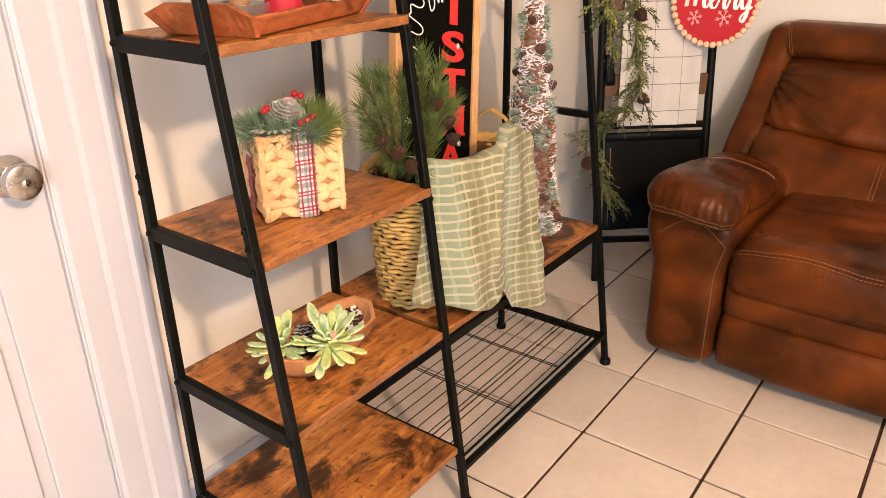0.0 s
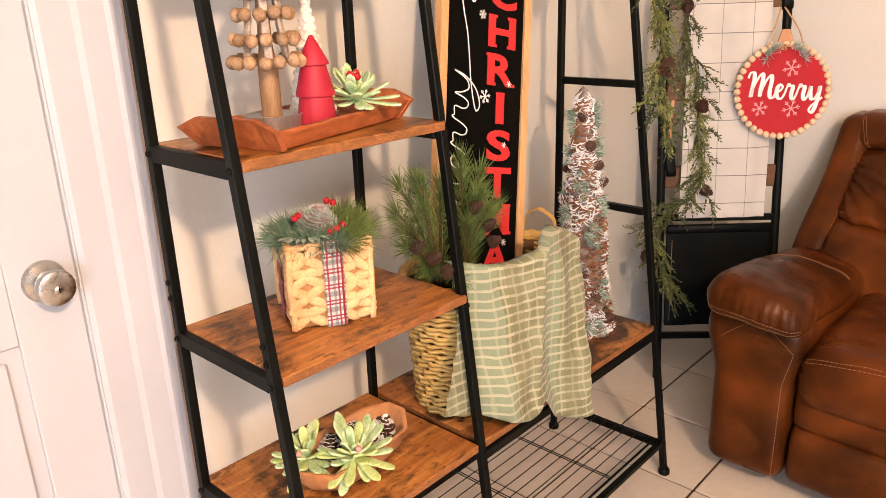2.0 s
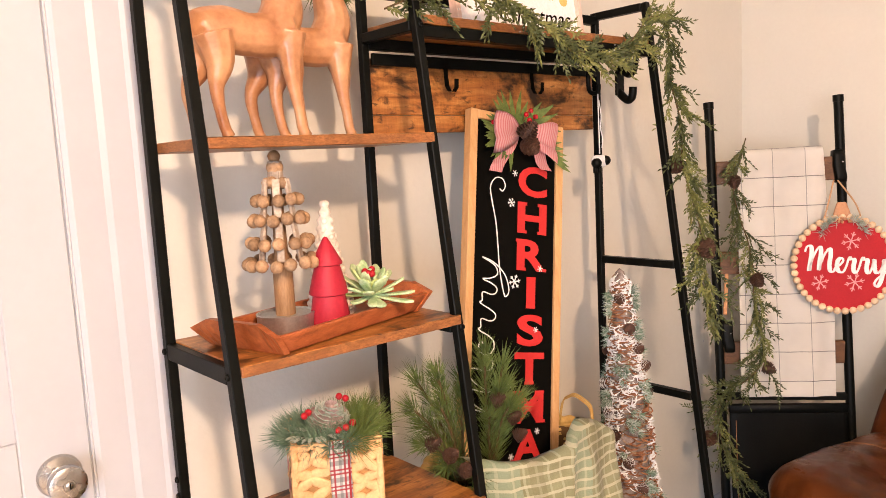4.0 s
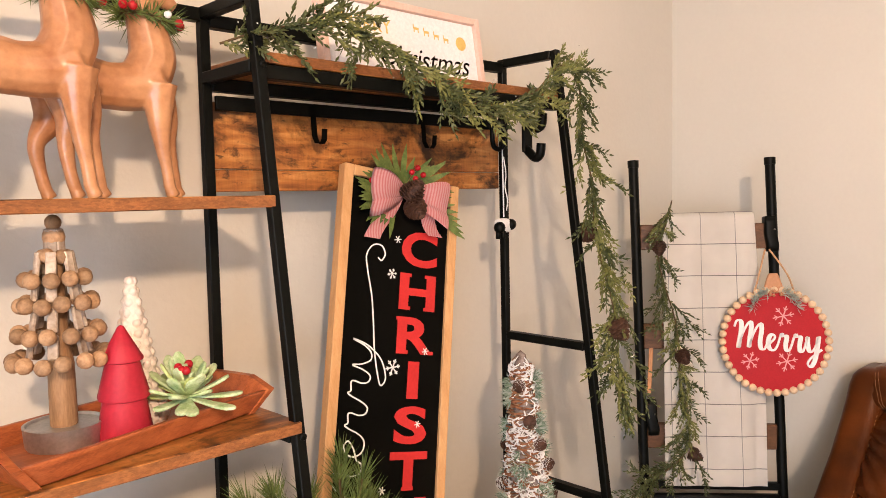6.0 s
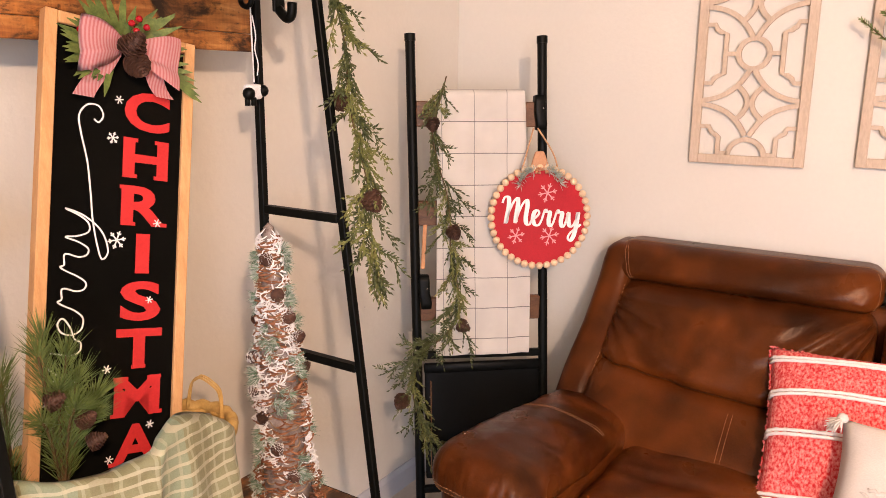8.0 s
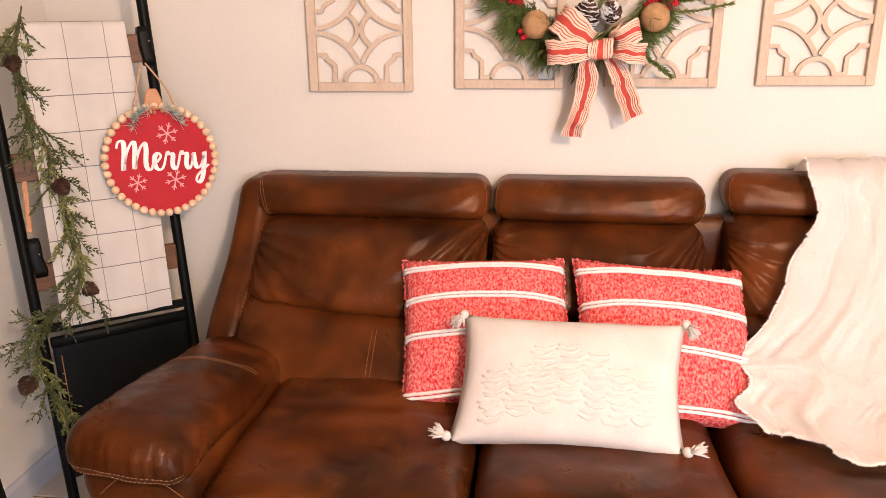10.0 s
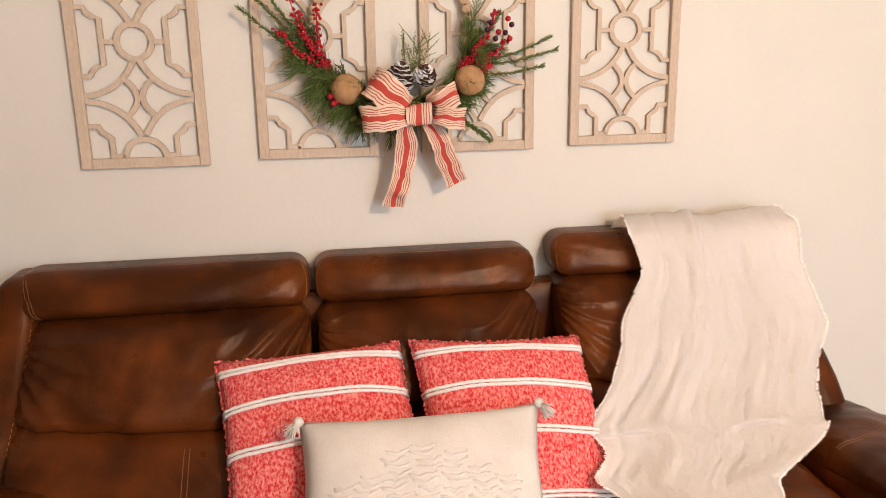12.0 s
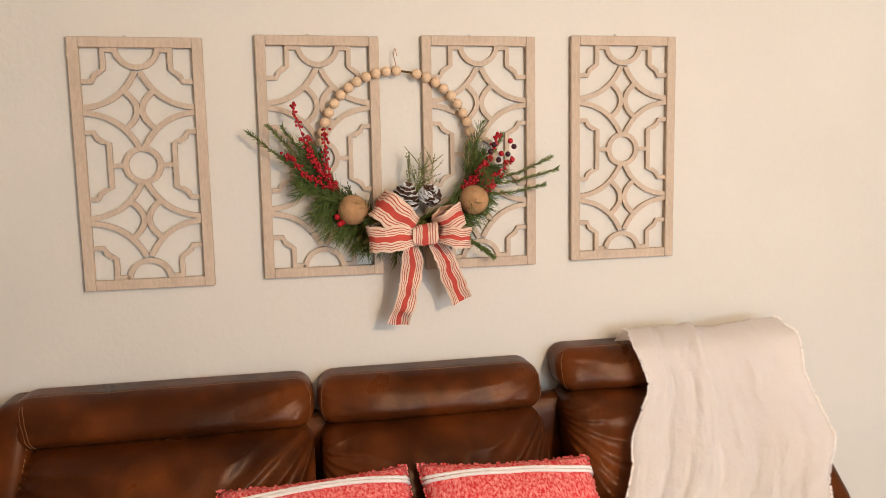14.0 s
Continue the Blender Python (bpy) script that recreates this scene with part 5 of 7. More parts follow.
def gift_basket():
    at = (-2.088, -0.168, Z_SH2)
    S, Hh = 0.150, 0.158
    g = thing("gift_basket", at, "square woven straw basket with tartan ribbon and greenery", "basket", turn=-26)
    rng = random.Random(31)
    # added box behind the weave, coloured darker as the shade in its gaps
    part("gap_liner", box((S - 0.008, S - 0.008, Hh - 0.012), (0, 0, Hh / 2 - 0.004), 0.006), "straw_dark", g)
    bm = bmesh.new()
    for side in range(4):
        rot = pose(0, 0, 0, 0, 0, 90 * side)
        cols, rows = 5, 8
        for i in range(cols):
            for j in range(rows):
                x = -S / 2 + S * (i + 0.5) / cols
                z = 0.008 + (Hh - 0.012) * (j + 0.5) / rows
                tilt = (24 if (i + j) % 2 else -20) + rng.uniform(-14, 14)
                mm = rot @ Matrix.Translation((x, -S / 2 + 0.003 + rng.uniform(-0.001, 0.001), z)) @ pose(0, 0, 0, rng.uniform(-8, 8), tilt, rng.uniform(-10, 10))
                soft_box((0.043, 0.0125, 0.0255), 0.0050, 3, lambda v, mm=mm: mm @ Vector((v.x, v.y * (1 - 0.45 * abs(v.x) / 0.0215), v.z * (1 - 0.62 * abs(v.x) / 0.0215))), bm)
    for side in range(4):
        rot = pose(0, 0, 0, 0, 0, 90 * side)
        for k in range(4):
            mm = rot @ Matrix.Translation((-S / 2 + S * (k + 0.5) / 4, -S / 2 + 0.004, Hh - 0.002)) @ pose(0, 0, 0, 0, rng.uniform(-5, 5), 0)
            soft_box((0.046, 0.013, 0.013), 0.005, 3, lambda v, mm=mm: mm @ v, bm)
        mm = rot @ Matrix.Translation((-S / 2 + 0.002, -S / 2 + 0.002, Hh / 2))
        tube([mm @ Vector((0.0015 * math.sin(q * 9), 0, -Hh / 2 + Hh * q)) for q in np.linspace(0.02, 1, 10)], 0.0065, 7, bm=bm)
    part("weave", bm, "straw", g)

    def strip(u, v):
        return Vector((0.004 + (v - 0.5) * 0.037, -S / 2 - 0.0055 - 0.0012 * math.sin(u * 24), 0.002 + (Hh + 0.004) * u))
    bm = surface(strip, 22, 4)
    bmesh.ops.solidify(bm, geom=bm.faces[:], thickness=0.0012)
    part("ribbon", bm, "plaid", g, "red and white tartan ribbon")
    bm = surface(lambda u, v: pose(0, 0, 0, 0, 0, -90) @ strip(u, v), 22, 4)
    bmesh.ops.solidify(bm, geom=bm.faces[:], thickness=0.0012)
    part("ribbon", bm, "plaid", g, "red and white tartan ribbon")
    part("tag", box((0.020, 0.002, 0.018), (-S / 2 - 0.010, 0.03, Hh - 0.016), 0.0005, pose(0, 0, 0, 0, 30, 0)), "black", g, smooth=False)
    # filling
    f1, f2, f3 = bmesh.new(), bmesh.new(), bmesh.new()
    for i in range(80):
        a, r = rng.random() * 6.28, rng.uniform(0.02, 0.084)
        p = Vector((r * math.cos(a), r * math.sin(a), Hh - 0.006))
        d = Vector((math.cos(a) * 0.9 * r / 0.06, math.sin(a) * 0.9 * r / 0.06, 0.55))
        green = p.x > 0.02
        tuft(f2 if green else f1, p, d, 52, 0.060 if green else 0.046, 0.0013, rng, 0.8)
    for i in range(26):
        a = rng.random() * 6.28
        p = Vector((-0.03 + 0.03 * math.cos(a), -0.045 + 0.02 * math.sin(a), Hh + 0.012))
        leaf_strip(f3, p, (math.cos(a), math.sin(a) - 0.3, 0.25), (0, 0, -1), 0.03, 0.009, 0.2)
    part("frosted_needles", f1, "frost_green", g, "frosted grey-green needles", smooth=False)
    part("pine_needles", f2, "pine", g, smooth=False)
    part("frosted_leaves", f3, "frost", g, smooth=False)
    part("pinecone", cone_at((-0.002, -0.012, Hh + 0.028), (0.15, -0.35, 1), 0.050, 0.034, 9), ("frosted_cone", "frost"), g, "pale frosted pinecone", smooth=False)
    berries(g, [(0.006, -0.066, Hh + 0.018), (0.019, -0.066, Hh + 0.022), (0.032, -0.06, Hh + 0.027), (0.018, 0.0, Hh + 0.058), (0.029, -0.004, Hh + 0.054), (-0.04, -0.02, Hh + 0.042), (-0.048, -0.03, Hh + 0.040)], 0.0066)


gift_basket()


def succulent(name, at, r, seed, label, parent=None, tilt=(0, 0, 1)):
    """Rosette of paddle leaves with pink buds in the middle."""
    rng = random.Random(seed)
    if parent is None:
        g = thing(name, at, label, "plant")
        o = Vector((0, 0, 0))
    else:
        g = new(name)
        g.parent = parent
        o = Vector(at)
    m = rot_to(tilt)
    for ring, (n, el, ln) in enumerate(((10, 0.05, 1.1), (10, 0.45, 1.0), (8, 0.9, 0.85), (5, 1.25, 0.6))):
        for i in range(n):
            a = (i + 0.5 * (ring % 2)) * math.tau / n + rng.uniform(-0.35, 0.35)
            d = m.to_3x3() @ Vector((math.cos(a) * math.cos(el), math.sin(a) * math.cos(el), math.sin(el)))
            L = r * ln * rng.uniform(0.75, 1.2)
            q = Matrix.Translation(o + d * L * 0.5) @ rot_to(d)

            def shp(v, q=q, L=L):
                k = v.z / L + 0.5
                tip = 1.0 if k < 0.7 else math.sqrt(max(0.02, 1 - ((k - 0.7) / 0.3) ** 2))
                return q @ Vector((v.x * (0.45 + 0.95 * k) * tip, v.y * (0.6 + 0.4 * k) + 0.10 * L * (k - 0.3) ** 2, v.z))
            part("leaf", soft_box((r * 0.27, r * 0.08, L), r * 0.038, 6, shp), "succ" if rng.random() < 0.66 else "succ_y", g)
    for i in range(4 if "red buds" in label else 1):
        part("bud", ball(o + m.to_3x3() @ Vector((rng.uniform(-0.35, 0.35) * r * (i > 0), rng.uniform(-0.35, 0.35) * r * (i > 0), r * 0.62)), r * 0.10, seg=8), "berry" if "red buds" in label else "pink_bud", g, "bud")
    return g


def dough_bowl():
    at = Vector((-2.092, -0.212, Z_BENCH))
    g = thing("dough_bowl", tuple(at), "carved boat-shaped wooden bowl", "bowl", turn=4)
    L, W, Hh, t = 0.285, 0.150, 0.062, 0.012

    def outline(k, inset, z):
        a = [(-0.5, -0.16), (-0.36, -0.44), (0.0, -0.5), (0.36, -0.44), (0.5, -0.16), (0.5, 0.16), (0.36, 0.44), (0.0, 0.5), (-0.36, 0.44), (-0.5, 0.16)]
        return [Vector((x * (L * k - 2 * inset), y * (W * k - 2 * inset), z + (0.012 if abs(x) > 0.45 and z > 0.03 else 0))) for x, y in a]
    bm = bmesh.new()
    rings = [[bm.verts.new(p) for p in outline(k, i, z)] for k, i, z in ((0.62, 0, 0.0), (0.86, 0, 0.028), (1.0, 0, Hh), (1.0, t * 0.7, Hh), (0.84, t, 0.03), (0.6, t, 0.012))]
    for a, b in zip(rings, rings[1:]):
        for i in range(10):
            bm.faces.new((a[i], a[(i + 1) % 10], b[(i + 1) % 10], b[i]))
    bm.faces.new(rings[0][::-1])
    bm.faces.new(rings[-1])
    bmesh.ops.bevel(bm, geom=bm.edges[:], offset=0.0018, segments=2, affect="EDGES")
    part("bowl", bm, "bowl_wood", g, smooth=True, angle=50)
    rng = random.Random(77)
    for k, (x, y, z) in enumerate(((0.085, -0.012, 0.052), (0.03, 0.026, 0.05), (0.005, -0.02, 0.056), (-0.025, 0.03, 0.045), (0.045, -0.03, 0.043))):
        p = Matrix.Translation(at) @ pose(0, 0, 0, 0, 0, 4) @ Vector((x, y, z))
        tagged(pinecone("pinecone", p, (rng.gauss(0, 0.4), rng.gauss(0, 0.4), 1) if k != 1 else (0.8, 0.3, 0.4), 0.056, 0.025, 90 + k, None, True), "brown pinecone with white painted tips in the bowl", "pinecone", "pinecones in the bowl")
    for p, r, s, tilt in (((-2.130, -0.272, Z_BENCH + 0.072), 0.068, 3, (-0.25, -0.65, 0.75)), ((-2.190, -0.205, Z_BENCH + 0.070), 0.060, 4, (-0.7, -0.3, 0.7))):
        succulent("succulent", p, r, s, "pale green artificial succulent with a pink centre", tilt=tilt)


dough_bowl()


def tray_group():
    yaw = 14.5
    at = Vector((-2.078, -0.149, Z_SH3))
    m = Matrix.Translation(at) @ pose(0, 0, 0, 0, 0, yaw)
    g = thing("serving_tray", tuple(at), "reddish wooden serving tray with flared ends", "tray", turn=yaw)
    L, W, b = 0.400, 0.174, 0.010
    half = L / 2 - 0.022
    part("base", box((L - 0.06, W - 0.02, b), (0, 0, b / 2), 0.002), "acacia", g, smooth=False)
    for sg in (-1, 1):
        # long sides lean outwards; ends rise to a peak with a grip hole
        bm = soft_box((2 * half - 0.004, 0.011, 0.033), 0.003, 6, lambda v, sg=sg: Vector((v.x * (1 + 0.86 * (v.z + 0.0165) / half), sg * (W / 2 - 0.007) + v.y + sg * (v.z + 0.0165) * 0.38, v.z + 0.0185)))
        part("side", bm, "acacia", g)
        bm = bmesh.new()
        top = []
        n = 14
        for face in (0, 1):
            for i in range(n + 1):
                y = -W / 2 + W * i / n
                hz = 0.035 + 0.018 * min(1, (1 - abs(2 * i / n - 1)) / 0.42)
                yy = y * 1.16
                x0 = sg * half
                th = 0.012 * face
                top.append((bm.verts.new((x0 - sg * th, y, 0.001)), bm.verts.new((x0 + sg * 0.03 - sg * th, yy, hz))))
        for f0 in (0, n + 1):
            for i in range(n):
                bm.faces.new((top[f0 + i][0], top[f0 + i + 1][0], top[f0 + i + 1][1], top[f0 + i][1]))
        for i in range(n):
            for k in (0, 1):
                bm.faces.new((top[i][k], top[i + 1][k], top[n + 2 + i][k], top[n + 1 + i][k]))
        for i in (0, n):
            bm.faces.new((top[i][0], top[i][1], top[n + 1 + i][1], top[n + 1 + i][0]))
        part("end", bm, "acacia", g, smooth=False)
    zt = Z_SH3 + b
    # bead tree on a zinc base
    c = Vector((-2.150, -0.148, zt))
    s = thing("bead_tree", tuple(c), "small tree of weathered wooden beads on a galvanised base", "ornament")
    part("base", lathe([(0, 0), (0.047, 0), (0.049, 0.004), (0.0505, 0.026), (0.0515, 0.030), (0.048, 0.0305), (0.046, 0.027), (0, 0.026)], 32), "zinc", s, angle=40)
    part("trunk", lathe([(0.0165, 0.02), (0.0175, 0.03), (0.017, 0.11), (0.012, 0.14), (0.0085, 0.27), (0, 0.275)], 16), "trunk", s)
    rng = random.Random(55)
    for z, R, n, r in ((0.118, 0.057, 14, 0.0113), (0.153, 0.049, 12, 0.0111), (0.193, 0.043, 11, 0.0113), (0.226, 0.036, 9, 0.0111), (0.256, 0.0145, 5, 0.0102)):
        for i in range(n):
            a = (i + rng.uniform(-0.12, 0.12)) * math.tau / n
            part("bead", ball((R * math.cos(a), R * math.sin(a), z + rng.uniform(-0.002, 0.002)), r, seg=10), "bead", s)
        for i in range(6):
            a = i * math.tau / 6
            part("slat", bar((0.68 * R * math.cos(a), 0.68 * R * math.sin(a), z + 0.004), (0.56 * R * math.cos(a), 0.56 * R * math.sin(a), z + 0.036), 0.013, 0.006), "slat_wood", s, smooth=False)
    for z, r in ((0.281, 0.0146), (0.300, 0.0108)):
        part("bead", ball((0, 0, z), r, seg=12), "bead" if r > 0.012 else "trunk", s)
    # glazed trees
    c = Vector((-2.082, -0.183, zt))
    s = thing("ceramic_tree", tuple(c), "matt red three-tier ceramic tree", "ornament")
    bm = lathe([(0, 0), (0.036, 0), (0.037, 0.004), (0.0290, 0.054), (0.0340, 0.056), (0.0345, 0.060), (0.0225, 0.106), (0.0275, 0.108), (0.0277, 0.111), (0.004, 0.155), (0, 0.157)], 14)
    part("body", bm, "red_glaze", s, angle=60)
    c = Vector((-2.042, -0.124, zt))
    s = thing("ceramic_tree", tuple(c), "cream ceramic tree covered in round bobbles", "ornament")
    part("body", lathe([(0, 0), (0.042, 0), (0.042, 0.01), (0.006, 0.213), (0, 0.218)], 18), "white_glaze", s)
    for k in range(14):
        z = 0.012 + k * 0.0152
        R = 0.042 * (1 - z / 0.224)
        n = max(4, int(R * 6.28 / 0.0128))
        for i in range(n):
            a = (i + 0.5 * (k % 2)) * math.tau / n
            part("bobble", ball((R * math.cos(a), R * math.sin(a), z), 0.0074, seg=7), "white_glaze", s)
    succulent("succulent", (-1.995, -0.190, zt + 0.040), 0.068, 14, "pale green artificial succulent with red buds in the tray", tilt=(-0.1, -0.25, 1))


tray_group()


def deer(at, scale, turn, seed, label):
    """Standing carved deer, all one mesh."""
    bm = bmesh.new()

    def t(pts, rr, seg=14):
        c = curve_through(pts, 5)
        r2 = []
        for i in range(len(c)):
            k = i / (len(c) - 1) * (len(rr) - 1)
            j = min(int(k), len(rr) - 2)
            r2.append(rr[j] + (rr[j + 1] - rr[j]) * (k - j))
        tube(c, r2, seg, bm=bm)
    t([(-0.092, 0, 0.158), (-0.080, 0, 0.178), (-0.042, 0, 0.182), (0.0, 0, 0.176), (0.042, 0, 0.178), (0.072, 0, 0.190), (0.086, 0, 0.192)], [0.012, 0.036, 0.040, 0.037, 0.040, 0.043, 0.020])
    t([(0.056, 0, 0.19), (0.070, 0, 0.225), (0.064, 0, 0.27), (0.054, 0, 0.312), (0.056, 0, 0.335)], [0.040, 0.038, 0.031, 0.025, 0.019], 12)
    t([(0.042, 0, 0.334), (0.063, 0, 0.336), (0.088, 0, 0.322), (0.110, 0, 0.310)], [0.014, 0.021, 0.015, 0.009], 12)
    for sy in (-1, 1):
        t([(0.048, sy * 0.013, 0.345), (0.036, sy * 0.034, 0.352), (0.026, sy * 0.048, 0.350)], [0.004, 0.009, 0.002], 8)
        t([(0.056, sy * 0.008, 0.348), (0.036, sy * 0.020, 0.375), (0.003, sy * 0.034, 0.392), (-0.032, sy * 0.036, 0.402), (-0.057, sy * 0.028, 0.415)], [0.005, 0.005, 0.0045, 0.004, 0.0015], 7)
        t([(0.023, sy * 0.028, 0.384), (0.026, sy * 0.036, 0.405), (0.018, sy * 0.036, 0.425)], [0.004, 0.0035, 0.001], 7)
        t([(-0.012, sy * 0.035, 0.397), (-0.014, sy * 0.042, 0.418), (-0.024, sy * 0.042, 0.434)], [0.004, 0.003, 0.001], 7)
        fx = 0.012 * sy
        t([(0.075 + fx * 0.3, sy * 0.018, 0.18), (0.082 + fx, sy * 0.021, 0.13), (0.084 + fx, sy * 0.021, 0.09), (0.090 + fx, sy * 0.021, 0.05), (0.094 + fx, sy * 0.021, 0.016)], [0.031, 0.020, 0.0130, 0.0098, 0.0100], 10)
        t([(0.093 + fx, sy * 0.021, 0.018), (0.098 + fx, sy * 0.021, 0.006), (0.101 + fx, sy * 0.021, 0.0005)], [0.0085, 0.011, 0.0115], 10)
        hx = -0.016 * sy
        t([(-0.072 + hx * 0.3, sy * 0.018, 0.17), (-0.070 + hx * 0.6, sy * 0.022, 0.125), (-0.085 + hx, sy * 0.022, 0.085), (-0.082 + hx, sy * 0.022, 0.045), (-0.076 + hx, sy * 0.022, 0.016)], [0.036, 0.025, 0.0130, 0.0098, 0.0100], 10)
        t([(-0.077 + hx, sy * 0.022, 0.018), (-0.072 + hx, sy * 0.022, 0.006), (-0.069 + hx, sy * 0.022, 0.0005)], [0.0085, 0.011, 0.0115], 10)
    t([(-0.102, 0, 0.176), (-0.112, 0, 0.170), (-0.116, 0, 0.158)], [0.006, 0.007, 0.002], 8)
    me = part("deer_figurine", bm, "deer")
    melt = me.modifiers.new("melt", "REMESH")
    melt.mode, melt.voxel_size, melt.use_smooth_shade = "VOXEL", 0.0026, True
    ease = me.modifiers.new("ease", "SMOOTH")
    ease.factor, ease.iterations = 0.5, 6
    m = Matrix.Translation(at) @ pose(0, 0, 0, 0, 0, turn) @ Matrix.Scale(scale, 4)
    me.matrix_world = m
    tagged(me, label, "figurine")
    # collar wreath round the neck
    rng = random.Random(seed)
    c = m @ Vector((0.061, 0, 0.284))
    w = thing("collar_wreath", tuple(c), "small green wreath with red berries round the figurine's neck", "wreath")
    bm = bmesh.new()
    tilt = pose(0, 0, 0, 0, 12, turn)
    pts = []
    for i in range(16):
        a = i * math.tau / 16
        p = tilt @ Vector((0.036 * math.cos(a) * scale, 0.036 * math.sin(a) * scale, 0))
        pts.append(p)
        tuft(bm, p, tilt.to_3x3() @ Vector((math.cos(a), math.sin(a), 0.35)), 16, 0.034, 0.0015, rng, 0.9)
        tuft(bm, p, tilt.to_3x3() @ Vector((-math.sin(a), math.cos(a), -0.3)), 10, 0.03, 0.0015, rng, 0.8)
    part("needles", bm, "pine", w, smooth=False)
    part("ring", tube(pts, 0.003, 6, True), "stem", w)
    berries(w, [tilt @ Vector((0.05 * math.cos(a), 0.05 * math.sin(a), 0.004)) for a in (-2.5, -2.2, -0.6, -0.3)], 0.007)
    part("berry", ball(tilt @ Vector((0.05 * math.cos(-1.2), 0.05 * math.sin(-1.2), 0.006)), 0.006, seg=8), "snow", w, "white berry")
    pinecone("pinecone", tilt @ Vector((0.05 * math.cos(0.3), 0.05 * math.sin(0.3), 0.014)), (1, 0, 1), 0.026, 0.011, seed, w, white=True)


deer((-2.186, -0.155, Z_DEER), 0.95, -4, 11, "tan carved wooden deer figurine with antlers")
deer((-2.050, -0.098, Z_DEER), 0.93, -6, 12, "tan carved wooden deer figurine standing behind the other")


def framed_print():
    w, h = 0.43, 0.155
    s = new("framed_print")
    s.matrix_world = Matrix.Translation((-1.455, -0.105, Z_TOP + 0.003)) @ pose(0, 0, 0, 82, 0, 0)
    tagged(s, "framed white holiday print leaning on the top shelf", "picture")
    fw = 0.014
    for x in (-w / 2 + fw / 2, w / 2 - fw / 2):
        part("frame_side", box((fw, h, 0.022), (x, h / 2, -0.005), 0.0012), "pink_frame", s, smooth=False)
    for y in (fw / 2, h - fw / 2):
        part("frame_end", box((w - 2 * fw - 0.0004, fw, 0.0214), (0, y, -0.005), 0.0012), "pink_frame", s, smooth=False)
    part("print", box((w - 2 * fw, h - 2 * fw, 0.004), (0, h / 2, -0.006)), "print_paper", s, smooth=False)
    z = -0.0038
    part("word", text_mesh("MERRY", 0.040, 0.0003, Matrix.Translation((-0.10, h * 0.66, z))), "gold", s, smooth=False)
    part("word", text_mesh("Christmas", 0.062, 0.0003, Matrix.Translation((0.045, h * 0.30, z)), shear=0.35), "chalk", s, smooth=False)
    bm = bmesh.new()
    for i in range(4):
        mm = Matrix.Translation((0.03 + i * 0.028, h * 0.72 - i * 0.004, z))
        box((0.014, 0.005, 0.0008), (0, 0, 0), m=mm, bm=bm)
        box((0.002, 0.008, 0.0008), (-0.006, -0.004, 0.0001), m=mm, bm=bm)
        box((0.002, 0.008, 0.0008), (0.005, -0.004, 0.0001), m=mm, bm=bm)
        box((0.002, 0.008, 0.0008), (-0.007, 0.005, 0.0002), m=mm, bm=bm)
    part("gold_motif", bm, "gold", s, smooth=False)
    part("gold_motif", lathe([(0.0, 0), (0.015, 0), (0.015, 0.001), (0, 0.001)], 12, m=Matrix.Translation((0.158, h * 0.62, z))), "gold", s, smooth=False)


framed_print()

top_path = curve_through([(-1.90, -0.155, Z_TOP + 0.012), (-1.84, -0.17, Z_TOP + 0.035), (-1.75, -0.215, Z_TOP + 0.055), (-1.65, -0.23, Z_TOP + 0.04), (-1.565, -0.245, Z_TOP - 0.0), (-1.46, -0.255, Z_TOP - 0.055), (-1.33, -0.25, Z_TOP - 0.05), (-1.22, -0.235, Z_TOP - 0.01), (-1.13, -0.225, Z_TOP + 0.05), (-1.075, -0.235, Z_TOP + 0.025), (-1.06, -0.235, Z_TOP - 0.10), (-1.06, -0.262, Z_TOP - 0.21), (-1.06, -0.268, Z_TOP - 0.32), (-1.06, -0.30, Z_TOP - 0.43), (-1.06, -0.322, Z_TOP - 0.52), (-1.06, -0.328, Z_TOP - 0.62), (-1.06, -0.344, Z_TOP - 0.70)], 6)
garland_thing("garland", top_path, "frosted cedar garland with pinecones over the hall tree", 101, 170, (-1.3, -0.24, Z_TOP), 0.078, (((-1.06, -0.250, 1.381), 0.021), ((-1.06, -0.330, 1.168), 0.023)), lean=(0, -0.15, -0.15))

# ---- things on the ladder ----
M["grid_cloth"] = woven_mat("window_check_cloth", (0.82, 0.775, 0.71), [(0, 0.0985, 0.0, 0.020, (0.14, 0.13, 0.13), 0.65, 0.69), (1, 0.0943, 0.0, 0.026, (0.12, 0.11, 0.11), 0.8, 0.425)], 0.9, 600, 0.3)
M["black_cloth"] = plain("black_coated_cloth", (0.0018, 0.0021, 0.0021), (0.0042, 0.0048, 0.0048), 0.4, scale=5, fine=260, bump=0.2, spec=0.09)
M["disc_red"] = plain("red_painted_disc", (0.33, 0.005, 0.011), (0.39, 0.009, 0.015), 0.6, scale=14, fine=220, bump=0.1)
M["faded_pink"] = plain("faded_pink_paint", (0.60, 0.26, 0.26), (0.70, 0.36, 0.35), 0.6, scale=60, bump=0)
M["twine"] = plain("jute_twine", (0.40, 0.22, 0.11), (0.52, 0.31, 0.17), 0.8, scale=90, fine=300, bump=0.2)
M["tan_wood"] = plain("plain_wood_cap", (0.42, 0.20, 0.10), (0.50, 0.26, 0.14), 0.6, scale=30, fine=160, bump=0.1)
LM = Matrix((LU, (LT - LF).normalized(), LN)).transposed().to_4x4()
SL = (LT - LF).length / LT.z


def on_ladder(name, a, z, out, label, category):
    ob = new(name)
    m = LM.copy()
    m.translation = lad(a, z, out)
    ob.matrix_world = m
    return tagged(ob, label, category)


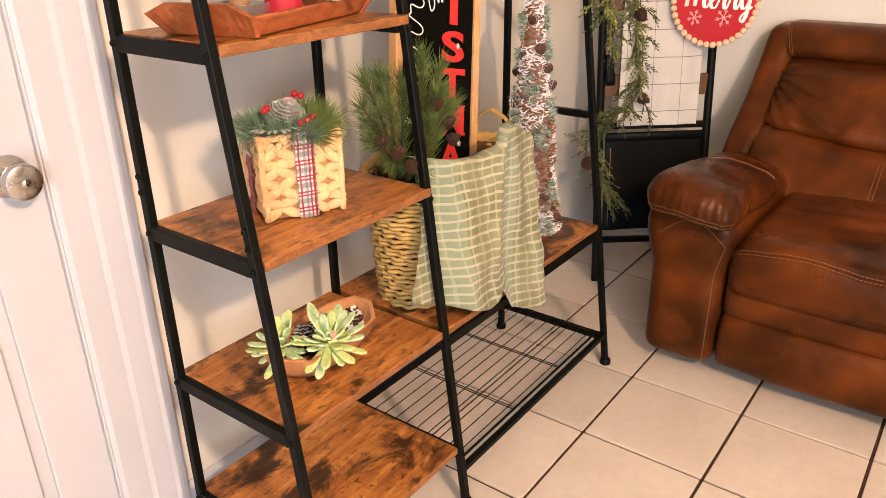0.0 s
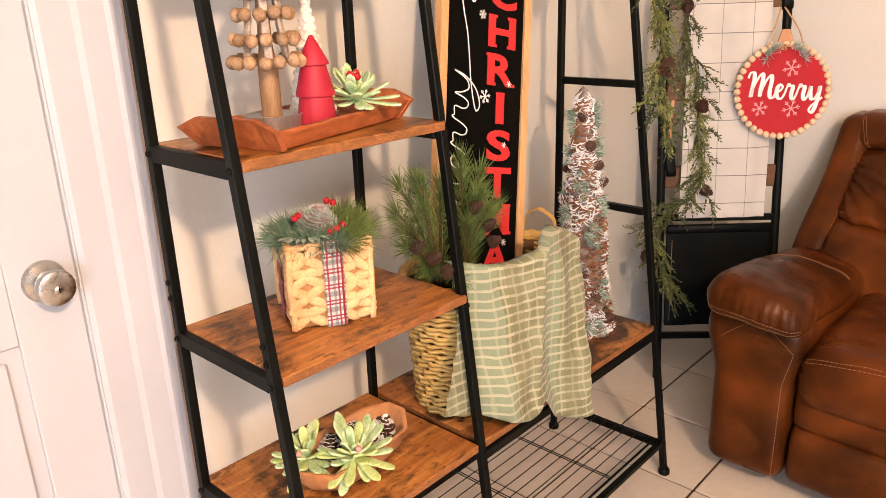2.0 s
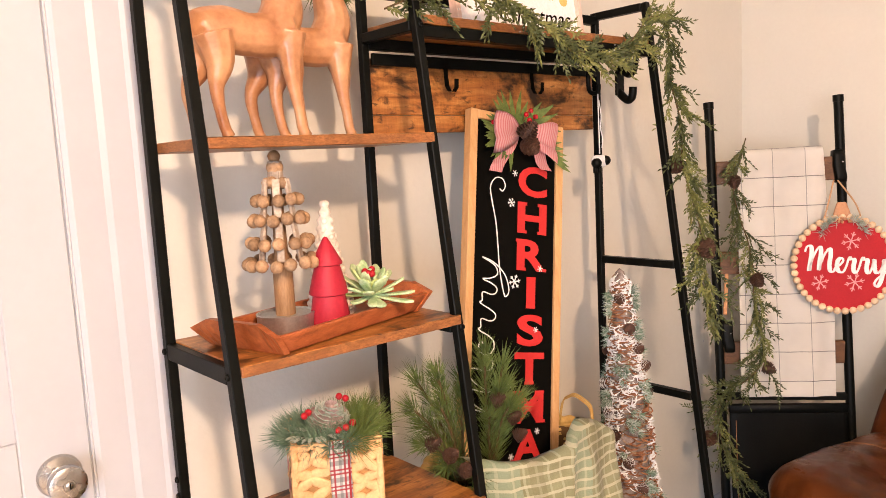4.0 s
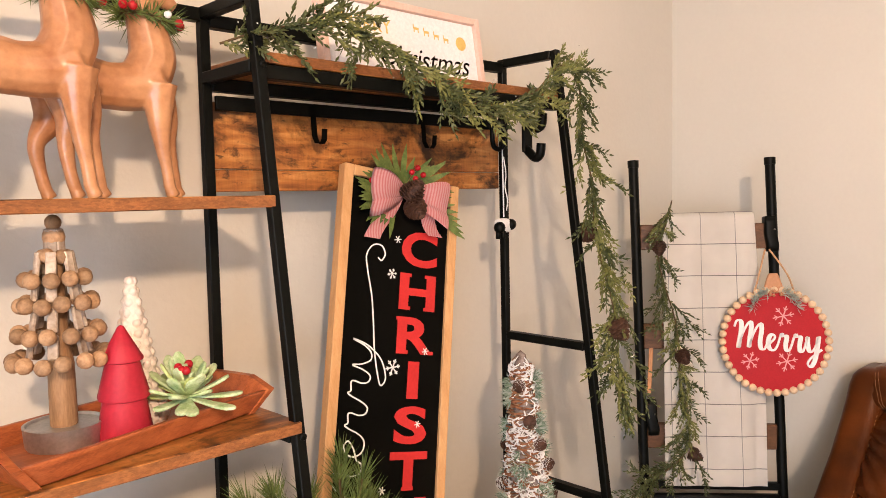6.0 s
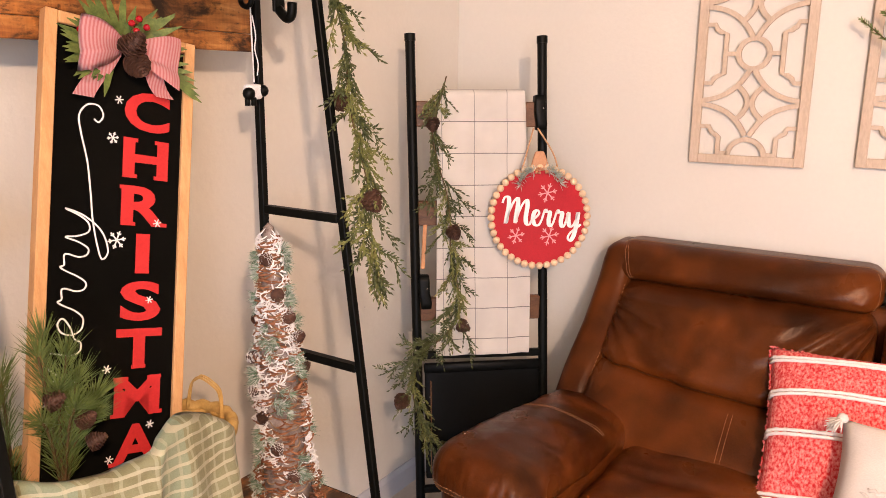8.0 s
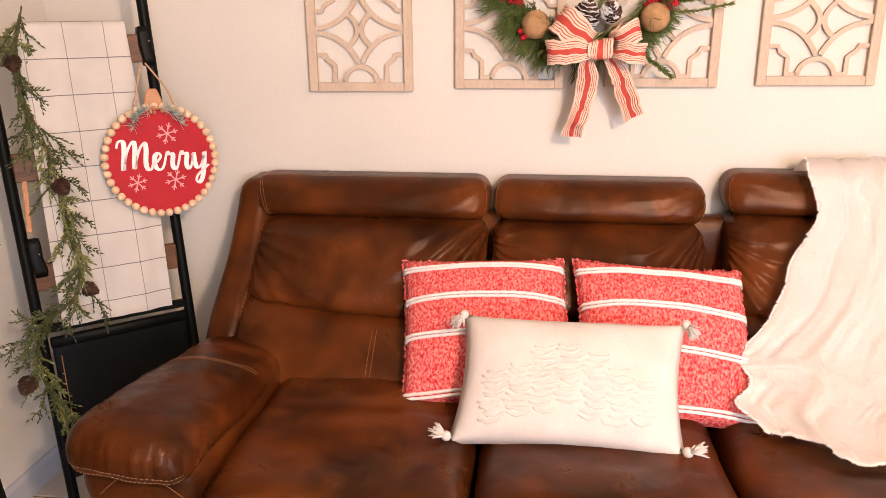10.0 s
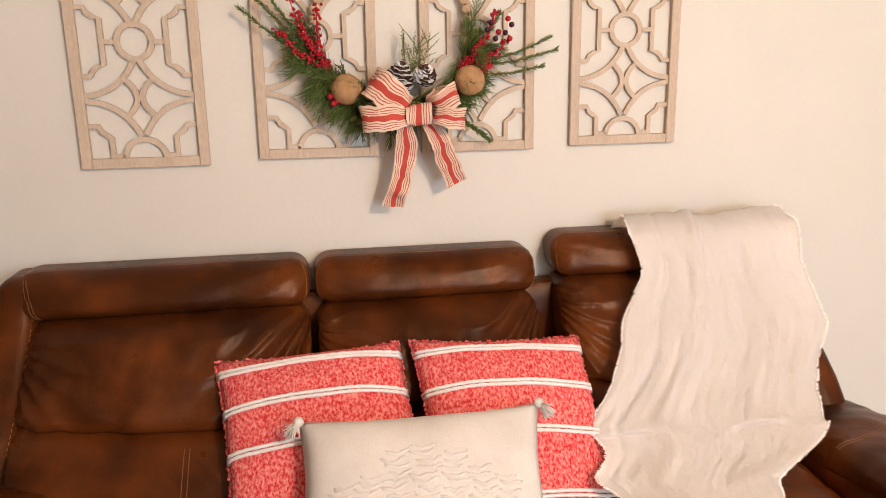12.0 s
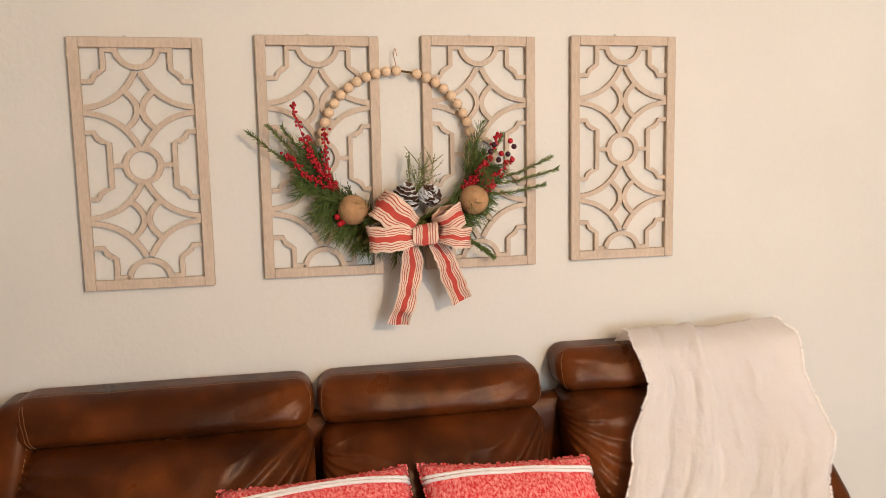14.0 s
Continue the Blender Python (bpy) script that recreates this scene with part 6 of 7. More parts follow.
def ladder_things():
    # checked blanket folded over the top rung
    b = on_ladder("throw_blanket", 0.05, 0.60, 0.0, "white blanket with a thin black window check folded over the rung", "blanket")
    h = (1.39 - 0.60) * SL

    def f(u, v):
        w0, w1 = 0.262 + 0.03 * min(1, v * 1.6), 0.0
        x = 0.018 - 0.014 * v + u * w0
        fold = 0.004 * math.sin(u * 9 + v * 2) + 0.003 * math.sin(u * 23 + 3 * v)
        if v < 0.06:
            a = v / 0.06 * math.pi / 2
            return Vector((x, h + 0.004 + 0.018 * math.sin(math.pi / 2 - a) - 0.018 + 0.012, 0.027 * math.sin(a) + 0.002))
        return Vector((x, h + 0.0 - (v - 0.06) / 0.94 * (h - 0.003), 0.027 + 0.004 * v + fold * min(1, (v - 0.06) * 8)))
    bm = surface(f, 26, 50)
    bmesh.ops.solidify(bm, geom=bm.faces[:], thickness=-0.006)
    part("cloth", bm, "grid_cloth", b)
    bm = surface(lambda u, v: Vector((0.02 + u * 0.25, h - 0.006 - v * (h * 0.75), -0.022 - 0.004 * math.sin(u * 8))), 10, 12)
    bmesh.ops.solidify(bm, geom=bm.faces[:], thickness=0.004)
    part("back_fold", bm, "grid_cloth", b)
    # loose folded edge that shows at one side
    bm = surface(lambda u, v: Vector((0.255 + 0.03 * u + 0.012 * v, h - 0.01 - v * 0.34, 0.012 - 0.014 * u)), 5, 12)
    bmesh.ops.solidify(bm, geom=bm.faces[:], thickness=0.004)
    part("side_fold", bm, "grid_cloth", b)
    # black hanging panel below
    p = on_ladder("black_bag", LW / 2, 0.21, 0.012, "black coated cloth bag panel hung between the rails", "bag")
    hh = (0.575 - 0.21) * SL
    bm = soft_box((LW - 0.034, hh, 0.012), 0.004, 12, lambda v: Vector((v.x, v.y + hh / 2, v.z + 0.004 * math.sin(v.x * 30) * (0.5 - v.y / hh))))
    part("body", bm, "black_cloth", p)
    part("top_hem", box((LW - 0.030, 0.030, 0.020), (0, hh - 0.012, 0.001), 0.004), "black_cloth", p)
    part("seam", tube([(-0.165, 0.02, 0.009), (-0.163, hh - 0.05, 0.009)], 0.0012, 5), "thread", p)
    for k, (a, z) in enumerate(((0.024, 0.80), (LW - 0.012, 1.34))):
        c = on_ladder("rail_clip", a, z, 0.008, "black plastic clip on the ladder rail", "clip")
        bm = soft_box((0.034, 0.105, 0.04), 0.006, 4, lambda v: Vector((v.x + (0.006 if v.y < 0 else 0), v.y, v.z)))
        part("body", bm, "black", c)
        part("screw", ball((0.008, 0.012, 0.021), 0.003, seg=8), "steel", c)
    s = on_ladder("strap", 0.030, 0.97, 0.004, "thin tan wooden strip beside the rail", "strap")
    part("strip", box((0.012, 0.20, 0.006), (0, 0.0, 0), 0.001, pose(0, 0, 0, 0, 0, -4)), "bowl_wood", s, smooth=False)
    # round hanging sign
    r = 0.150
    d = on_ladder("hanging_sign", 0.373, 1.03, 0.058, "round red holiday sign edged with wooden beads", "sign")
    part("disc", lathe([(0, -0.004), (r - 0.006, -0.004), (r - 0.006, 0.003), (0, 0.003)], 64), "disc_red", d, angle=40)
    n = 40
    for i in range(n):
        a = i * math.tau / n
        part("bead", ball((r * math.cos(a) * 0.985, r * math.sin(a) * 0.985, 0.002), 0.0116, seg=10, squash=(1, 1, 1)), "bead_pale", d)
    pts, ln = script_word("Merry", 0.046)
    mm = Matrix.Translation((-0.118, -0.018, 0.0032)) @ pose(0, 0, 0, 0, 0, -4) @ Matrix.Diagonal((0.245 / ln, 1, 1, 1))
    part("script", flat_stroke(pts, lambda k, dd: 0.0058 + 0.0062 * max(0, -dd.y) ** 1.0, 0.003, mm), "white_paint", d, smooth=False)
    for x, y, q in ((0.024, 0.072, 0.030), (-0.072, -0.055, 0.026), (0.03, -0.058, 0.030)):
        part("snowflake", snowflake((x, y), q, 0.0032, Matrix.Translation((0, 0, 0.0032)), depth=0.0008), "faded_pink", d, smooth=False)
    part("cap", soft_box((0.052, 0.055, 0.012), 0.005, 6, lambda v: Vector((v.x * (1 - 0.5 * max(0, v.y + 0.01) / 0.037), v.y + r + 0.018, v.z))), "tan_wood", d)
    for sg in (-1, 1):
        part("twine", tube(curve_through([(sg * 0.058, r - 0.02, 0.004), (sg * 0.04, r + 0.04, 0.002), (sg * 0.006 - 0.008, r + 0.115, -0.02)], 5), 0.0028, 6), "twine", d)
    rng = random.Random(66)
    for sg in (-1, 1):
        bm = bmesh.new()
        for i in range(9):
            tuft(bm, (sg * (0.02 + 0.005 * i), r - 0.012 - 0.0006 * i * i, 0.008), (sg * 0.6, 0.5 - 0.15 * (i % 3), 0.5), 18, 0.03, 0.0016, rng, 0.9)
        part("needles", bm, "frost", d, "frosted needles", smooth=False)
    bm = bmesh.new()
    for i in range(14):
        ball((rng.uniform(-0.02, 0.03), r - 0.012 + rng.uniform(-0.006, 0.008), 0.008 + rng.uniform(0, 0.008)), 0.005, bm, 5)
    part("seed_cluster", bm, "tan_wood", d, smooth=False)
    # garland winding down the rail
    path = [(0.10, 1.44, 0.05), (0.08, 1.37, 0.05), (0.055, 1.29, 0.05), (0.068, 1.20, 0.052), (0.094, 1.10, 0.055), (0.103, 1.01, 0.055), (0.103, 0.90, 0.055), (0.12, 0.84, 0.055), (0.122, 0.73, 0.055), (0.07, 0.665, 0.055), (0.0, 0.615, 0.05), (-0.022, 0.53, 0.05), (-0.01, 0.44, 0.05), (0.018, 0.37, 0.05), (0.05, 0.345, 0.05)]
    garland_thing("garland", curve_through([lad(*q) for q in path], 5), "frosted cedar garland with pinecones wound down the ladder", 202, 84, tuple(lad(0.08, 0.8, 0.05)), 0.098, ((lad(0.055, 1.30, 0.07), 0.019), (lad(0.112, 0.985, 0.075), 0.02), (lad(0.135, 0.705, 0.075), 0.019), (lad(-0.058, 0.475, 0.07), 0.022)), lean=(-0.1, -0.08, 0.0))


ladder_things()


def small_hung_things():
    x = -1.155
    s = thing("hanging_ornament", (x, YB - 0.053, 1.40), "small black and white ornament on a white cord", "ornament")
    part("cord", tube([(0.0, 0, 0.19), (0.001, 0, 0.10), (0.002, 0, 0.02)], 0.0017, 6), "snow", s)
    part("cord", tube(curve_through([(0.004, 0.0, 0.16), (0.012, 0, 0.12), (0.008, 0, 0.09), (0.016, 0, 0.06), (0.012, 0, 0.035)], 5), 0.0014, 6), "snow", s)
    part("body", soft_box((0.05, 0.02, 0.034), 0.012, 6), "snow", s, "white middle")
    for dx, r in ((-0.018, 0.014), (0.022, 0.0135)):
        part("patch", ball((dx, -0.004, 0.002 if dx > 0 else -0.004), r, seg=10), "black", s, "black patch")
    for dx in (-0.022, -0.004):
        part("leg", tube([(dx, -0.003, -0.012), (dx, -0.003, -0.03)], 0.006, 8), "black", s)
    part("hook", tube(curve_through([(0.0, 0.03, 0.235), (0.0, 0.028, 0.19), (0.0, 0.012, 0.178), (0.0, -0.002, 0.184), (0.0, -0.004, 0.20)], 4), 0.006, 8), "black", s)
    k = thing("side_hook", (XR - 0.012, -0.11, 1.60), "black double metal side hook on the hall tree", "hook")
    part("plate", bar((0, 0.0, 0.085), (0, 0.0, -0.03), 0.008, 0.032), "black", k, smooth=False)
    for z, y in ((0.045, -0.045), (-0.022, -0.040)):
        part("prong", tube(curve_through([(0, 0.002, z), (-0.002, y * 0.6, z - 0.022), (-0.003, y, z - 0.016), (-0.003, y * 1.1, z + 0.010)], 4), 0.0105, 8), "black", k)


small_hung_things()

# ---- things on the sofa ----
M["red_knit"] = woven_mat("heathered_red_knit", (0.56, 0.014, 0.018), [], 0.95, 175, 0.9, 0.004, (0.76, 0.27, 0.24), 0.09, fuzz=0.0, stretch=(1, 0.62, 1))
M["cord_white"] = plain("white_cord", (0.72, 0.66, 0.62), (0.80, 0.75, 0.71), 0.9, scale=50, fine=300, bump=0.4)
M["cream_cloth"] = plain("cream_cotton", (0.57, 0.52, 0.47), (0.64, 0.595, 0.545), 0.9, scale=14, fine=260, bump=0.5, mixf=0.12, spec=0.1)
M["sherpa"] = plain("cream_sherpa", (0.96, 0.885, 0.81), (0.98, 0.915, 0.855), 0.95, scale=10, fine=75, bump=0.45, dist=0.006, mixf=0.03, spec=0.05)


def pillow_frame(bl, br, tl):
    """Axes of a pillow from three of its corners."""
    bl, br, tl = Vector(bl), Vector(br), Vector(tl)
    x, y = br - bl, tl - bl
    w, h = x.length, y.length
    x.normalize()
    skew = y.dot(x)
    n = x.cross(y).normalized()
    y = n.cross(x)
    h = (tl - bl).dot(y)
    m = Matrix((x, y, n)).transposed().to_4x4()
    m.translation = bl + x * (w + skew) / 2 + y * h / 2
    return m, w, h, skew


def pillow_point(w, h, thick, seed, pinch=0.05, skew=0.0):
    def f(a, b, side):
        """a, b in -1..1 over the face; side 1 front, -1 back."""
        e = (1 - a * a) * (1 - b * b)
        puff = thick / 2 * max(0, e) ** 0.42
        k = 1 - pinch * (1 - abs(a)) * abs(b) * 0 - pinch * ((1 - a * a) * b * b)
        q = 1 - pinch * ((1 - b * b) * a * a)
        x, y = a * w / 2 * q + b * skew / 2, b * h / 2 * k
        z = side * puff
        p = Vector((x, y, z))
        return p + rumple(Vector((x, y, side)), 0.006 * max(0, e) ** 0.3, 7, seed)
    return f


def pillow_mesh(fn, n=26):
    bm = bmesh.new()
    for side in (1, -1):
        surface(lambda u, v: fn(2 * u - 1, 2 * v - 1, side), n, n, bm=bm)
    bmesh.ops.remove_doubles(bm, verts=bm.verts, dist=0.0008)
    return bm


def red_pillow(bl, br, tl, seed):
    m, w, h, skew = pillow_frame(bl, br, tl)
    g = new("throw_pillow")
    g.matrix_world = m
    tagged(g, "heathered red knit throw pillow with white cord stripes", "pillow", "red pillows on the sofa")
    fn = pillow_point(w, h, 0.15, seed, 0.05, skew)
    part("cover", pillow_mesh(fn, 30), "red_knit", g)
    rng = random.Random(seed)
    # nubbly loops standing off the knit along its seams
    bm = bmesh.new()
    for i in range(280):
        s = rng.choice(("t", "l", "r"))
        q = rng.uniform(-1, 1)
        a, b = {"t": (q, 1), "l": (-1, q), "r": (1, q)}[s]
        p = fn(a, b, 1)
        ball(p + Vector((rng.gauss(0, 0.001), rng.gauss(0, 0.001), rng.gauss(0, 0.002))), rng.uniform(0.0025, 0.0045), bm, 5)
    part("fringe", bm, "red_knit", g)
    for fr in (0.80, 0.32, -0.18, -0.90) if seed % 2 else (0.80, 0.32, -0.22, -0.88):
        for dy in (-0.0052, 0.0052):
            pts = []
            for i in range(41):
                a = -1 + 2 * i / 40
                b = fr + 2 * dy / h + 0.015 * math.sin(a * 3 + seed)
                if fr < -0.8:
                    b += 0.10 * max(0, abs(a) - 0.75) ** 1 * 2 * (1 if (a > 0) == bool(seed % 2) else 0.2)
                p = fn(a, b, 1)
                pts.append(p + Vector((0, 0, 0.003 + 0.0012 * math.sin(i * 2.6))))
            part("cord", tube(pts, [0.0041 + 0.0008 * (i % 2) for i in range(41)], 7), "cord_white", g)


red_pillow((-0.59, -1.090, 0.458), (-0.59, -1.545, 0.478), (-0.268, -1.044, 0.748), 1)
red_pillow((-0.60, -1.545, 0.460), (-0.60, -1.990, 0.440), (-0.290, -1.522, 0.776), 2)


def white_pillow():
    m, w, h, skew = pillow_frame((-0.755, -1.225, 0.462), (-0.765, -1.765, 0.462), (-0.53, -1.246, 0.696))
    g = new("lumbar_pillow")
    g.matrix_world = m
    tagged(g, "cream cotton lumbar pillow with tufted pattern and corner tassels", "pillow")
    fn = pillow_point(w, h, 0.16, 9.0, 0.07, skew)
    part("cover", pillow_mesh(fn, 28), "cream_cloth", g)
    rng = random.Random(4)
    # raised scalloped tufting in stepped columns
    for c in range(7):
        a = -0.66 + c * 0.215
        top, bot = ((0.05, -0.72), (0.15, -0.62), (0.45, -0.55), (0.50, -0.42), (0.36, -0.62), (0.15, -0.66), (0.02, -0.62))[c]
        rows = int((top - bot) / 0.085)
        bm = bmesh.new()
        for j in range(rows):
            b = bot + (top - bot) * (j + 0.5) / rows + rng.uniform(-0.01, 0.01)
            pts = []
            for i in range(9):
                s = i / 8
                pts.append(fn(a - 0.10 + 0.20 * s + 0.03 * math.sin(j * 1.7 + c) + rng.uniform(-0.008, 0.008), b - 0.05 * math.sin(s * math.pi) + rng.uniform(-0.02, 0.02), 1) + Vector((0, 0, -0.0022 + rng.uniform(0, 0.0012))))
            tube(pts, [0.002] + [0.0042 * rng.uniform(0.8, 1.15) for _ in range(7)] + [0.002], 8, bm=bm)
        part("tufting", bm, "cream_cloth", g)
    for a, b in ((-1, 1), (1, 1), (-1, -1), (1, -1)):
        p = fn(a, b, 1) + (Vector((0, 0, 0)) if b > 0 else Vector((0, 0.014, 0.022)))
        bm = bmesh.new()
        d = Vector((a * 0.45, -0.75, 0.4) if b > 0 else (a * 0.5, 0.05, 0.5)).normalized()
        ball(p, 0.013, bm, 8)
        for i in range(60):
            v = (d + Vector((rng.gauss(0, 0.2), rng.gauss(0, 0.2), rng.gauss(0, 0.2)))).normalized()
            L = rng.uniform(0.032, 0.05)
            tube([p, p + v * L * 0.5, p + v * L + Vector((0, 0, -0.004))], [0.003, 0.0024, 0.0012], 4, bm=bm)
        part("tassel", bm, "cream_cloth", g)


white_pillow()


def sofa_throw():
    o = Vector((-0.4, -2.4, 0.48))
    g = thing("throw_blanket", tuple(o), "cream plush throw draped over the sofa's back and seat", "blanket")
    # run of the cloth: behind the back, over the top, down the back, along the seat
    run = [(-0.05, 0.80), (-0.04, 0.94), (-0.075, 1.012), (-0.15, 0.985), (-0.195, 0.90), (-0.235, 0.82), (-0.305, 0.735), (-0.395, 0.652), (-0.49, 0.590), (-0.585, 0.550), (-0.68, 0.524), (-0.77, 0.508), (-0.87, 0.498)]
    line = curve_through([(x, 0, z) for x, z in run], 8)
    n = len(line)

    def f(u, v):
        k = v * (n - 1)
        j = min(int(k), n - 2)
        p = line[j].lerp(line[j + 1], k - j)
        left = -2.180 + 0.03 * min(1, v * 2.5) + 0.012 * math.sin(v * 31) + 0.02 * max(0, v - 0.30) * 3 + 0.20 * max(0, min(1, (v - 0.42) / 0.25)) ** 1.3 - 0.05 * max(0, v - 0.85) * 6
        right = -2.655 + 0.015 * math.sin(v * 9) + 0.36 * max(0, v - 0.50) / 0.50 + 0.015 * math.sin(v * 23)
        y = left + (right - left) * u
        if v > 0.7:
            p = p + Vector((0.22 * (v - 0.7) / 0.3 * (1 - u) * 0.75 + 0.02 * math.sin(u * 11) + 0.16 * max(0, u - 0.6) ** 2 / 0.16 * (v - 0.7) / 0.3, 0, 0))
        cr = u - 0.42 + 0.10 * v - 0.02 * math.sin(v * 7)
        fold = 0.022 * math.exp(-(cr / 0.10) ** 2) * (1 if cr < 0 else 0.25) + 0.010 * math.sin(u * 7 + 1.0 + v) - 0.012 * math.exp(-((u - 0.13 - 0.05 * math.sin(v * 5)) / 0.02) ** 2) + 0.007 * noise.noise(Vector((u * 9, v * 3, 1.0))) + 0.007 * noise.noise(Vector((u * 22, v * 8, 4.0))) + 0.003 * noise.noise(Vector((u * 50, v * 40, 6.0)))
        fold *= (0.35 + 0.65 * min(1, v * 3)) * (1 - 0.45 * min(1, max(0, v - 0.62) / 0.2))
        flat = min(1, max(0, (v - 0.6) / 0.25))
        off = Vector((-0.75 * (1 - flat), 0, 0.66 + 0.34 * flat)) if v > 0.2 else Vector((0, 0, 1))
        q = Vector((p.x, y, p.z)) + off * (fold + 0.012)
        q += rumple(Vector((q.x, q.y, q.z)), 0.007, 8, 2.0) + rumple(Vector((q.x, q.y, q.z)), 0.003, 24, 4.0)
        q.y += 0.012 * math.sin(v * 15) * (1 if u < 0.02 or u > 0.98 else 0.5)
        return q - o
    bm = surface(f, 70, 110)
    bmesh.ops.solidify(bm, geom=bm.faces[:], thickness=-0.014)
    part("cloth", bm, "sherpa", g)
    # plush pile standing off the hems
    rng = random.Random(17)
    bm = bmesh.new()
    for i in range(5200):
        k, side = rng.random(), rng.choice("lrb")
        u, v = {"l": (0.0, k), "r": (1.0, k), "b": (k, 1.0)}[side]
        d = {"l": Vector((-0.2, 1, 0.1)), "r": Vector((-0.2, -1, 0.1)), "b": Vector((-1, 0, 0.1))}[side]
        thin_needle(bm, f(u, v), d + Vector((rng.gauss(0, 0.5), rng.gauss(0, 0.5), rng.gauss(0, 0.5))), rng.uniform(0.004, 0.010), 0.0022, rng)
    part("fringe", bm, "sherpa", g, smooth=False)


sofa_throw()

# ---- wall panels ----
M["panel_wood"] = plain("whitewashed_tan_wood", (0.47, 0.365, 0.265), (0.55, 0.44, 0.335), 0.65, scale=22, fine=160, bump=0.15, stretch=(1, 1, 0.3))


def build_panel(y_mid, z_mid, roll):
    """Fretwork panel; local x along the wall, y up, z into the room."""
    W, H, fw, sw = 0.318, 0.632, 0.026, 0.0135
    m = Matrix(((0, 0, -1, 0), (-1, 0, 0, 0), (0, 1, 0, 0), (0, 0, 0, 1)))
    s = new("wall_panel")
    s.matrix_world = Matrix.Translation((-0.002, y_mid, z_mid)) @ m @ pose(0, 0, 0, 0, 0, roll)
    tagged(s, "pale tan carved fretwork wall panel", "wall decor", "fretwork panels over the sofa")
    d = 0.016
    for sx in (-1, 1):
        part("frame_side", box((fw, H, d), (sx * (W - fw) / 2, 0, d / 2), 0.0016), "panel_wood", s, smooth=False)
        part("frame_end", box((W - 2 * fw - 0.0004, fw, d - 0.0006), (0, sx * (H - fw) / 2, (d - 0.0006) / 2), 0.0016), "panel_wood", s, smooth=False)
    X, Y = W / 2 - fw, H / 2 - fw
    k = [0]

    def strip(pts, w=sw):
        k[0] += 1
        part("fret", flat_stroke([(*p, 0) for p in pts], w, 0.0095 + 0.00013 * (k[0] % 9), Matrix.Translation((0, 0, 0.0005))), "panel_wood", s, smooth=False)

    def bez(a, b, c, n=10):
        return [((1 - t) ** 2 * a[0] + 2 * t * (1 - t) * b[0] + t * t * c[0], (1 - t) ** 2 * a[1] + 2 * t * (1 - t) * b[1] + t * t * c[1]) for t in np.linspace(0, 1, n)]
    strip([(0.042 * math.cos(a), 0.042 * math.sin(a)) for a in np.linspace(0, math.tau, 33)])
    for sx in (-1, 1):
        strip([(sx * 0.048, 0), (sx * 0.079, 0)], 0.012)
        side = [(sx * (X + 0.001), 0.083), (sx * 0.112, 0.083), (sx * 0.106, 0.070), (sx * 0.092, 0.060), (sx * 0.078, 0.056), (sx * 0.078, -0.056), (sx * 0.092, -0.060), (sx * 0.106, -0.070), (sx * 0.112, -0.083), (sx * (X + 0.001), -0.083)]
        strip(side, 0.012)
        for sy in (-1, 1):
            c = 0.138 * sy
            # four-pointed star with hollow sides, and the waist inside it
            for up in (-1, 1):
                strip(bez((sx * (X + 0.001), c + up * 0.006), (sx * 0.045, c + up * 0.012), (sx * 0.006, c + up * 0.094)))
            strip([(sx * (0.006 + 0.036 * (q / 0.052) ** 2), c + q) for q in np.linspace(-0.052, 0.052, 11)])
            strip([(sx * 0.0795, sy * (Y + 0.001)), (sx * 0.0795, sy * 0.238), (sx * 0.088, sy * 0.232), (sx * 0.102, sy * 0.222), (sx * 0.108, sy * 0.208), (sx * (X + 0.001), sy * 0.208)], 0.012)
            strip([(sx * 0.049, sy * (Y - 0.005)), (sx * 0.085, sy * (Y - 0.005))], 0.011)
    for sy in (-1, 1):
        strip([(0.051 * math.cos(a), sy * (Y + 0.004 - 0.051 * math.sin(a))) for a in np.linspace(0.02, math.pi - 0.02, 17)])
    part("hanger", tube([(-0.03, H / 2, 0.006), (-0.025, H / 2 + 0.006, 0.005), (-0.02, H / 2, 0.006)], 0.0012, 5), "steel", s)
    return s


for yy, zz, rr in ((-0.882, 1.516, 0.2), (-1.328, 1.527, 0.0), (-1.762, 1.533, 0.2), (-2.186, 1.540, 0.3)):
    build_panel(yy, zz, rr)

# ---- wreath over the sofa ----
M["burlap"] = plain("burlap_ball", (0.32, 0.17, 0.07), (0.46, 0.27, 0.13), 0.9, scale=50, fine=420, bump=0.6)


def strip_uv(name, parent, f, n, width, label):
    """Ribbon along f(k) -> (point, across); its own mesh keeps the stripes lengthwise through an object space flattened at build."""
    bm = bmesh.new()
    uv = bm.loops.layers.uv.new("ribbon")
    cols = 13
    rows = []
    for i in range(n + 1):
        k = i / n
        p, ac = f(k)
        p, ac = Vector(p), Vector(ac)
        line = [p + ac * width * (j / (cols - 1) - 0.5) for j in range(cols)]
        line = [q + rumple(q, 0.0075, 26, 3.0) + rumple(q, 0.0035, 70, 8.0) for q in line]
        rows.append([(bm.verts.new(q), j / (cols - 1), k) for j, q in enumerate(line)])
    for r, q in zip(rows, rows[1:]):
        for j in range(cols - 1):
            vs = (r[j], r[j + 1], q[j + 1], q[j])
            fc = bm.faces.new([v[0] for v in vs])
            for lp, v in zip(fc.loops, vs):
                lp[uv].uv = (v[1], v[2])
    return part(name, bm, "ticking_uv", parent, label)


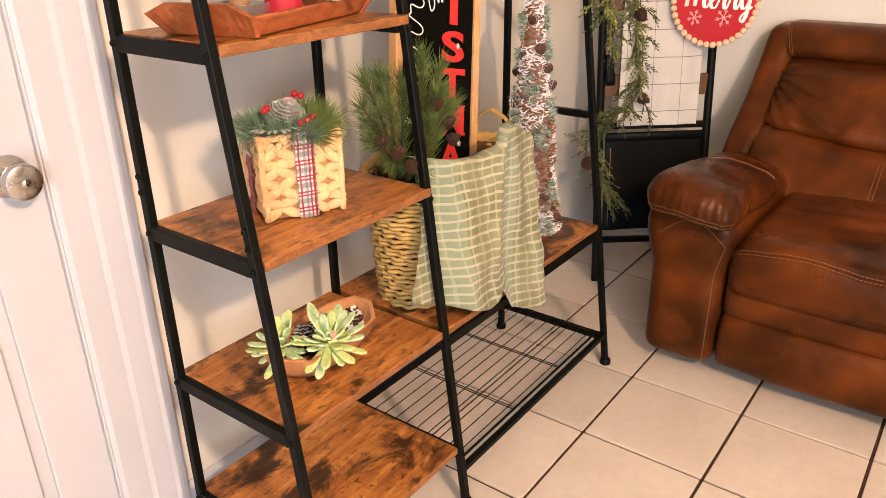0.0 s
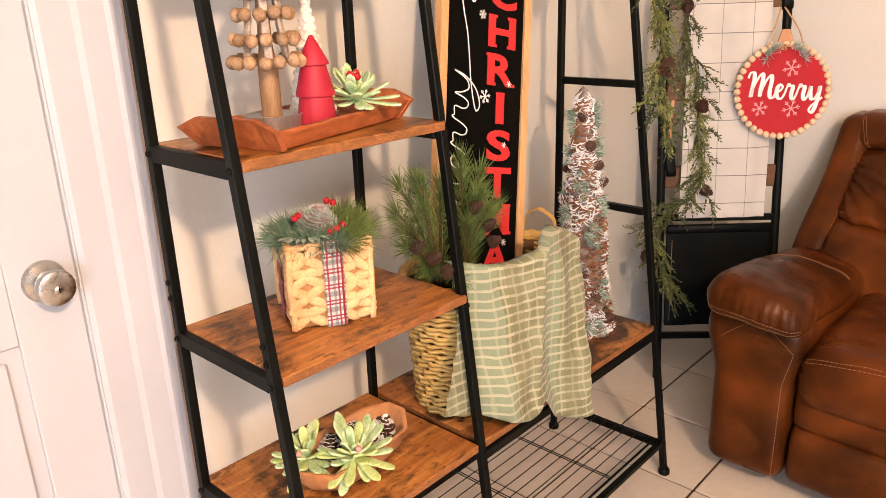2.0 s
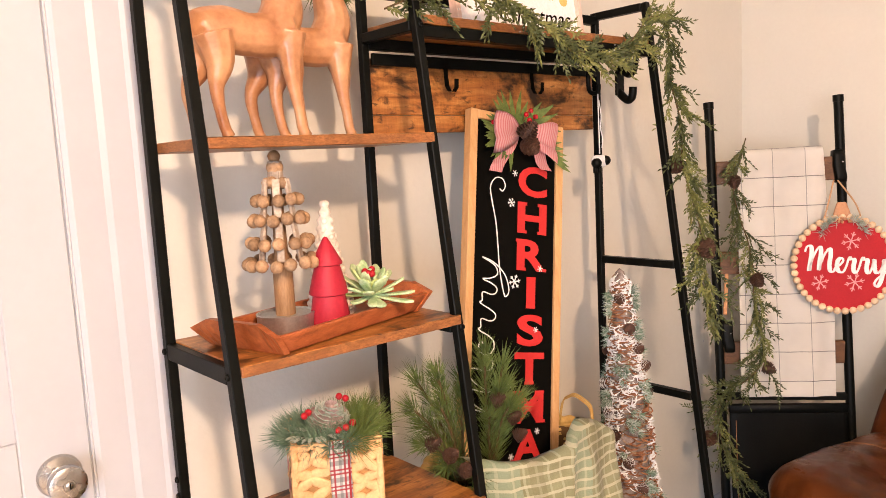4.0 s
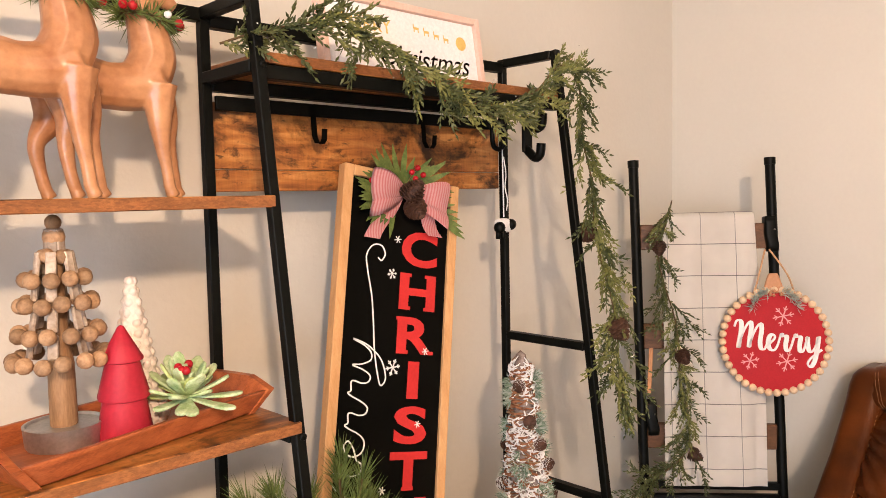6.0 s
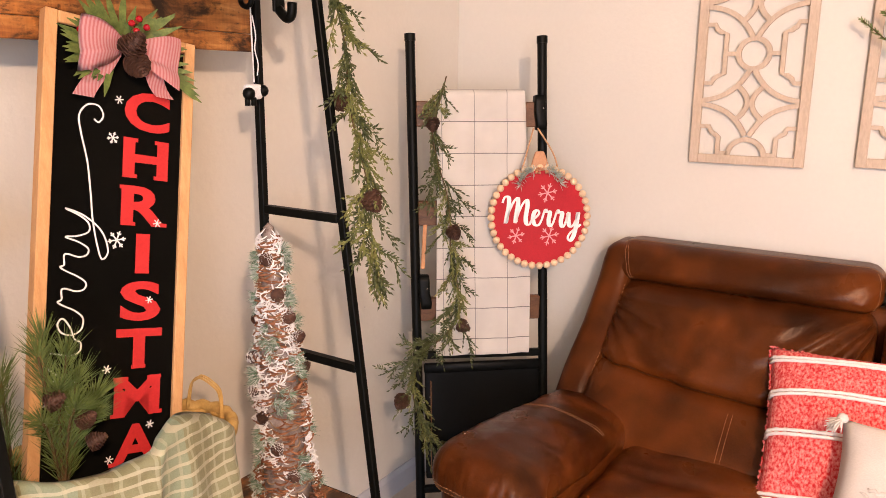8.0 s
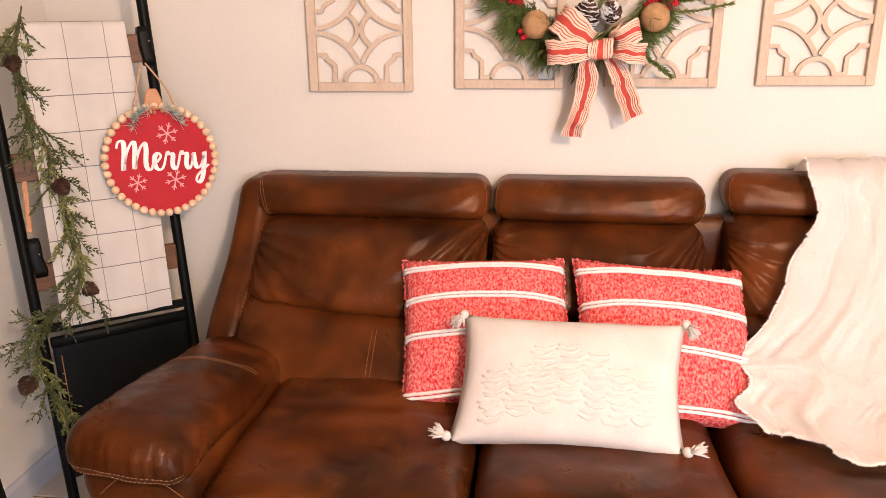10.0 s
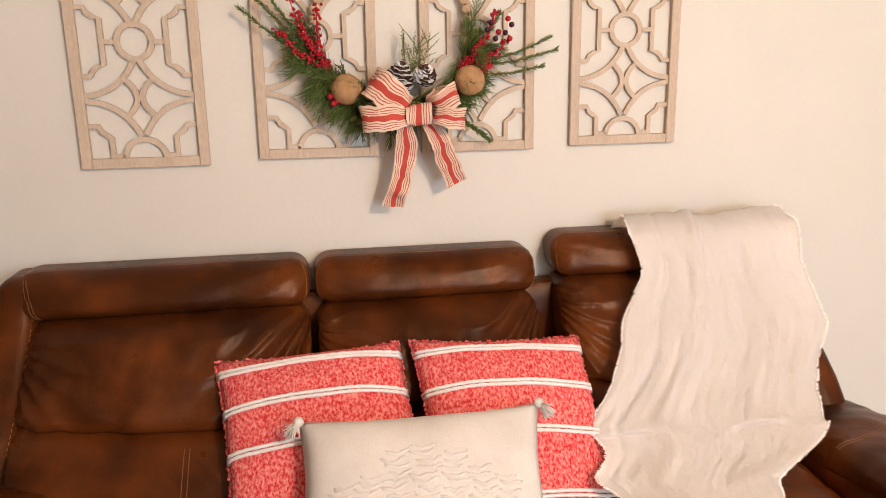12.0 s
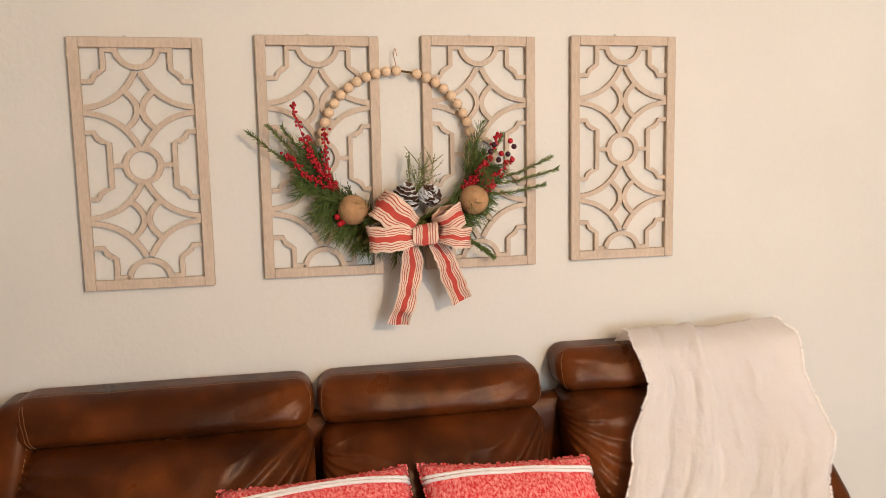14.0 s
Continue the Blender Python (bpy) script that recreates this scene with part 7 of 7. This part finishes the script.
def ticking_uv():
    m, t, b = node_mat("ticking_lengthwise")
    uvn = t.nodes.new("ShaderNodeUVMap")
    uvn.uv_map = "ribbon"
    u = axis_of(t, uvn.outputs[0], 0)
    co = coords(t)
    weave = noise_tex(t, co, 700.0, 3.0)
    col = ramp(t, noise_tex(t, co, 25.0), [(0.3, (0.60, 0.42, 0.30)), (0.7, (0.70, 0.54, 0.42))])
    for lo, hi in ((0.38, 0.62), (0.10, 0.135), (0.20, 0.235), (0.29, 0.32), (0.68, 0.71), (0.765, 0.80), (0.865, 0.90)):
        f = maths(t, "MULTIPLY", maths(t, "GREATER_THAN", u, lo), maths(t, "LESS_THAN", u, hi))
        col = mixc(t, f, col, (0.44, 0.05, 0.032) if hi - lo > 0.1 else (0.36, 0.08, 0.06))
    col = mixc(t, 0.2, col, ramp(t, weave, [(0.3, (0.4, 0.4, 0.4)), (0.7, (0.65, 0.65, 0.65))]), "OVERLAY")
    t.links.new(col, b.inputs["Base Color"])
    b.inputs["Roughness"].default_value = 0.85
    bumped(t, b, weave, 0.3)
    return m


M["ticking_uv"] = ticking_uv()


def build_wreath():
    cy, cz, R = -1.53, 1.550, 0.203
    m = Matrix(((0, 0, -1, -0.03), (-1, 0, 0, cy), (0, 1, 0, cz), (0, 0, 0, 1)))
    g = new("wreath")
    g.matrix_world = m
    tagged(g, "wooden bead ring wreath with pine, red berries and striped bow", "wreath")
    rng = random.Random(303)
    part("ring", tube([(R * math.cos(a), R * math.sin(a), 0) for a in np.linspace(0, math.tau, 60, endpoint=False)], 0.003, 8, True), "stem", g)
    a, gap = -0.20, 0.136
    while a < math.pi + 0.05:
        if not 1.37 < a < 1.46:
            part("bead", ball((R * math.cos(a), R * math.sin(a), 0.0), 0.0138, seg=12), "bead_pale", g)
        a += gap
    part("hanger", tube(curve_through([(0.004, R, 0.0), (-0.004, R + 0.04, -0.006), (0.0, R + 0.06, -0.012), (0.004, R + 0.04, -0.008)], 4), 0.0012, 5), "twine", g)
    # pine bedding along the lower arc
    bm = bmesh.new()
    for i in range(95):
        a = -0.12 - (math.pi - 0.24) * (i + rng.random()) / 95
        p = Vector((R * math.cos(a), R * math.sin(a), 0.004))
        tang = Vector((-math.sin(a), math.cos(a), 0)) * (1 if a > -math.pi / 2 else -1)
        out = Vector((math.cos(a), math.sin(a), 0))
        d = tang * rng.uniform(-0.4, 0.9) + out * rng.uniform(-0.15, 0.9) + Vector((0, 0, rng.uniform(0.05, 0.5)))
        ln = rng.uniform(0.05, 0.10)
        pts = [p, p + d.normalized() * ln * 0.5, p + d.normalized() * ln]
        needle_branch(bm, pts, 60, 0.046, 0.0016, rng, 0.7)
    for i in range(70):
        a = rng.choice((-0.62, -0.8, -2.25, -2.4)) + rng.uniform(-0.45, 0.45)
        p = Vector((R * math.cos(a), R * math.sin(a), 0.01))
        d = Vector((math.cos(a) * 1.1, math.sin(a) * 0.8, rng.uniform(0.0, 0.35))) + Vector((rng.gauss(0, 0.3), rng.gauss(0, 0.3), 0))
        ln = rng.uniform(0.05, 0.095)
        needle_branch(bm, [p, p + d.normalized() * ln * 0.5, p + d.normalized() * ln], 46, 0.042, 0.0015, rng, 0.6)
    part("pine_needles", bm, "pine", g, smooth=False)
    # long sprays to both sides
    for tip, base in (((-0.385, 0.045, 0.03), (-0.17, -0.11, 0.01)), ((-0.335, 0.06, 0.035), (-0.165, -0.10, 0.01)), ((-0.30, 0.055, 0.04), (-0.16, -0.11, 0.015)), ((-0.30, -0.02, 0.04), (-0.15, -0.12, 0.015)), ((0.44, -0.062, 0.03), (0.19, -0.10, 0.01)), ((0.42, -0.03, 0.03), (0.19, -0.10, 0.01)), ((0.40, -0.105, 0.03), (0.18, -0.12, 0.01)), ((0.28, 0.03, 0.035), (0.19, -0.09, 0.015)), ((0.255, -0.30, 0.03), (0.13, -0.18, 0.01)), ((0.24, -0.285, 0.035), (0.13, -0.18, 0.01))):
        pts = curve_through([base, Vector(base).lerp(Vector(tip), 0.5) + Vector((0, -0.012, 0.01)), tip], 6)
        st = part("spray_stem", tube(pts, 0.0017, 5), "stem", g)
        bm = bmesh.new()
        needle_branch(bm, pts[2:], 170, 0.016, 0.0022, rng, 0.8)
        part("spray_needles", bm, "pine", st, smooth=False)
    bm = bmesh.new()
    for i in range(5):
        cedar_twig(bm, (0.045 + rng.uniform(-0.02, 0.02), -0.15, 0.02), (rng.uniform(-0.25, 0.4), 1.0, 0.25), rng.uniform(0.09, 0.14), rng, 0.009, 0.0026)
    part("cedar_sprig", bm, "cedar_light", g, "airy yellow-green cedar sprig", smooth=False)
    bm = bmesh.new()
    for i in range(6):
        cedar_twig(bm, (-0.10, -0.15, 0.02), (-0.9 + rng.uniform(-0.3, 0.5), 0.7, 0.3), rng.uniform(0.05, 0.08), rng, 0.011, 0.003)
    part("cedar_sprig", bm, "cedar", g, smooth=False)
    bm = bmesh.new()
    for i in range(70):
        p = Vector((rng.uniform(-0.11, 0.12), -0.21 + rng.uniform(-0.045, 0.02), 0.02 + rng.uniform(0, 0.03)))
        leaf_strip(bm, p, (rng.gauss(0, 1), rng.gauss(-0.5, 1), 0.5), (0, 0, 1), 0.022, 0.013, 0.2)
    part("boxwood_leaves", bm, "cedar_light", g, smooth=False)
    # berry sprays
    for sx, tips in ((-1, ((-0.275, 0.11), (-0.24, 0.03), (-0.195, 0.045), (-0.29, -0.01))), (1, ((0.265, 0.035), (0.22, -0.04), (0.30, -0.035), (0.25, -0.10)))):
        for tx, ty in tips:
            base = Vector((sx * 0.165, -0.11, 0.03))
            tip = Vector((tx, ty, 0.055))
            pts = curve_through([base, base.lerp(tip, 0.5) + Vector((sx * 0.012, -0.01, 0.01)), tip], 8)
            part("berry_stem", tube(pts, 0.0016, 5), "berry", g)
            bm = bmesh.new()
            for p in pts[2:]:
                for _ in range(4):
                    ball(p + Vector((rng.gauss(0, 0.0045), rng.gauss(0, 0.0045), rng.gauss(0, 0.004))), 0.0042, bm, 6)
            part("berry_spray", bm, "berry", g)
    for x, y in ((0.295, 0.015), (0.305, 0.0), (0.288, -0.02), (0.27, -0.018), (0.30, -0.035), (0.262, -0.035), (0.24, -0.012), (0.25, 0.005)):
        part("berry", ball((x, y, 0.062), 0.0078, seg=10), "berry_dark" if rng.random() < 0.55 else "berry", g)
    for x, y in ((-0.17, -0.175), (-0.163, -0.193), (-0.155, -0.188), (-0.085, -0.205)):
        part("berry", ball((x, y, 0.055), 0.0085, seg=10), "berry", g)
    # burlap balls and cones
    for x, y in ((-0.128, -0.158), (0.196, -0.140)):
        part("burlap_ball", ball((x, y, 0.05), 0.040, seg=20), "burlap", g, "tan burlap ball")
    pinecone("pinecone", (0.010, -0.128, 0.045), (0.2, 1, 0.5), 0.075, 0.036, 31, g, white=True, label="dark pinecone with white tips")
    pinecone("pinecone", (0.078, -0.122, 0.05), (0.1, 0.6, 0.8), 0.058, 0.027, 32, g, white=True, label="frosted pinecone")
    # bow: four loops, a knot and two tails
    c = Vector((0.048, -0.222, 0.085))
    for (dx, dy, ln, wd, ang) in ((-0.022, 0.000, 0.124, 0.068, 184), (0.030, -0.002, 0.094, 0.056, -8), (-0.022, 0.022, 0.116, 0.080, 147), (0.028, 0.022, 0.082, 0.056, 22)):
        ca, sa = math.cos(radians(ang)), math.sin(radians(ang))

        def f(k, ca=ca, sa=sa, ln=ln, o=Vector((dx, dy, 0.012 if dy > 0 else 0.02))):
            t = k * math.tau
            along = ln * 0.5 * (1 - math.cos(t))
            lift = 0.046 * math.sin(t) * (1 if k < 0.5 else 1)
            tight = 0.55 + 0.45 * min(1, along / (ln * 0.45))
            return c + o + Vector((ca * along, sa * along, lift)), Vector((-sa, ca, 0)) * tight + Vector((0, 0, 0.1))
        strip_uv("bow_loop", g, f, 40, wd, "red and cream ticking stripe ribbon")

    def knot(k):
        t = k * math.tau
        return c + Vector((0.0, 0.014 * math.cos(t) * 1.8, 0.026 * math.sin(t) + 0.030)), Vector((1, 0.1, 0))
    strip_uv("bow_knot", g, knot, 20, 0.062, "red and cream ticking stripe ribbon")
    for x0, x1, y1, s in ((0.012, -0.006, -0.468, 1), (0.078, 0.158, -0.412, -1)):
        def f(k, x0=x0, x1=x1, y1=y1, s=s):
            y0 = c.y - 0.012
            p = Vector((x0 + (x1 - x0) * k + (0.014 if s > 0 else 0.004) * math.sin(k * 4.2), y0 + (y1 - y0) * k, c.z + 0.006 - 0.03 * k + 0.010 * math.sin(k * 9 + s)))
            d = Vector((x1 - x0, y1 - y0, 0)).normalized()
            return p, Vector((-d.y, d.x, 0)) * -1.0 * (0.6 + 0.4 * min(1, k * 4)) + Vector((0, 0, 0.25 * math.sin(k * 6)))
        strip_uv("bow_tail", g, f, 30, 0.054, "red and cream ticking stripe ribbon")


build_wreath()

# ---- lamp and window behind the walk ----
lamp = thing("ceiling_lamp", (LAMP[0], LAMP[1], CEIL), "small steel ceiling lamp holder", "lamp")
part("canopy", lathe([(0.07, 0), (0.07, -0.015), (0.02, -0.03), (0.012, -0.06), (0.012, -0.075), (0, -0.075)], 24), "steel", lamp, angle=40)
win = tagged(thing("window_1", (X0 - T / 2, (WY0 + WY1) / 2, WZ0), turn=90), "white framed window", "window", kind="structure")
ww, wh = WY1 - WY0, WZ1 - WZ0
for x in (-ww / 2 + 0.025, 0, ww / 2 - 0.025):
    part("window_frame", box((0.05, 0.05, wh), (x, 0, wh / 2), 0.003), "door", win, smooth=False)
for z in (0.025, wh - 0.025):
    part("window_frame", box((ww - 0.1, 0.048, 0.05), (0, 0, z), 0.003), "door", win, smooth=False)

# ---- floor tiles ----
PITCH, TX, TY = 0.3315, -1.108, -0.517
tile_bm = box((PITCH - 0.0085, PITCH - 0.0085, 0.010), (0, 0, -0.005), 0.0016)
tile_first = part("tile", tile_bm, "tile", floor, smooth=False)
spots = []
for i in range(-14, 5):
    for j in range(-15, 3):
        x, y = TX + (i + 0.5) * PITCH, TY + (j + 0.5) * PITCH
        if X0 - 0.1 < x < 0.1 and Y0 - 0.1 < y < WALL_Y:
            spots.append((x, y))
for k, (x, y) in enumerate(spots):
    ob = tile_first if k == 0 else new("tile", tile_first.data)
    ob.parent = floor
    ob.location = (x, y, 0.0)
